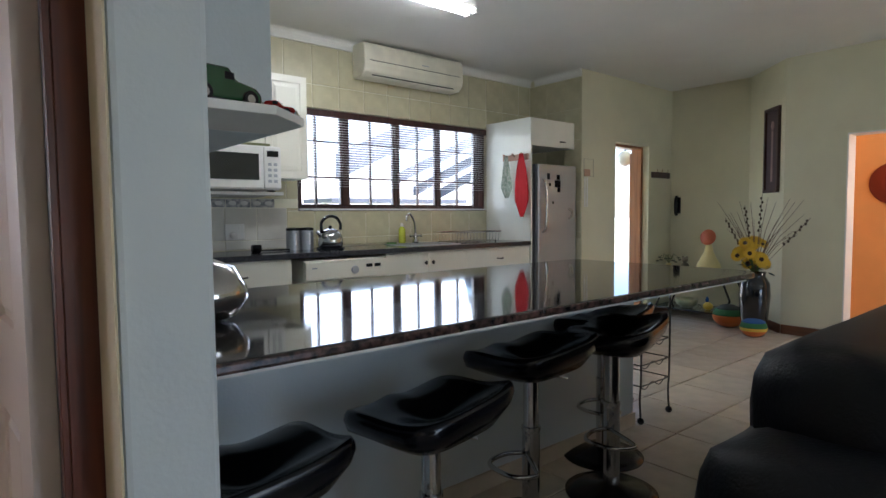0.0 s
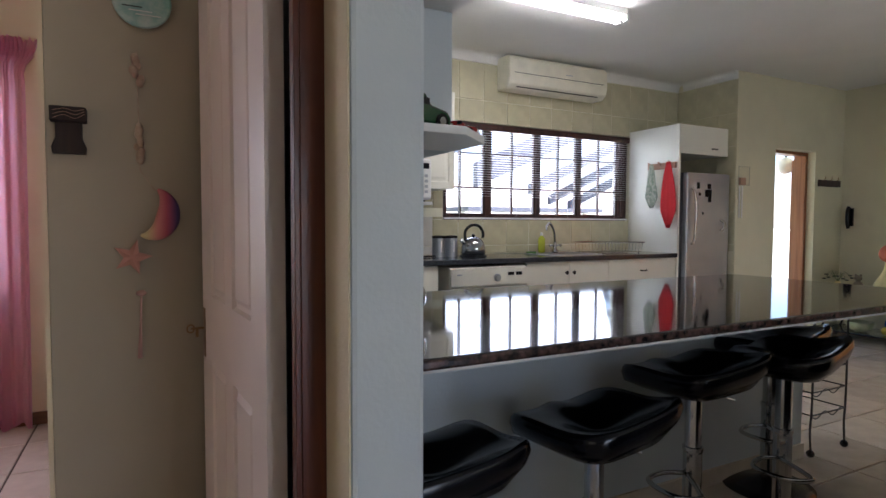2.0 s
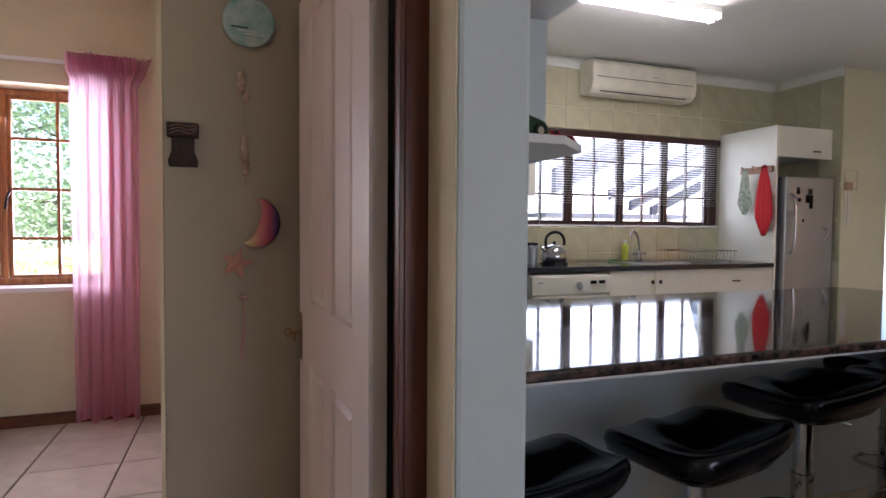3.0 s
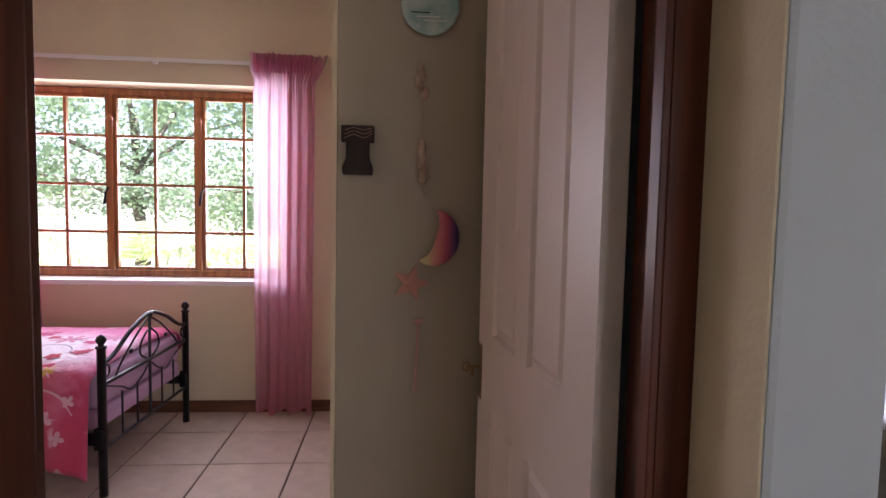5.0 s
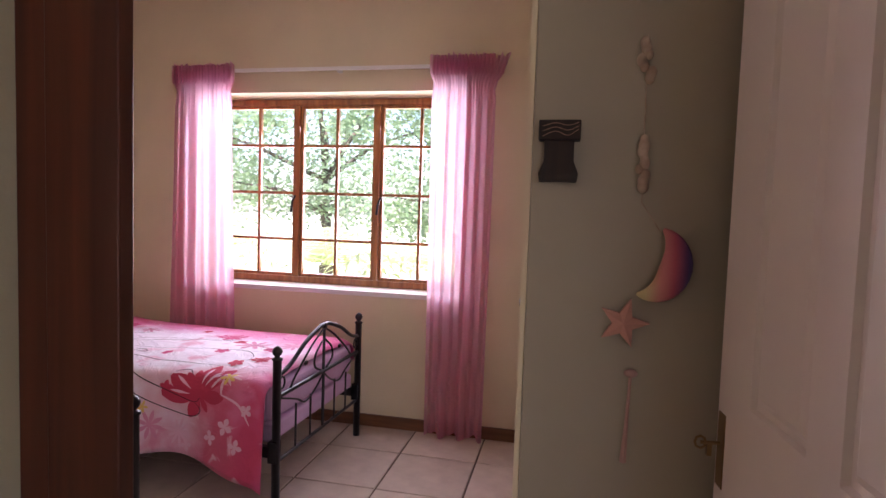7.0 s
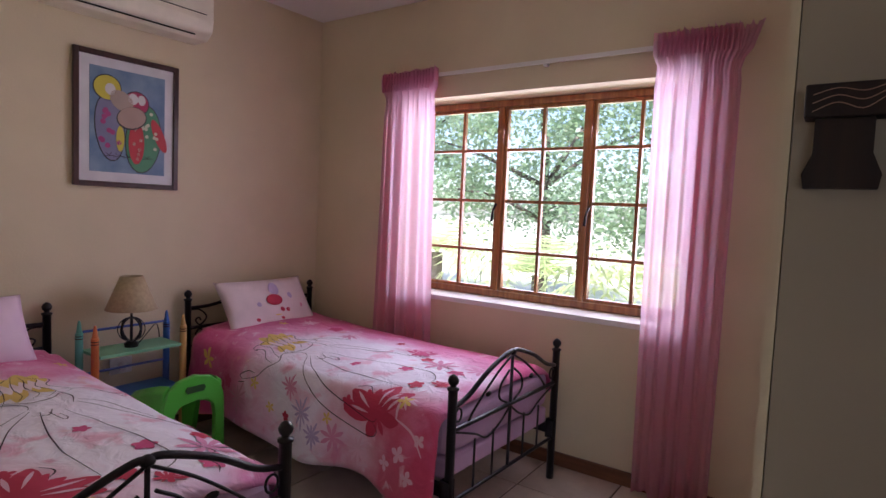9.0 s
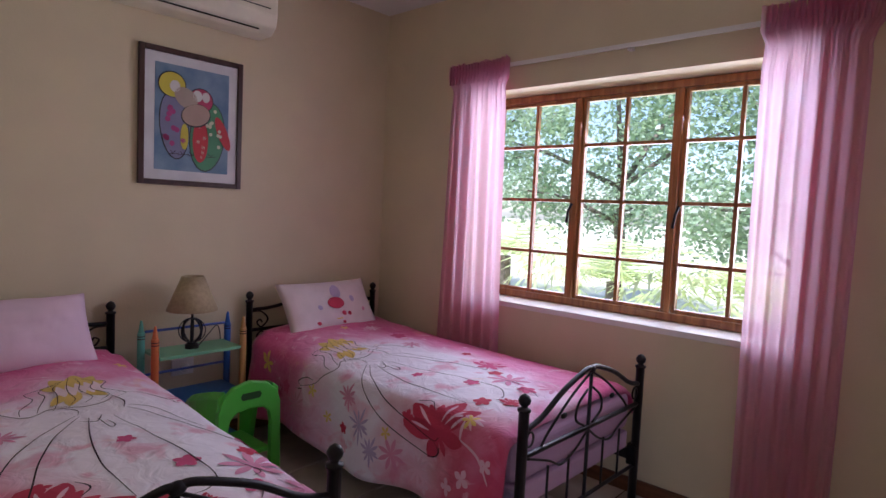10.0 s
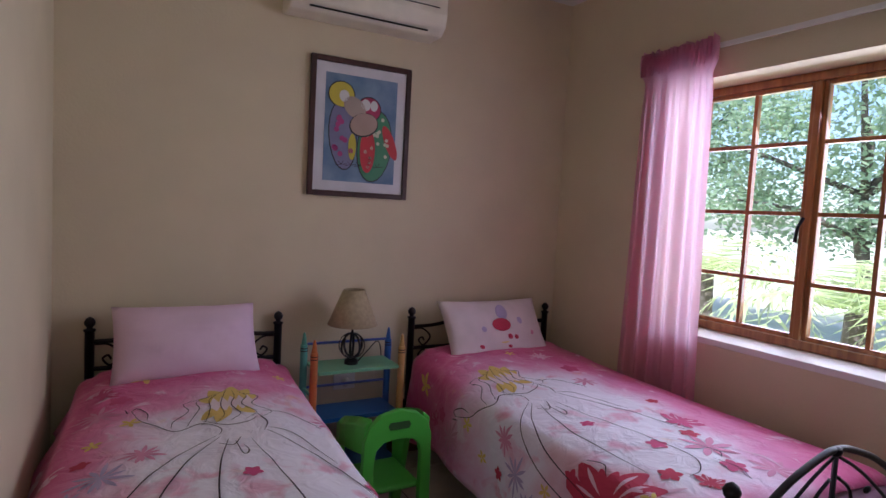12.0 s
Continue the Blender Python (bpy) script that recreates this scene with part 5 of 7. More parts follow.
mb = thing("shell_mobile", (0.232, SYD - 0.002, 1.792), "hanging string of shells with a padded crescent moon", "mobile")
M_SHELL = mat("shell", (0.52, 0.4, 0.3), 0.6, noise_scale=30, second=(0.36, 0.25, 0.18))
part("cord", tube(bmesh.new(), [(0, -0.004, 0.0), (0.002, -0.006, -0.25), (0.004, -0.01, -0.4), (0.05, -0.02, -0.47)], 0.0012, 5), M_SHELL, mb)
rs = random.Random(3)
for z0, n_ in ((-0.02, 7), (-0.25, 9)):
    for k in range(n_):
        b = ball(bmesh.new(), (rs.uniform(-0.012, 0.012), -0.008, z0 - 0.014 * k), 0.010 + 0.004 * rs.random(), 1, 0.6, 1.3, 8, 6)
        part("shell", b, M_SHELL, mb, smooth=True)


def gradient_mat(name, stops, axis="Z", z0=0.0, z1=1.0, rough=0.6):
    """Colour bands of a printed or dyed thing along one of its own axes."""
    m = bpy.data.materials.new(name)
    m.use_nodes = True
    nt = m.node_tree
    b = nt.nodes["Principled BSDF"]
    b.inputs["Roughness"].default_value = rough
    tc = nt.nodes.new("ShaderNodeTexCoord")
    sp = nt.nodes.new("ShaderNodeSeparateXYZ")
    mr = nt.nodes.new("ShaderNodeMapRange")
    mr.inputs[1].default_value, mr.inputs[2].default_value = z0, z1
    ramp = nt.nodes.new("ShaderNodeValToRGB")
    els = ramp.color_ramp.elements
    while len(els) < len(stops):
        els.new(0.5)
    for e, (p, c) in zip(els, stops):
        e.position, e.color = p, (*c, 1)
    nt.links.new(tc.outputs["Object"], sp.inputs[0])
    nt.links.new(sp.outputs[axis], mr.inputs[0])
    nt.links.new(mr.outputs[0], ramp.inputs[0])
    nt.links.new(ramp.outputs[0], b.inputs["Base Color"])
    return m


b = bmesh.new()
R0 = 0.075
rings = []
for k in range(17):
    a = -1.75 + 2.75 * k / 16
    w = 0.036 * math.sin(math.pi * (k + 0.3) / 16.6) + 0.002
    c = Vector((R0 * math.cos(a), 0, R0 * 1.15 * math.sin(a)))
    d = Vector((math.cos(a), 0, math.sin(a)))
    rings.append([b.verts.new(c + d * w * math.cos(t * 0.785) + Vector((0, 1, 0)) * w * 0.6 * math.sin(t * 0.785)) for t in range(8)])
for p, q in zip(rings, rings[1:]):
    for t in range(8):
        b.faces.new((p[t], p[(t + 1) % 8], q[(t + 1) % 8], q[t]))
bmesh.ops.transform(b, matrix=Matrix.Translation((0.015, -0.026, -0.535)), verts=b.verts)
part("moon", b, gradient_mat("moon_dye", [(0.0, (0.6, 0.5, 0.25)), (0.35, (0.6, 0.22, 0.2)), (0.65, (0.45, 0.08, 0.12)), (1.0, (0.08, 0.05, 0.2))], "X", 0.02, 0.115), mb, "padded crescent dyed yellow, red and violet", smooth=True)
M_STARPINK = mat("star_pink", (0.52, 0.26, 0.2), 0.7)
b = bmesh.new()
cpt = Vector((-0.025, -0.014, -0.695))
pts = []
for k in range(10):
    r_ = (0.062 if k % 2 == 0 else 0.026)
    a = 1.3 + k * math.pi / 5
    pts.append(cpt + Vector((r_ * math.cos(a), 0, r_ * math.sin(a))))
f0 = [b.verts.new(p + Vector((0, -0.008, 0))) for p in pts]
f1 = [b.verts.new(p + Vector((0, 0.008, 0))) for p in pts]
ce, cb = b.verts.new(cpt + Vector((0, -0.016, 0))), b.verts.new(cpt + Vector((0, 0.012, 0)))
for i in range(10):
    j = (i + 1) % 10
    b.faces.new((f0[i], f0[j], ce))
    b.faces.new((f1[j], f1[i], cb))
    b.faces.new((f0[j], f0[i], f1[i], f1[j]))
part("star", b, M_STARPINK, mb, "padded pink star")
M_FADED = mat("faded_pink", (0.5, 0.3, 0.26), 0.7)
part("bead", ball(bmesh.new(), (0.0, -0.008, -0.82), 0.013, 1.3, 0.6, 0.8), M_FADED, mb, smooth=True)
part("tassel", tube(bmesh.new(), [(0.0, -0.006, -0.825), (-0.004, -0.006, -0.95), (-0.008, -0.007, -1.045)], [0.004, 0.005, 0.009], 6), M_FADED, mb)

# curtains
CURT = bpy.data.materials.new("pink_curtain")
CURT.use_nodes = True
nt = CURT.node_tree
nt.nodes.clear()
out = nt.nodes.new("ShaderNodeOutputMaterial")
mx, df, tl = nt.nodes.new("ShaderNodeMixShader"), nt.nodes.new("ShaderNodeBsdfDiffuse"), nt.nodes.new("ShaderNodeBsdfTranslucent")
mx2, tp = nt.nodes.new("ShaderNodeMixShader"), nt.nodes.new("ShaderNodeBsdfTransparent")
nz = nt.nodes.new("ShaderNodeTexNoise")
nz.inputs["Scale"].default_value = 900
mxc = nt.nodes.new("ShaderNodeValToRGB")
mxc.color_ramp.elements[0].color, mxc.color_ramp.elements[1].color = (0.52, 0.045, 0.13, 1), (0.68, 0.09, 0.21, 1)
nt.links.new(nz.outputs[0], mxc.inputs[0])
nt.links.new(mxc.outputs[0], df.inputs[0])
tl.inputs[0].default_value = (0.92, 0.70, 0.84, 1)
tp.inputs[0].default_value = (0.97, 0.95, 1, 1)
mx.inputs[0].default_value = 0.66
mx2.inputs[0].default_value = 0.22
nt.links.new(df.outputs[0], mx.inputs[1])
nt.links.new(tl.outputs[0], mx.inputs[2])
nt.links.new(mx.outputs[0], mx2.inputs[1])
nt.links.new(tp.outputs[0], mx2.inputs[2])
nt.links.new(mx2.outputs[0], out.inputs[0])


def curtain(x0, x1, z0, z1, y, folds, seed, label, flare_l=0.0, flare_r=0.0, narrow=0.0):
    r = random.Random(seed)
    cu = thing("curtain", ((x0 + x1) / 2, y, z1), label, "curtain", "pair of curtains at the bedroom window")
    w, h = x1 - x0, z1 - z0
    nx, nz_ = folds * 12, 44
    ph = [r.uniform(-0.7, 0.7) for _ in range(folds + 2)]
    b = bmesh.new()
    rows = []
    for j in range(nz_ + 1):
        v = j / nz_
        row = []
        for i in range(nx + 1):
            u = i / nx
            k = u * folds
            head = max(0.0, 1 - v * 11)
            gather = 1 + (0.06 if v < 0.055 else 0) - 0.05 * math.exp(-((v - 0.075) / 0.02) ** 2)
            hw = w / 2 * gather
            xx = (u - 0.5) * 2 * hw
            xx += flare_r * head * max(0, u - 0.7) * 3 - flare_l * head * max(0, 0.3 - u) * 3
            xx -= narrow * (v ** 1.5) * (u - 0.5)
            p_ = ph[int(k) % len(ph)] * v
            d = 0.022 * math.sin(k * 6.283 + p_) * (0.6 + 0.5 * v) + 0.012 * math.sin(k * 2.9 + seed + v * 1.5)
            d += (0.026 if v < 0.05 else 0.010) * math.sin(k * 25 + seed) * (1 if v < 0.07 else max(0, 1 - (v - 0.07) * 9))
            zz = -h * v + ((0.012 * math.sin(k * 13) + 0.006 * math.sin(k * 29)) if j < 2 else 0) + 0.014 * v * math.sin(k * 3.1 + seed)
            row.append(b.verts.new((xx, d, zz)))
        rows.append(row)
    for p, q in zip(rows, rows[1:]):
        for i in range(nx):
            b.faces.new((p[i], p[i + 1], q[i + 1], q[i]))
    part("cloth", b, CURT, cu, smooth=True)
    for i in range(folds * 3):
        b = bmesh.new()
        x = (-0.5 + (i + 0.5) / (folds * 3)) * w * 0.97
        tube(b, [(x, -0.028, -0.005), (x + 0.004, -0.034, -0.05), (x, -0.03, -0.115)], [0.007, 0.011, 0.004], 6)
        part("pleat", b, CURT, cu, smooth=True)
    return cu


curtain(-2.455, -2.035, 0.03, 2.24, 6.72, 6, 1, "sheer pink gathered curtain drawn aside", 0.02, 0.0, -0.08)
curtain(-0.735, -0.36, 0.02, 2.265, 6.72, 6, 5, "sheer pink gathered curtain reaching the floor tiles", 0.0, 0.075, 0.02)
rod = thing("curtain_track", (-1.42, 6.735, 2.215), "thin white curtain track above the window", "curtain track")
part("track", boxes((-0.86, 1.0, 0.015, 0.028, -0.011, 0.011)), M_WHITE, rod)
for x in (-0.8, 0.08, 0.95):
    part("bracket", boxes((x - 0.012, x + 0.012, 0.0285, 0.059, -0.02, 0.012)), M_WHITE, rod)

# beds
HW, TOPZ, BLEN, SPREAD = 0.42, 0.585, 1.9, 0.05


def quilt_at(u, s, seed):
    """Place on the quilt: u along the bed, s across from its middle, measured on the cloth."""
    e = HW - 0.03
    puffy = 0.012 * noise.noise(Vector((u * 3.1, s * 3.5, seed))) + 0.005 * noise.noise(Vector((u * 9, s * 11, seed + 4)))
    crown = 0.035 * (1 - min(1, abs(s) / e) ** 3)
    puffy += 0.045 * math.exp(-max(0, u - 0.12) / 0.35)
    if abs(s) <= e:
        return Vector((u, s, TOPZ + crown + puffy))
    o = abs(s) - e
    sg = 1 if s > 0 else -1
    r = 0.07
    if o < r * 1.57:
        a = o / r
        return Vector((u, sg * (e + r * math.sin(a)), TOPZ - r * (1 - math.cos(a)) + puffy * 0.6))
    fall = o - r * 1.57
    wave = 0.022 * math.sin(u * 11 + seed) * min(1, fall * 5)
    return Vector((u, sg * (e + r + wave + (SPREAD if s < 0 else 0.05) * fall), TOPZ - r - fall))


def quilt_mat(axis):
    """White round the printed dress (its line at y = axis), pink and magenta outwards, deep rose at the foot."""
    m = bpy.data.materials.new("quilt_print")
    m.use_nodes = True
    nt = m.node_tree
    b = nt.nodes["Principled BSDF"]
    b.inputs["Roughness"].default_value = 0.75
    b.inputs["Sheen Weight"].default_value = 0.2
    tc = nt.nodes.new("ShaderNodeTexCoord")

    def noise_of(scale, detail, distort=0.0):
        n = nt.nodes.new("ShaderNodeTexNoise")
        n.inputs["Scale"].default_value, n.inputs["Detail"].default_value, n.inputs["Distortion"].default_value = scale, detail, distort
        nt.links.new(tc.outputs["Object"], n.inputs["Vector"])
        return n.outputs[0]

    def zone(cx, cy, rx, ry, wobble, stops, scale):
        """Colour ramp of the distance from an oval's middle, made uneven."""
        mp = nt.nodes.new("ShaderNodeMapping")
        mp.inputs["Location"].default_value = (-cx / rx, -cy / ry, 0)
        mp.inputs["Scale"].default_value = (1 / rx, 1 / ry, 0)
        ln = nt.nodes.new("ShaderNodeVectorMath")
        ln.operation = "LENGTH"
        add, sc = nt.nodes.new("ShaderNodeMath"), nt.nodes.new("ShaderNodeMath")
        add.operation, sc.operation = "MULTIPLY_ADD", "MULTIPLY"
        add.inputs[1].default_value, sc.inputs[1].default_value = wobble, 0.5
        ramp = nt.nodes.new("ShaderNodeValToRGB")
        els = ramp.color_ramp.elements
        while len(els) < len(stops):
            els.new(0.5)
        for e, (p, c) in zip(els, stops):
            e.position, e.color = p / 2, (*c, 1)
        nt.links.new(tc.outputs["Object"], mp.inputs[0])
        nt.links.new(mp.outputs[0], ln.inputs[0])
        nt.links.new(noise_of(scale, 5), add.inputs[0])
        nt.links.new(ln.outputs["Value"], add.inputs[2])
        nt.links.new(add.outputs[0], sc.inputs[0])
        nt.links.new(sc.outputs[0], ramp.inputs[0])
        return ramp.outputs[0]

    def blend(fac, below, above):
        mx_ = nt.nodes.new("ShaderNodeMix")
        mx_.data_type = "RGBA"
        nt.links.new(fac, mx_.inputs[0])
        nt.links.new(below, mx_.inputs[6])
        if isinstance(above, tuple):
            mx_.inputs[7].default_value = (*above, 1)
        else:
            nt.links.new(above, mx_.inputs[7])
        return mx_.outputs[2]

    col = zone(1.22, axis + 0.06, 0.78, 0.50, 0.8, [(0.98, (0.88, 0.84, 0.92)), (1.18, (0.85, 0.62, 0.77)), (1.38, (0.76, 0.24, 0.46)), (1.62, (0.64, 0.08, 0.25))], 3.4)
    K = (0, 0, 0)
    foot = zone(1.72, axis - 0.36, 0.52, 0.30, 0.9, [(1.0, (0.9, 0.9, 0.9)), (1.45, K)], 4.2)
    col = blend(foot, col, (0.60, 0.045, 0.12))
    # watery blotches: rose, white and yellow
    for sc_, lo, hi, amt, c in ((7.0, 0.58, 0.70, 0.6, (0.72, 0.20, 0.36)), (11.0, 0.62, 0.70, 0.55, (0.88, 0.74, 0.84)), (5.3, 0.68, 0.76, 0.5, (0.86, 0.52, 0.30))):
        r2 = nt.nodes.new("ShaderNodeValToRGB")
        r2.color_ramp.elements[0].position, r2.color_ramp.elements[1].position = lo, hi
        r2.color_ramp.elements[0].color, r2.color_ramp.elements[1].color = (0, 0, 0, 1), (amt, amt, amt, 1)
        nt.links.new(noise_of(sc_, 3, 0.6), r2.inputs[0])
        col = blend(r2.outputs[0], col, c)
    nt.links.new(col, b.inputs["Base Color"])
    bp = nt.nodes.new("ShaderNodeBump")
    bp.inputs["Strength"].default_value = 0.7
    bp.inputs["Distance"].default_value = 0.014
    nt.links.new(noise_of(11, 4, 1.4), bp.inputs["Height"])
    nt.links.new(bp.outputs[0], b.inputs["Normal"])
    return m


M_LILAC = mat("lilac_sheet", (0.62, 0.42, 0.62), 0.8, noise_scale=5, vary=0.05, bump=0.4, bump_scale=30)
M_PILLOW = mat("pink_pillow", (0.78, 0.58, 0.70), 0.8, noise_scale=5, vary=0.03, bump=0.8, bump_scale=9)
P_RED, P_PINK, P_WHITE = mat("print_red", (0.52, 0.04, 0.09), 0.8), mat("print_rose", (0.70, 0.30, 0.45), 0.8), mat("print_white", (0.80, 0.52, 0.63), 0.8)
P_ROSE, P_SKIN = mat("print_deep_rose", (0.60, 0.09, 0.22), 0.8), mat("print_pale", (0.86, 0.72, 0.74), 0.8)
P_YEL, P_LIL, P_LINE = mat("print_yellow", (0.78, 0.58, 0.16), 0.8), mat("print_lilac", (0.5, 0.42, 0.62), 0.8), mat("print_line", (0.03, 0.01, 0.02), 0.8)


def lay(pt, seed, lift):
    e = 0.004
    p = quilt_at(pt[0], pt[1], seed)
    n = (quilt_at(pt[0] + e, pt[1], seed) - p).cross(quilt_at(pt[0], pt[1] + e, seed) - p).normalized()
    return p + n * lift


def printed_line(b, pts, seed, w=0.004, lift=0.0045):
    """A drawn stroke that lies on the cloth, thinner at its ends."""
    path = [(p.x, p.y) for p in spline([(p[0], p[1], 0) for p in pts], 10)]
    prev = None
    for i, p in enumerate(path):
        a, c = path[max(0, i - 1)], path[min(len(path) - 1, i + 1)]
        d = Vector((c[0] - a[0], c[1] - a[1])).normalized()
        ww = w * (0.35 + 0.65 * math.sin(math.pi * min(1, (i + 1) / len(path))))
        q = [b.verts.new(lay((p[0] - d.y * ww / 2 * s, p[1] + d.x * ww / 2 * s), seed, lift)) for s in (-1, 1)]
        if prev:
            b.faces.new((prev[0], q[0], q[1], prev[1]))
        prev = q


def petal(b, c, ang, ln, w, seed, lift=0.0024):
    """A leaf shape from c, laid on the cloth as a strip."""
    prev = None
    for k in range(7):
        t = k / 6
        hw = w * math.sin(math.pi * (0.06 + 0.9 * t)) * (0.55 + 0.6 * t)
        x, y = c[0] + math.cos(ang) * ln * t, c[1] + math.sin(ang) * ln * t
        q = [b.verts.new(lay((x - math.sin(ang) * hw * s, y + math.cos(ang) * hw * s), seed, lift)) for s in (-1, 0, 1)]
        if prev:
            b.faces.new((prev[0], q[0], q[1], prev[1]))
            b.faces.new((prev[1], q[1], q[2], prev[2]))
        prev = q


def print_pattern(parent, seed, axis):
    """The print: a long dress in drawn lines, roses, sprays, swirls and butterflies; q is measured from the dress's line."""
    def flowers(spec, material, n, label, wide=0.25):
        for x, q, r in spec:
            b = bmesh.new()
            a0 = x * 9 + q * 5
            for k in range(n):
                petal(b, (x, axis + q), a0 + 6.283 * k / n, r, r * wide, seed)
            part("flower_print", b, material, parent, label)

    def strokes(name, rows, material, width, lift, label):
        for pts in rows:
            if axis + min(q for u, q in pts) < -(HW + 0.33):
                continue
            b = bmesh.new()
            printed_line(b, [(u, axis + q) for u, q in pts], seed, width, lift)
            part(name, b, material, parent, label)

    flowers([(1.42, -0.24, 0.036), (1.47, 0.30, 0.04), (1.66, -0.02, 0.04), (0.98, -0.42, 0.03), (1.15, 0.46, 0.03)], P_RED, 5, "printed red roses", 0.42)
    flowers([(1.5, 0.1, 0.04), (1.24, 0.02, 0.03), (1.72, 0.2, 0.045), (0.66, 0.42, 0.05), (0.5, -0.34, 0.04)], P_ROSE, 5, "printed rose pink roses", 0.42)
    flowers([(1.58, 0.26, 0.10), (1.78, 0.32, 0.08), (1.34, -0.42, 0.07), (0.86, 0.34, 0.06)], P_PINK, 8, "printed rose pink blossoms", 0.16)
    flowers([(1.66, -0.44, 0.035), (1.74, -0.38, 0.04), (1.80, -0.46, 0.035), (1.52, -0.50, 0.03), (1.84, -0.30, 0.03), (1.0, -0.50, 0.03)], P_WHITE, 4, "printed white blossoms", 0.4)
    flowers([(0.30, -0.26, 0.055), (0.36, 0.26, 0.03), (0.74, -0.30, 0.035), (0.86, -0.40, 0.03), (1.72, -0.16, 0.04), (1.30, -0.34, 0.03)], P_YEL, 5, "printed yellow blossoms")
    for c, m_, r_ in (((1.12, -0.36), P_LIL, 0.09), ((1.22, -0.44), P_LIL, 0.07), ((0.62, -0.40), P_PINK, 0.09), ((1.02, -0.26), P_PINK, 0.07), ((1.70, -0.14), P_WHITE, 0.11), ((1.48, -0.44), P_WHITE, 0.08), ((0.44, 0.40), P_WHITE, 0.07)):
        b = bmesh.new()
        for k in range(11):
            petal(b, (c[0], axis + c[1]), k * 0.6, r_ * (0.7 + 0.3 * (k % 3) / 2), 0.008, seed, 0.0022)
        part("spray_print", b, m_, parent, "printed thin petalled spray")
    for x, q, s_, m_ in ((1.60, -0.26, 1.35, P_RED), (1.38, 0.36, 0.62, P_ROSE), (0.42, -0.40, 0.45, P_ROSE), (1.76, 0.04, 0.4, P_RED)):
        b = bmesh.new()
        for a, ln, w_ in ((0.45, 0.15, 0.24), (0.95, 0.14, 0.24), (1.4, 0.10, 0.2), (2.7, 0.15, 0.24), (2.2, 0.14, 0.24), (1.8, 0.10, 0.2), (-0.5, 0.09, 0.3), (-2.6, 0.09, 0.3), (-1.57, 0.06, 0.2)):
            petal(b, (x, axis + q), a + 0.5, ln * s_, ln * s_ * w_, seed, 0.003)
        bf = part("butterfly_print", b, m_, parent, "printed red butterfly shape")
        for a, ln in ((0.6, 0.10), (1.0, 0.10), (2.55, 0.10), (2.1, 0.10)):
            b = bmesh.new()
            petal(b, (x + math.cos(a + 0.5) * 0.04 * s_, axis + q + math.sin(a + 0.5) * 0.04 * s_), a + 0.5, ln * s_ * 0.75, 0.006 * s_, seed, 0.0042)
            part("wing_streak", b, P_WHITE, bf, "pale streak on a wing")
    strokes("swirl_print", [((1.45, -0.40), (1.52, -0.47), (1.60, -0.50), (1.68, -0.46), (1.70, -0.40), (1.66, -0.37)), ((1.30, -0.42), (1.26, -0.50), (1.32, -0.56), (1.40, -0.54), (1.41, -0.48), (1.36, -0.46)),
                            ((1.56, -0.52), (1.66, -0.58), (1.78, -0.56), (1.84, -0.48)), ((1.48, -0.56), (1.44, -0.62), (1.50, -0.66)), ((0.95, -0.46), (1.0, -0.54), (1.08, -0.56)), ((1.70, -0.24), (1.80, -0.28), (1.86, -0.36)),
                            ((1.16, -0.50), (1.22, -0.56), (1.20, -0.62)), ((1.62, 0.34), (1.7, 0.38), (1.78, 0.36))], P_WHITE, 0.011, 0.0027, "printed white swirls")
    # hair, bodice and arms
    b = bmesh.new()
    for ang, ln, w_ in ((3.0, 0.17, 0.24), (2.6, 0.16, 0.22), (3.5, 0.16, 0.24), (-0.35, 0.16, 0.20), (-0.75, 0.15, 0.20), (2.2, 0.13, 0.24), (4.0, 0.13, 0.24), (0.6, 0.13, 0.20)):
        petal(b, (0.68, axis + 0.02), ang, ln, ln * w_, seed, 0.0024)
    part("hair_print", b, P_YEL, parent, "printed yellow hair shape")
    b = bmesh.new()
    for k in range(5):
        petal(b, (0.61, axis - 0.03 + 0.03 * k), 0.0, 0.13, 0.02, seed, 0.003)
    part("bodice_print", b, P_SKIN, parent, "pale printed shape under the hair")
    waves = []
    for k in range(7):
        q = -0.10 + 0.036 * k
        waves.append(((0.53 + 0.02 * abs(k - 3), q * 0.5 + 0.02), (0.62, q * 1.2 - 0.01), (0.70, q * 1.0 - 0.02), (0.78, q * 1.5 - 0.02), (0.84, q * 1.3 - 0.05)))
    strokes("stroke_print", waves, P_LINE, 0.0034, 0.0036, "fine dark drawn strokes of the print")
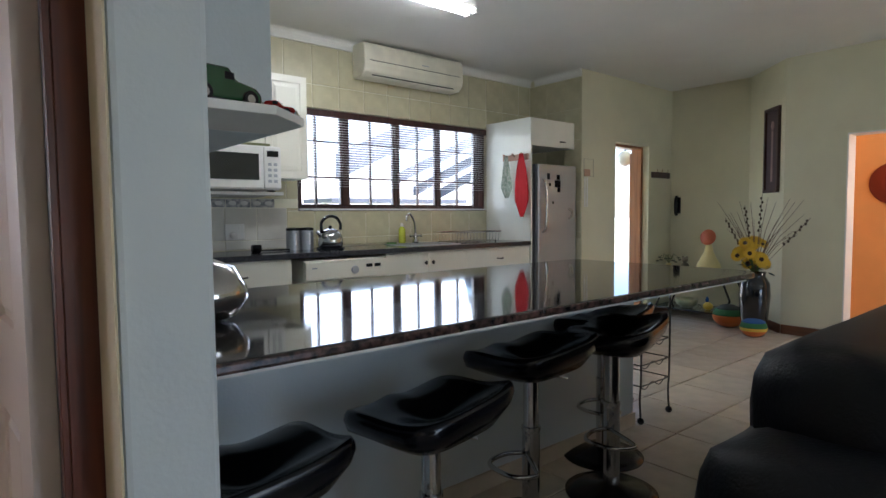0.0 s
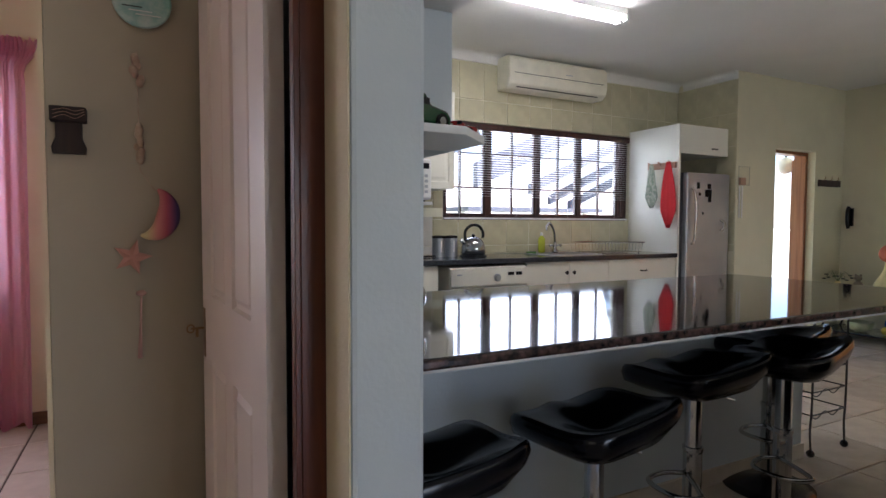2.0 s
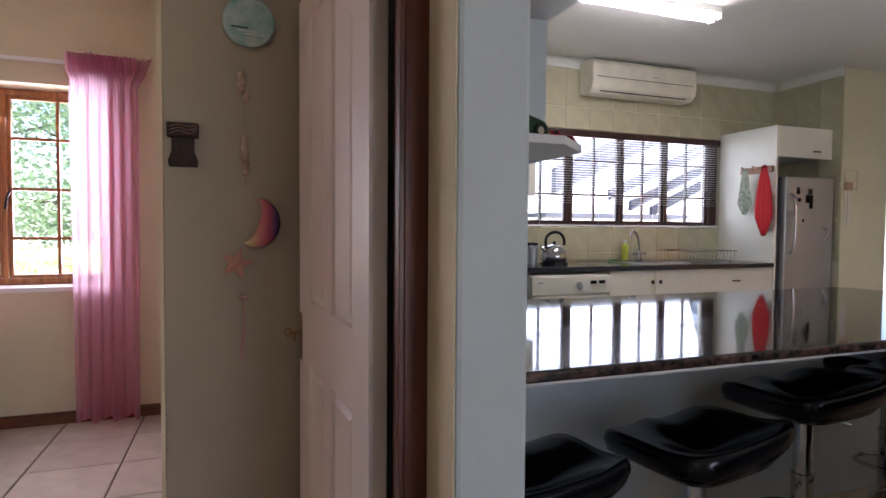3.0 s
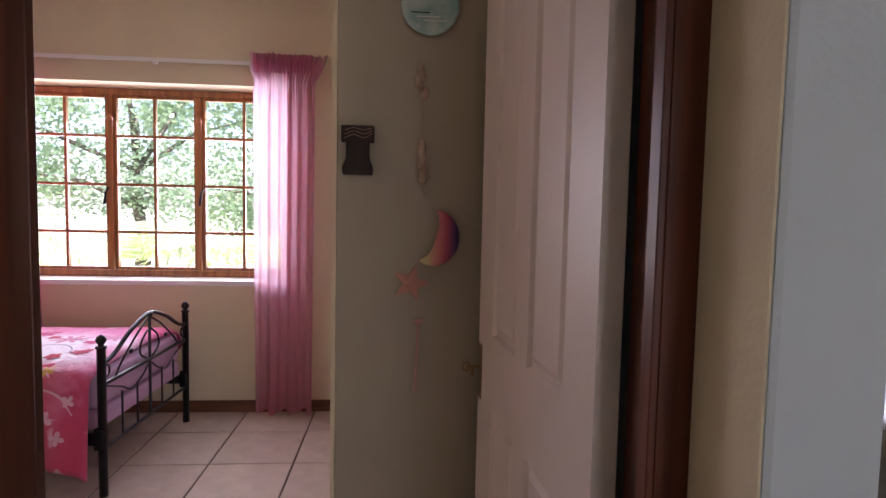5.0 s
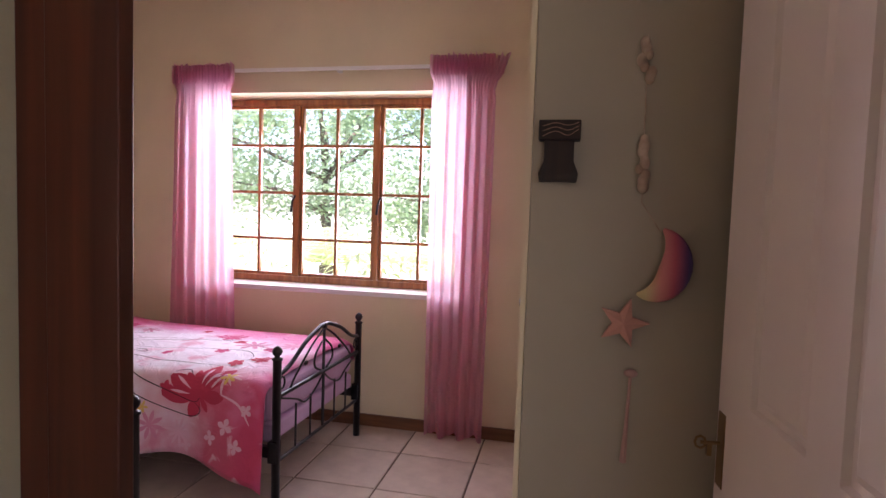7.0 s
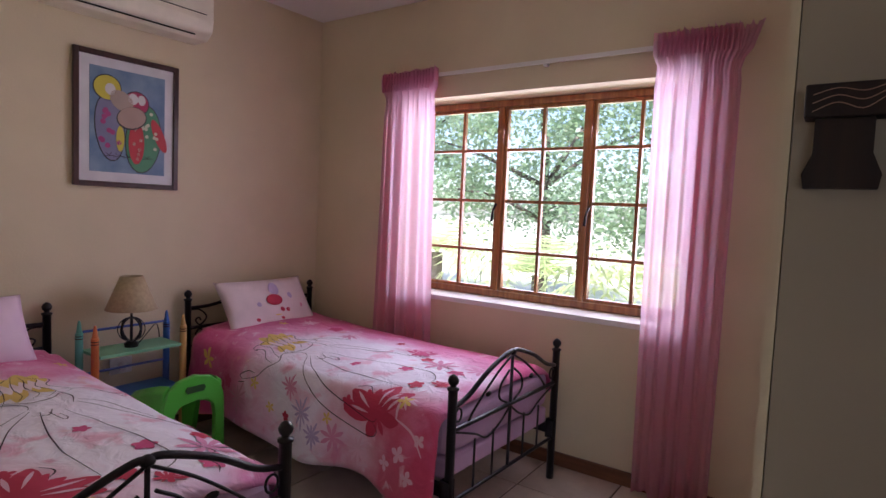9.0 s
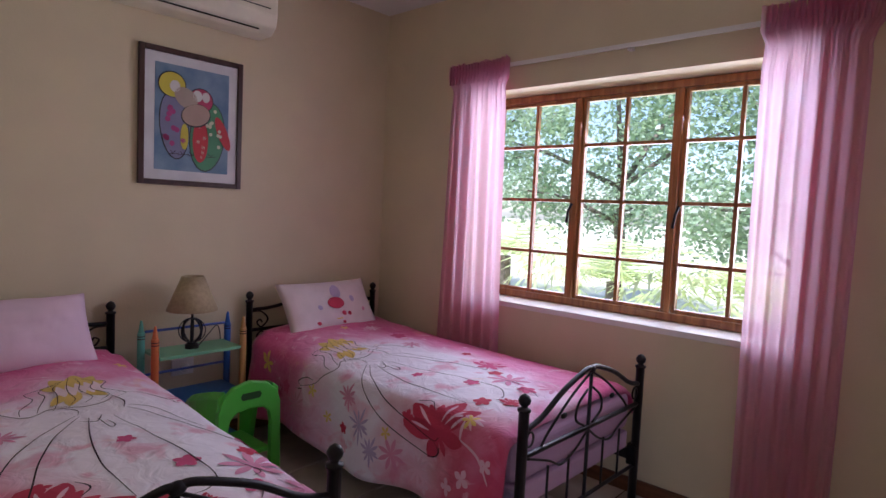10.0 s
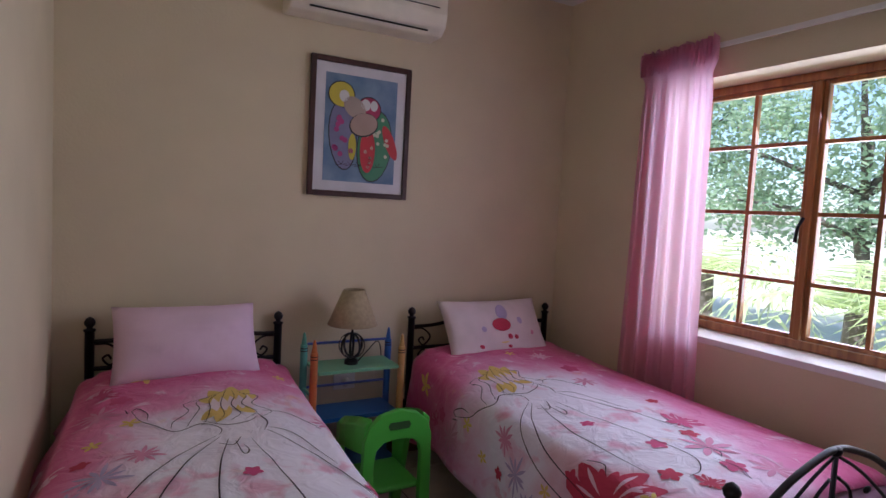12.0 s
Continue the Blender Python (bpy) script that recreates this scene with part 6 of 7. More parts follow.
    strokes("stroke_print", [((0.95, -0.04), (0.90, -0.03), (0.84, -0.06), (0.82, -0.10), (0.87, -0.16), (0.81, -0.22), (0.74, -0.27), (0.64, -0.30)), ((0.64, -0.30), (0.62, -0.28), (0.68, -0.25), (0.74, -0.25)), ((0.66, -0.31), (0.61, -0.32)),
                             ((0.96, -0.05), (1.05, -0.15), (1.20, -0.26), (1.36, -0.32), (1.54, -0.36), (1.60, -0.33), (1.57, -0.29)), ((0.97, -0.04), (1.08, -0.12), (1.25, -0.20), (1.42, -0.25), (1.56, -0.29), (1.60, -0.27)),
                             ((1.0, -0.02), (1.18, -0.06), (1.38, -0.08), (1.62, -0.07)), ((1.01, 0.05), (1.22, 0.09), (1.45, 0.12), (1.62, 0.13), (1.69, 0.08), (1.70, 0.02)),
                             ((0.95, 0.11), (1.12, 0.22), (1.28, 0.28), (1.46, 0.33)), ((0.93, 0.12), (0.99, 0.20), (1.19, 0.28)), ((0.77, 0.12), (0.79, 0.19), (0.86, 0.26), (0.92, 0.30)), ((0.80, 0.10), (0.88, 0.12), (0.95, 0.10)),
                             ((0.80, -0.08), (0.87, -0.01), (0.86, 0.06), (0.82, 0.10)), ((1.02, 0.0), (1.12, 0.01), (1.10, 0.03), (1.05, 0.02)), ((0.99, 0.02), (1.05, -0.01), (1.02, -0.05)), ((1.55, 0.22), (1.62, 0.26), (1.66, 0.22)), ((1.44, -0.16), (1.50, -0.14), (1.54, -0.17)), ((1.66, 0.18), (1.74, 0.2), (1.8, 0.17))],
            P_LINE, 0.0048, 0.0034, "fine dark drawn strokes of the print")


def iron_end(bed, x, h, arch, w0, w1, head=False):
    """Head or foot of an iron bed in the plane x: posts, rails, bars and scrolls, each a part."""
    for y in (w0, w1):
        b = bmesh.new()
        lathe(b, [(0.019, 0), (0.019, h - 0.045), (0.024, h - 0.042), (0.024, h - 0.034), (0.012, h - 0.03), (0.012, h - 0.024), (0.02, h - 0.015), (0.023, h - 0.002), (0.016, h + 0.012), (0.004, h + 0.02)], x, y, 14)
        part("post", b, M_IRON, bed, smooth=True)
    m, half = (w0 + w1) / 2, (w1 - w0) / 2
    top = spline([(x, w0, h - 0.12), (x, w0 + half * 0.25, h - 0.09), (x, w0 + half * 0.55, h - 0.02), (x, m - half * 0.12, h + arch), (x, m, h + arch + 0.004), (x, m + half * 0.12, h + arch), (x, w1 - half * 0.55, h - 0.02), (x, w1 - half * 0.25, h - 0.09), (x, w1, h - 0.12)], 5)
    if head:
        top = spline([(x, w0, h - 0.09), (x, w0 + half * 0.3, h - 0.085), (x, m - half * 0.45, h - 0.06), (x, m - half * 0.12, h + arch), (x, m, h + arch + 0.004), (x, m + half * 0.12, h + arch), (x, m + half * 0.45, h - 0.06), (x, w1 - half * 0.3, h - 0.085), (x, w1, h - 0.09)], 5)
    part("top_rail", tube(bmesh.new(), top, 0.0105, 8), M_IRON, bed, smooth=True)
    part("mid_rail", tube(bmesh.new(), [(x, w0, h - 0.21), (x, w1, h - 0.21)], 0.0105, 8), M_IRON, bed)
    part("low_rail", tube(bmesh.new(), [(x, w0, 0.22), (x, w1, 0.22)], 0.0085, 8), M_IRON, bed)
    part("joint", ball(bmesh.new(), (x, m, h + arch), 0.016, 1, 1.3, 1), M_IRON, bed, smooth=True)
    for sg in (-1, 1):
        if head:
            for z0, z1 in ((h - 0.10, h - 0.205), (h - 0.32, h - 0.215)):
                yc = m + sg * (half - 0.075)
                zm = (z0 + z1) / 2
                part("scroll", tube(bmesh.new(), spline([(x, yc + sg * 0.055, z0), (x, yc, z0 + (zm - z0) * 0.1), (x, yc - sg * 0.045, zm), (x, yc - sg * 0.005, z1 + (zm - z1) * 0.15), (x, yc + sg * 0.025, zm + (z1 - zm) * 0.3), (x, yc + sg * 0.005, zm), (x, yc - sg * 0.008, zm + (z1 - zm) * 0.35)], 6), 0.005, 6), M_IRON, bed, smooth=True)
            continue
        part("curl", tube(bmesh.new(), spline([(x, m, h + arch - 0.01), (x, m + sg * half * 0.3, h - 0.05), (x, m + sg * half * 0.62, h - 0.15), (x, m + sg * half * 0.74, h - 0.2)], 6), 0.0055, 6), M_IRON, bed, smooth=True)
        part("ring", tube(bmesh.new(), [(x, m + sg * (half - 0.045) + 0.022 * math.cos(a * 0.5236), h - 0.155 + 0.027 * math.sin(a * 0.5236)) for a in range(12)], 0.0045, 6, closed=True), M_IRON, bed, smooth=True)
        part("scroll", tube(bmesh.new(), spline([(x, m + sg * 0.02, h - 0.05), (x, m + sg * 0.09, h - 0.1), (x, m + sg * 0.1, h - 0.16), (x, m + sg * 0.03, h - 0.2)], 6), 0.0055, 6), M_IRON, bed, smooth=True)
        part("lower_scroll", tube(bmesh.new(), spline([(x, m + sg * half * 0.95, h - 0.22), (x, m + sg * half * 0.62, h - 0.27), (x, m + sg * half * 0.42, h - 0.31), (x, m + sg * half * 0.2, h - 0.28), (x, m, h - 0.22)], 6), 0.005, 6), M_IRON, bed, smooth=True)
        part("leaf_knot", ball(bmesh.new(), (x, m + sg * half * 0.42, h - 0.12), 0.012, 0.5, 1.9, 1, 8, 5), M_IRON, bed, smooth=True)
        for f_ in (0.3, 0.62):
            part("bar", tube(bmesh.new(), [(x, m + sg * half * f_, 0.22), (x, m + sg * half * f_, h - 0.29)], 0.005, 6), M_IRON, bed)
    part("bar", tube(bmesh.new(), [(x, m, 0.22), (x, m, h + arch)], 0.0075, 6), M_IRON, bed)
    for y in (w0, w1):
        part("rail_bracket", boxes((x - 0.03, x + 0.012, y - 0.026, y + 0.026, 0.22, 0.32)), M_BLACKPLAST, bed, bevel=0.006)


def bed(x, y, rz, seed, label, sides, axis):
    """A single bed with its head on the west wall; x, y: head end, middle line."""
    bd = thing("bed", (x, y, 0), label, "bed", "twin beds", rz)
    iron_end(bd, 0.0, 0.825, 0.01, -HW, HW, True)
    iron_end(bd, BLEN + 0.03, 0.725, 0.03, -HW, HW)
    for s in (-1, 1):
        part("side_rail", boxes((0.02, BLEN + 0.01, s * HW - 0.012, s * HW + 0.012, 0.24, 0.29)), M_IRON, bd)
    part("base", boxes((0.03, BLEN, -HW + 0.015, HW - 0.015, 0.295, 0.38)), M_LILAC, bd, "lilac covered base", bevel=0.015)
    part("mattress", boxes((0.03, BLEN, -HW + 0.01, HW - 0.01, 0.385, TOPZ - 0.02)), M_LILAC, bd, "mattress in a lilac sheet", bevel=0.04, segs=4)
    q = thing("quilt", (x, y, 0), "pink and white quilt printed with red butterflies on a bed", "quilt", "quilts on the beds", rz)
    b = bmesh.new()
    us = [0.12 + (BLEN - 0.13) * i / 60 for i in range(61)]
    rows = []
    for i, u in enumerate(us):
        lo, hi = -(HW + sides[0]), HW + sides[1]
        hang = 0.03 * math.sin(u * 7 + seed) + (0.02 * max(0, (u - 1.45) / 0.3) if u > 1.45 else 0)
        lo -= hang
        row = []
        for k in range(57):
            s = lo + (hi - lo) * k / 56
            p = quilt_at(u, s, seed)
            if u > BLEN - 0.08:
                p.z -= (u - BLEN + 0.08) ** 2 * 6
            row.append(b.verts.new(p))
        rows.append(row)
    for p, r_ in zip(rows, rows[1:]):
        for i in range(56):
            b.faces.new((p[i], r_[i], r_[i + 1], p[i + 1]))
    o = part("cover", b, quilt_mat(axis), q, smooth=True)
    sm = o.modifiers.new("thick", "SOLIDIFY")
    sm.thickness, sm.offset = 0.012, -1
    print_pattern(q, seed, axis)
    return bd


def pillow(x, y, z, w, h, t, lean, material, label, seed):
    b = bmesh.new()
    n_ = 20
    grids = []
    for side in (1, -1):
        g = []
        for j in range(n_ + 1):
            v = -1 + 2 * j / n_
            row = []
            for i in range(n_ + 1):
                u = -1 + 2 * i / n_
                th = (max(0, 1 - abs(u) ** 2.6) * max(0, 1 - abs(v) ** 2.6)) ** 0.6
                th += 0.1 * noise.noise(Vector((u * 1.6, v * 1.6, seed + side))) * th + (0.24 * abs(noise.noise(Vector((u * 3.5 + v, v * 2.2, seed + 5)))) * th if seed == 1 else 0)
                pin = 1 - 0.06 * (1 - abs(u) ** 2)
                row.append(b.verts.new((side * th * t / 2, u * w / 2 * (1 - 0.04 * (1 - v * v)) , v * h / 2 * pin)))
            g.append(row)
        grids.append(g)
        for p, q in zip(g, g[1:]):
            for i in range(n_):
                f = (p[i], p[i + 1], q[i + 1], q[i])
                b.faces.new(f if side > 0 else f[::-1])
    bmesh.ops.remove_doubles(b, verts=b.verts, dist=0.0004)
    o = link("pillow", b, material, smooth=True)
    o.matrix_world = pose(x, y, z, 0, -lean, 0)
    return tagged(o, label, "pillow")


HW, BLEN, SPREAD = 0.40, 1.87, 0.6
bed(-3.17, 4.655, -2.7, 2.0, "black iron single bed with scrolled ends beside the bedroom wall", (0.20, 0.30), 0.08)
HW, BLEN, SPREAD = 0.46, 1.93, 0.05
bed(-3.096, 6.238, -2.1, 7.0, "black iron single bed with scrolled ends under the window", (0.41, 0.12), -0.30)
pillow(-2.965, 4.625, 0.765, 0.58, 0.35, 0.17, 36, M_PILLOW, "plain lilac pink pillow propped on the iron headboard", 1)
pw = pillow(-2.925, 6.215, 0.735, 0.66, 0.37, 0.14, 34, mat("white_pillow", (0.76, 0.66, 0.68), 0.8, bump=0.5, bump_scale=14), "white pillow printed with red and blue shapes on the bed", 2)
for name, dy, dz, r, sy_, sz_, m_ in (("rose", 0.0, 0.0, 0.062, 1, 0.62, P_RED), ("bluebell", 0.02, 0.07, 0.038, 1, 1.3, P_LIL), ("dot", -0.12, -0.02, 0.016, 1, 1, P_LIL), ("dot", 0.13, 0.02, 0.018, 1, 1.2, P_LIL), ("dot", 0.04, -0.07, 0.016, 1, 1, P_RED), ("dot", 0.08, -0.075, 0.014, 1, 1, P_RED), ("dot", -0.15, -0.11, 0.016, 1, 1, P_RED), ("dot", 0.2, -0.05, 0.016, 1, 1, P_PINK), ("dot", 0.03, -0.12, 0.013, 1, 1, P_RED), ("stroke", 0.0, -0.1, 0.012, 2.2, 0.3, P_YEL)):
    u, v = dy / 0.3, dz / 0.17
    th = (max(0, 1 - abs(u) ** 2.6) * max(0, 1 - abs(v) ** 2.6)) ** 0.6
    th *= 1 + 0.1 * noise.noise(Vector((u * 1.6, v * 1.6, 3)))
    b = ball(bmesh.new(), (0.07 * th + 0.001, dy, dz), r, 0.16, sy_, sz_)
    part("print_" + name, b, m_, pw)

# crayon bedside shelf
cs = thing("bedside_shelf", (-3.085, 5.165, 0), "child's bedside shelf with crayon shaped posts", "shelf")
CR = {"orange": (0.55, 0.16, 0.04), "teal": (0.12, 0.42, 0.34), "blue": (0.03, 0.12, 0.42), "cream": (0.62, 0.38, 0.13)}
for x, y, c_ in ((0.19, 0.0, "orange"), (0.02, 0.0, "teal"), (0.02, 0.455, "blue"), (0.19, 0.455, "cream")):
    b = lathe(bmesh.new(), [(0.018, 0), (0.018, 0.685), (0.014, 0.69), (0.006, 0.745), (0.003, 0.75)], x, y, 16)
    p_ = part("post", b, mat("crayon_" + c_, CR[c_], 0.4), cs, c_ + " crayon post", smooth=False)
    for z in (0.655, 0.668):
        part("band", lathe(bmesh.new(), [(0.0186, z), (0.0186, z + 0.005)], x, y, 16), P_LINE, p_, "black ring")
part("upper_board", boxes((0.0, 0.205, 0.019, 0.436, 0.58, 0.595)), mat("green_board", (0.20, 0.48, 0.28), 0.4), cs, "pale green board")
part("lower_board", boxes((0.0, 0.205, 0.019, 0.436, 0.345, 0.365)), mat("blue_board", (0.02, 0.13, 0.36), 0.4), cs, "blue board")
part("bottom_board", boxes((0.0, 0.205, 0.019, 0.436, 0.1, 0.12)), mat("blue_board", (0.02, 0.13, 0.36)), cs, "blue board")
for z in (0.69, 0.47):
    part("back_rail", tube(bmesh.new(), [(0.02, 0.018, z), (0.02, 0.437, z)], 0.007, 8), mat("rail_blue", (0.05, 0.1, 0.4), 0.4), cs, "blue rail")
part("side_rail", tube(bmesh.new(), [(0.038, 0.0, 0.47), (0.172, 0.0, 0.47)], 0.007, 8), mat("crayon_teal", CR["teal"]), cs, "teal rail")

lm = thing("table_lamp", (-2.985, 5.384, 0.595), "beige shaded lamp on a black iron strap ball, switched off", "lamp")
part("foot", lathe(bmesh.new(), [(0.034, 0), (0.034, 0.02), (0.02, 0.03)], n=20), M_IRON, lm)
for k in range(4):
    q = Matrix.Rotation(k * math.pi / 4 + 0.3, 4, "Z") @ Matrix.Rotation(0.25 * (k - 1.5), 4, "Y")
    b = bmesh.new()
    pr = []
    for j in range(25):
        a = 6.283 * j / 24
        pr.append([b.verts.new(Vector((0, 0, 0.093)) + q @ Vector((rr_ * math.cos(a), s * 0.006, rr_ * math.sin(a)))) for s in (-1, 1) for rr_ in (0.062, 0.066)])
    for p, r_ in zip(pr, pr[1:]):
        for i, j in ((0, 1), (1, 3), (3, 2), (2, 0)):
            b.faces.new((p[i], p[j], r_[j], r_[i]))
    part("strap", b, M_IRON, lm)
part("stem", lathe(bmesh.new(), [(0.006, 0.155), (0.006, 0.25)]), M_IRON, lm)
b = bmesh.new()
n_ = 32
ra = [b.verts.new((0.125 * math.cos(6.283 * i / n_), 0.125 * math.sin(6.283 * i / n_), 0.20)) for i in range(n_)]
rb = [b.verts.new((0.054 * math.cos(6.283 * i / n_), 0.054 * math.sin(6.283 * i / n_), 0.375)) for i in range(n_)]
for i in range(n_):
    b.faces.new((ra[i], ra[(i + 1) % n_], rb[(i + 1) % n_], rb[i]))
o = part("shade", b, mat("lamp_shade", (0.42, 0.34, 0.2), 0.8, noise_scale=60, vary=0.1), lm, "beige cloth shade", smooth=True)
sm = o.modifiers.new("thick", "SOLIDIFY")
sm.thickness = 0.002
part("cable", tube(bmesh.new(), spline([(0.01, 0.03, 0.01), (-0.02, 0.1, 0.06), (-0.06, 0.16, 0.09), (-0.1, 0.2, 0.05), (-0.1, 0.21, -0.04)], 6), 0.003, 5), M_IRON, lm)
sk = thing("wall_socket", (wall_x(5.42), 5.42, 0.45), "white wall socket behind the bedside shelf", "socket", rz=90)
part("plate", boxes((-0.06, 0.06, -0.012, 0, -0.045, 0.045)), M_WHITE, sk, bevel=0.003)
part("plug", ball(bmesh.new(), (0, -0.035, 0), 0.025), M_WHITE, sk)
sk.matrix_world = pose(wall_x(5.42), 5.42, 0.45, 0, 0, 90)

# green child's chair
M_GREEN = mat("green_plastic", (0.07, 0.42, 0.04), 0.35, noise_scale=4, vary=0.04)
gc = thing("child_chair", (-2.38, 5.36, 0), "bright green moulded plastic child's chair with a handle slot", "chair")
b = bmesh.new()
W2, T2 = 0.15, 0.03
outer = [(-W2 - 0.01, 0.0), (-W2, 0.50), (-W2 + 0.02, 0.565), (-W2 + 0.07, 0.61), (0, 0.63), (W2 - 0.07, 0.61), (W2 - 0.02, 0.565), (W2, 0.50), (W2 + 0.01, 0.0)]
inner = [(-W2 + 0.045, 0.0), (-W2 + 0.045, 0.40), (-W2 + 0.055, 0.455), (-W2 + 0.085, 0.485), (0, 0.495), (W2 - 0.085, 0.485), (W2 - 0.055, 0.455), (W2 - 0.045, 0.40), (W2 - 0.045, 0.0)]
slot = [(-0.05, 0.56), (-0.042, 0.576), (0.042, 0.576), (0.05, 0.56), (0.042, 0.542), (-0.042, 0.542)]
for sx in (0, T2):
    vo, vi = [b.verts.new((sx, *p)) for p in outer], [b.verts.new((sx, *p)) for p in inner]
    for i in range(8):
        b.faces.new((vo[i], vo[i + 1], vi[i + 1], vi[i]))
    if sx == 0:
        v0, w0_ = vo, vi
for i in range(8):
    b.faces.new((v0[i], v0[i + 1], vo[i + 1], vo[i]))
    b.faces.new((w0_[i], w0_[i + 1], vi[i + 1], vi[i]))
b.faces.new((v0[0], w0_[0], vi[0], vo[0]))
b.faces.new((v0[8], w0_[8], vi[8], vo[8]))
bmesh.ops.recalc_face_normals(b, faces=b.faces)
part("back", b, M_GREEN, gc, bevel=0.006, segs=3)
# the slot isn't cut: a plate in darker green gives its shade
sl = bmesh.new()
lo = [sl.verts.new((T2 + 0.001, *p)) for p in slot]
hi = [sl.verts.new((T2 + 0.003, *p)) for p in slot]
sl.faces.new(lo[::-1])
sl.faces.new(hi)
for i in range(6):
    sl.faces.new((lo[i - 1], hi[i - 1], hi[i], lo[i]))
part("handle_slot", sl, mat("slot_shade", (0.01, 0.06, 0.008), 0.6), gc, "dark green plate that holds the handle slot's shade")
part("seat", boxes((-0.27, -0.001, -0.125, 0.125, 0.235, 0.26)), M_GREEN, gc, bevel=0.01, segs=3)
for y in (-0.12, 0.12):
    part("leg", boxes((-0.265, -0.225, y - 0.016, y + 0.016, 0, 0.234)), M_GREEN, gc, bevel=0.006)
    sg = 1 if y > 0 else -1
    b = bmesh.new()
    rows = []
    for px, oy, zt, zb in ((0.015, 0.005, 0.60, 0.44), (-0.05, 0.02, 0.59, 0.43), (-0.13, 0.03, 0.565, 0.42), (-0.20, 0.03, 0.54, 0.40), (-0.26, 0.02, 0.515, 0.0), (-0.29, 0.01, 0.49, 0.0)):
        yy = y + sg * oy
        rows.append([b.verts.new(q) for q in ((px, yy - 0.012 * sg, zt), (px, yy + 0.022 * sg, zt - 0.03), (px, yy + 0.022 * sg, zb), (px, yy - 0.006 * sg, zb))])
    for p, q in zip(rows, rows[1:]):
        for i in range(4):
            b.faces.new((p[i], p[(i + 1) % 4], q[(i + 1) % 4], q[i]))
    b.faces.new(rows[0])
    b.faces.new(rows[-1][::-1])
    bmesh.ops.recalc_face_normals(b, faces=b.faces)
    part("arm", b, M_GREEN, gc, bevel=0.006, segs=3)

gc.matrix_world = pose(-2.38, 5.36, 0) @ Matrix.Diagonal((1.0, 1.0, 0.91, 1.0))

# picture on the bedroom wall
pc = thing("framed_print", (wall_x(5.45) + 0.002, 5.45, 1.782), "framed child's print of colourful blobs on blue", "picture")
ph_, pw_ = 0.70 / 2, 0.545 / 2
part("frame", boxes((0.0, 0.024, -pw_, -pw_ + 0.027, -ph_, ph_), (0.0, 0.024, pw_ - 0.027, pw_, -ph_, ph_), (0.0, 0.024, -pw_ + 0.027, pw_ - 0.027, ph_ - 0.027, ph_), (0.0, 0.024, -pw_ + 0.027, pw_ - 0.027, -ph_, -ph_ + 0.027)), M_DARKFRAME, pc, "dark wood frame", bevel=0.003)
part("mount", boxes((0.0005, 0.012, -pw_ + 0.028, pw_ - 0.028, -ph_ + 0.028, ph_ - 0.028)), mat("mount_white", (0.66, 0.66, 0.68), 0.6), pc)
part("print", boxes((0.0122, 0.014, -0.195, 0.195, -0.272, 0.272)), mat("print_blue", (0.10, 0.19, 0.32), 0.5, noise_scale=9, second=(0.2, 0.3, 0.42)), pc, "mottled blue ground")


def blob(name, y, z, ry, rz_, col, lift, tilt=0.0, wob=0.0):
    b = bmesh.new()
    n = 22
    x = 0.0145 + lift * 0.0012
    y, z, ry, rz_ = y * 1.3, z * 1.3, ry * 1.3, rz_ * 1.36
    pts = []
    for i in range(n):
        a = 6.283 * i / n
        k = 1 + wob * math.sin(a * 5)
        py, pz = ry * k * math.cos(a), rz_ * k * math.sin(a)
        pts.append((y + py * math.cos(tilt) - pz * math.sin(tilt), z + py * math.sin(tilt) + pz * math.cos(tilt)))
    lo = [b.verts.new((x, *p)) for p in pts]
    hi = [b.verts.new((x + 0.001, *p)) for p in pts]
    b.faces.new(hi)
    for i in range(n):
        b.faces.new((lo[i - 1], lo[i], hi[i], hi[i - 1]))
    part(name, b, mat("ink_" + "_".join(str(round(c * 100)) for c in col), col, 0.5), pc)


BK = (0.02, 0.025, 0.03)
for args in (("body_shape", -0.075, -0.03, 0.058, 0.13, BK, 0, 0.1), ("body_shape", -0.075, -0.03, 0.054, 0.125, (0.2, 0.2, 0.33), 1, 0.1),
             ("body_shape", 0.06, -0.06, 0.075, 0.14, BK, 0, -0.1), ("body_shape", 0.06, -0.06, 0.071, 0.135, (0.06, 0.25, 0.12), 1, -0.1),
             ("round_shape", -0.085, 0.13, 0.055, 0.05, BK, 1), ("round_shape", -0.085, 0.13, 0.051, 0.046, (0.6, 0.52, 0.05), 2),
             ("round_shape", 0.03, 0.085, 0.052, 0.048, BK, 2), ("round_shape", 0.03, 0.085, 0.048, 0.044, (0.4, 0.03, 0.1), 3),
             ("oval_shape", -0.03, 0.085, 0.05, 0.036, (0.42, 0.33, 0.27), 4, -0.6), ("oval_shape", 0.01, 0.02, 0.062, 0.045, BK, 4, 0.3), ("oval_shape", 0.01, 0.022, 0.058, 0.041, (0.42, 0.3, 0.24), 5, 0.3),
             ("oval_shape", 0.03, -0.08, 0.032, 0.085, (0.5, 0.03, 0.04), 3), ("oval_shape", -0.035, -0.07, 0.016, 0.05, (0.6, 0.52, 0.05), 3),
             ("oval_shape", 0.125, -0.04, 0.022, 0.07, (0.5, 0.03, 0.04), 2, 0.4), ("spot", -0.075, 0.125, 0.02, 0.022, (0.7, 0.7, 0.68), 4), ("spot", 0.015, 0.1, 0.02, 0.022, (0.7, 0.7, 0.68), 4), ("spot", 0.05, 0.1, 0.016, 0.02, (0.7, 0.7, 0.68), 4)):
    blob(*args)
rp = random.Random(8)
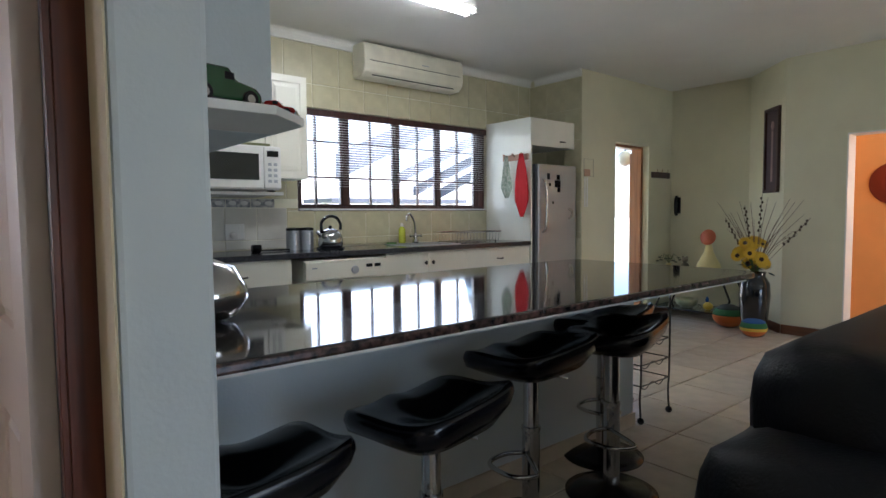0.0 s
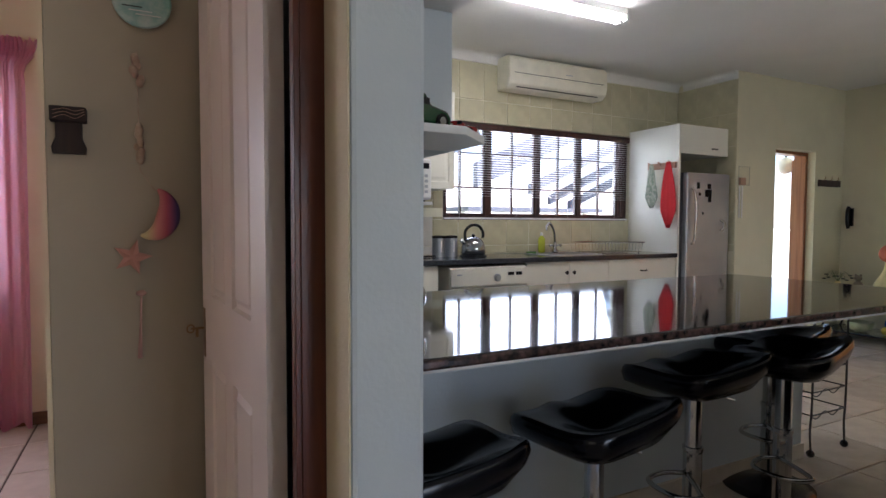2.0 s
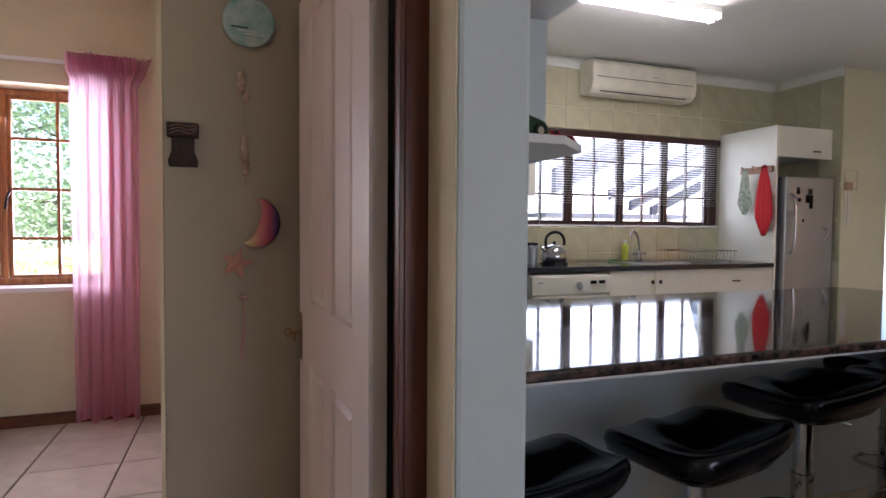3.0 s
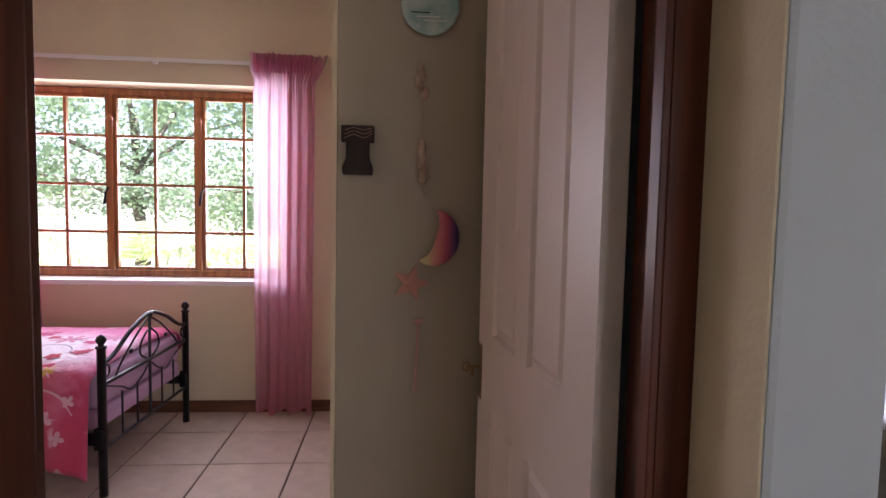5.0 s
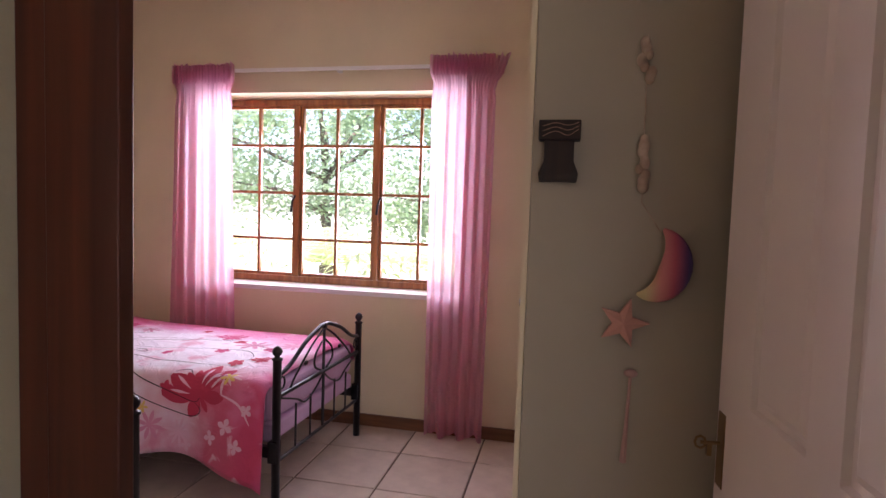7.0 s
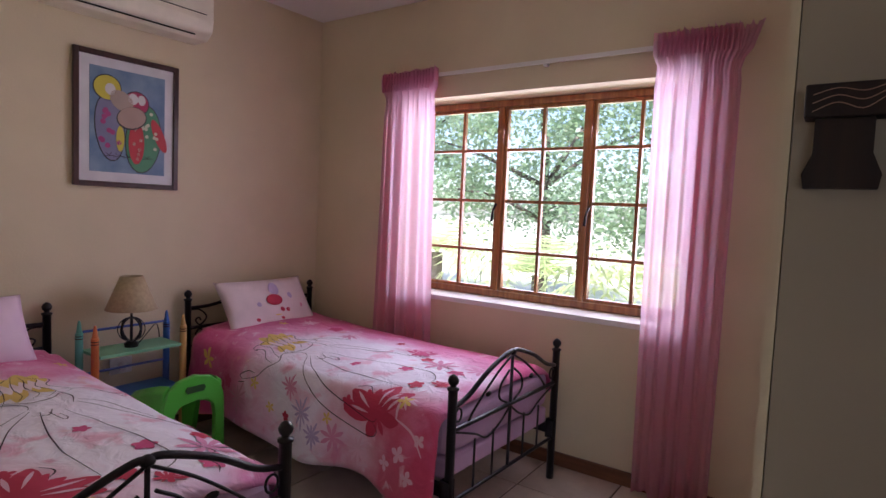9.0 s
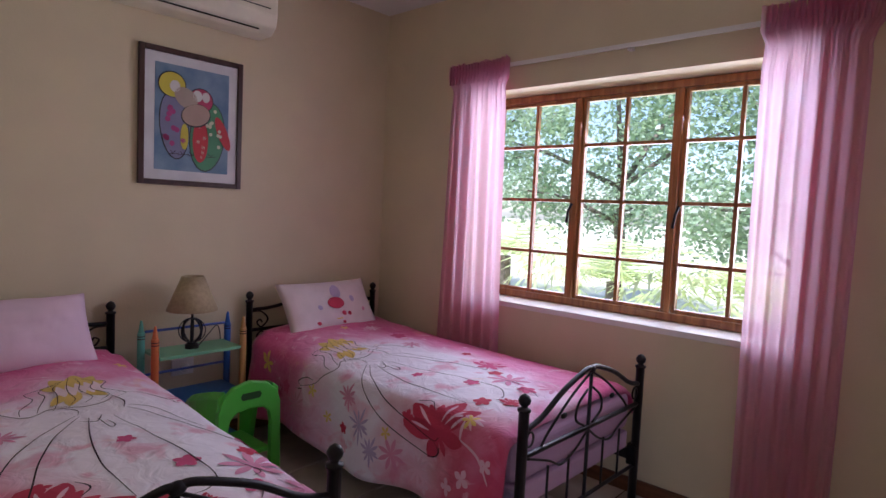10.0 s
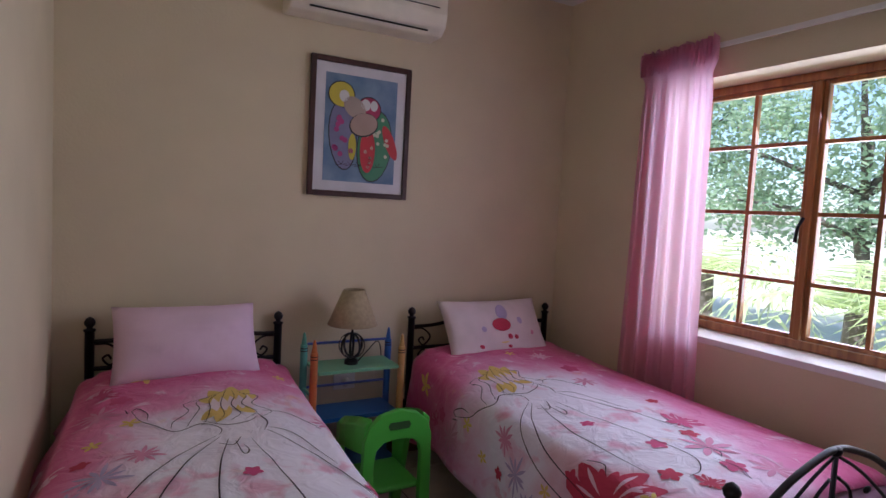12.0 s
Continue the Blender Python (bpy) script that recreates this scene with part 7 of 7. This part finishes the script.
for k in range(12):
    blob("dot", -0.075 + rp.uniform(-0.035, 0.035), -0.03 + rp.uniform(-0.09, 0.07), 0.010, 0.010, (0.4, 0.05, 0.2), 3)
for k in range(22):
    blob("dot", 0.07 + rp.uniform(-0.05, 0.05), -0.05 + rp.uniform(-0.11, 0.11), 0.007, 0.007, (0.6, 0.62, 0.45), 3)
for k in range(5):
    y = -0.1 + 0.05 * k
    b = bmesh.new()
    for a in (0.2, 1.2, 2.2, 3.4):
        tube(b, [(0.0165, y, -0.185), (0.0165, y + 0.03 * math.cos(a), -0.185 + 0.02 * math.sin(a))], 0.0015, 4)
    part("scratch_mark", b, P_LINE, pc)

pc.matrix_world = pose(wall_x(5.45) + 0.002, 5.45, 1.782, 0, 0, -1.95)

# ---- tiles: floors and kitchen walls, pieces last ----
M_TILE_F = M_TILE
ntt = M_TILE_F.node_tree
oi = ntt.nodes.new("ShaderNodeObjectInfo")
hs = ntt.nodes.new("ShaderNodeHueSaturation")
mrr = ntt.nodes.new("ShaderNodeMapRange")
mrr.inputs[3].default_value, mrr.inputs[4].default_value = 0.9, 1.08
ntt.links.new(oi.outputs["Random"], mrr.inputs[0])
ntt.links.new(mrr.outputs[0], hs.inputs["Value"])
bs = ntt.nodes["Principled BSDF"]
src = bs.inputs["Base Color"].links[0].from_socket
ntt.links.new(src, hs.inputs["Color"])
ntt.links.new(hs.outputs["Color"], bs.inputs["Base Color"])
fl_ob = bpy.data.objects["floor"]


def tile_mesh(w, h, t, r=0.003):
    """A tile with a softened rim, its top at z = 0."""
    b = bmesh.new()
    a = [b.verts.new((x, y, -t)) for x, y in ((0, 0), (w, 0), (w, h), (0, h))]
    c = [b.verts.new((x, y, -r)) for x, y in ((0, 0), (w, 0), (w, h), (0, h))]
    d = [b.verts.new((x, y, 0)) for x, y in ((r, r), (w - r, r), (w - r, h - r), (r, h - r))]
    for lo, hi in ((a, c), (c, d)):
        for i in range(4):
            b.faces.new((lo[i], lo[(i + 1) % 4], hi[(i + 1) % 4], hi[i]))
    b.faces.new(d)
    me = bpy.data.meshes.new("tile")
    b.to_mesh(me)
    b.free()
    return me


PITCH, GAP = 0.45, 0.009
cache = {}


def floor_tiles(x0, x1, y0, y1, ox, oy, joined=False, pitch=PITCH):
    rows = []
    i0, i1 = math.floor((x0 - ox) / pitch), math.ceil((x1 - ox) / pitch)
    j0, j1 = math.floor((y0 - oy) / pitch), math.ceil((y1 - oy) / pitch)
    for i in range(i0, i1):
        for j in range(j0, j1):
            a, b = max(x0, ox + i * pitch + GAP / 2), min(x1, ox + (i + 1) * pitch - GAP / 2)
            c, d = max(y0, oy + j * pitch + GAP / 2), min(y1, oy + (j + 1) * pitch - GAP / 2)
            if b - a < 0.02 or d - c < 0.02:
                continue
            rows.append((a, c, round(b - a, 4), round(d - c, 4)))
    if joined:
        b = bmesh.new()
        for a, c, w, h in rows:
            box(b, a, a + w, c, c + h, -0.0079, 0)
        o = link("tile_field", b, M_TILE_F, fl_ob)
        return tagged(o, kind="stuff")
    for a, c, w, h in rows:
        if (w, h) not in cache:
            cache[(w, h)] = tile_mesh(w, h, 0.0078)
            cache[(w, h)].materials.append(M_TILE_F)
        o = new("tile", cache[(w, h)])
        o.parent = fl_ob
        o.location = (a, c, 0)


floor_tiles(-3.25, OX1, 3.84, WY, -0.793, 6.021, pitch=0.43)
floor_tiles(0.0, NX, 1.6, 3.699, 3.795, 4.654)
floor_tiles(KX, NX, 3.70, FY, 3.795, 4.654)
floor_tiles(NX, FX, 4.85, FY, 3.795, 4.654)
floor_tiles(KX, EX, FY, KY, 3.795, 4.654)
floor_tiles(SX, NX, SY, 1.6, 3.795, 4.654, True)
floor_tiles(SX, 0.0, 1.6, 3.69, 3.795, 4.654, True)
floor_tiles(OX0, OX1, 3.70, 3.84, 3.795, 4.654, True)
floor_tiles(NX, 7.6, 2.2, 4.85, 3.795, 4.654, True)
floor_tiles(OD0, OD1, FY, 7.3, 3.795, 4.654, True)

# kitchen wall tiles, 0.25 by 0.32
wall_k = bpy.data.objects["wall_north_kitchen"]
nook = bpy.data.objects["wall_nook_east"]
TW, TH, TZ = 0.25, 0.32, 2.30
tcache = {}
M_WTILE2 = mat("wall_tile_pale", (0.66, 0.64, 0.58), 0.25, noise_scale=7, vary=0.05)


def wall_tile(parent, face, a, z, w, h, material):
    key = (round(w, 3), round(h, 3), material.name)
    if key not in tcache:
        tcache[key] = tile_mesh(w, h, 0.0068, 0.0025)
        tcache[key].materials.append(material)
    o = new("tile", tcache[key])
    o.parent = parent
    o.matrix_world = face(a + (w if face is east else 0), z)


def north(a, z):
    return pose(a, KY - 0.007, z, 90, 0, 0)


def east(a, z):
    return pose(EX - 0.007, a, z, 90, 0, -90)


def tile_wall(parent, face, a0, a1, holes, o0, skip=lambda a, z: False):
    k0 = math.floor((a0 - o0) / TW)
    for k in range(k0, math.ceil((a1 - o0) / TW)):
        for j in range(-5, 2):
            lo, hi = max(a0, o0 + k * TW), min(a1, o0 + (k + 1) * TW)
            z0, z1 = max(0.95, TZ + j * TH), min(CEIL - 0.075, TZ + (j + 1) * TH)
            if hi - lo < 0.02 or z1 - z0 < 0.02:
                continue
            pieces = [(lo, hi, z0, z1)]
            for h in holes:
                nxt = []
                for p in pieces:
                    if p[1] <= h[0] or p[0] >= h[1] or p[3] <= h[2] or p[2] >= h[3]:
                        nxt.append(p)
                        continue
                    if p[2] < h[2]:
                        nxt.append((p[0], p[1], p[2], h[2]))
                    if p[3] > h[3]:
                        nxt.append((p[0], p[1], h[3], p[3]))
                    zz0, zz1 = max(p[2], h[2]), min(p[3], h[3])
                    if p[0] < h[0]:
                        nxt.append((p[0], h[0], zz0, zz1))
                    if p[1] > h[1]:
                        nxt.append((h[1], p[1], zz0, zz1))
                pieces = nxt
            for p in pieces:
                if p[1] - p[0] > 0.012 and p[3] - p[2] > 0.012:
                    g = 0.002
                    wall_tile(parent, face, p[0] + g, p[2] + g, p[1] - p[0] - 2 * g, p[3] - p[2] - 2 * g, M_WTILE2 if p[0] < 2.4 and p[2] < 1.3 and face is north else M_WTILE)


tile_wall(wall_k, north, KX, EX - 0.008, [(KWX0, KWX1, KWZ0, KWZ1), (KX, KWX0 - 0.001, 1.275, 1.345)], 2.65)
tile_wall(nook, east, FY + 0.004, KY - 0.009, [], KY)
structure("tile_grout_north", boxes((KX, KWX0, KY - 0.003, KY - 0.0005, 0.95, CEIL - 0.08), (KWX1, EX - 0.01, KY - 0.003, KY - 0.0005, 0.95, CEIL - 0.08), (KWX0, KWX1, KY - 0.003, KY - 0.0005, 0.95, KWZ0), (KWX0, KWX1, KY - 0.003, KY - 0.0005, KWZ1, CEIL - 0.08)), M_WGROUT, "pale grout between the kitchen wall tiles")
# patterned border strip
M_BORDER = mat("border_tile", (0.5, 0.5, 0.48), 0.3, noise_scale=45, second=(0.16, 0.17, 0.2))
for k in range(8):
    a = KX + 0.002 + k * 0.1935
    o = tagged(link("border_tile", boxes((a, a + 0.189, KY - 0.008, KY - 0.0032, 1.277, 1.343)), M_BORDER, wall_k), "grey patterned border tile")
    for s in (0.05, 0.14):
        part("motif", ball(bmesh.new(), (a + s, KY - 0.008, 1.31), 0.022, 1.4, 0.1, 0.8, 10, 6), mat("motif_grey", (0.62, 0.62, 0.6), 0.4), o)
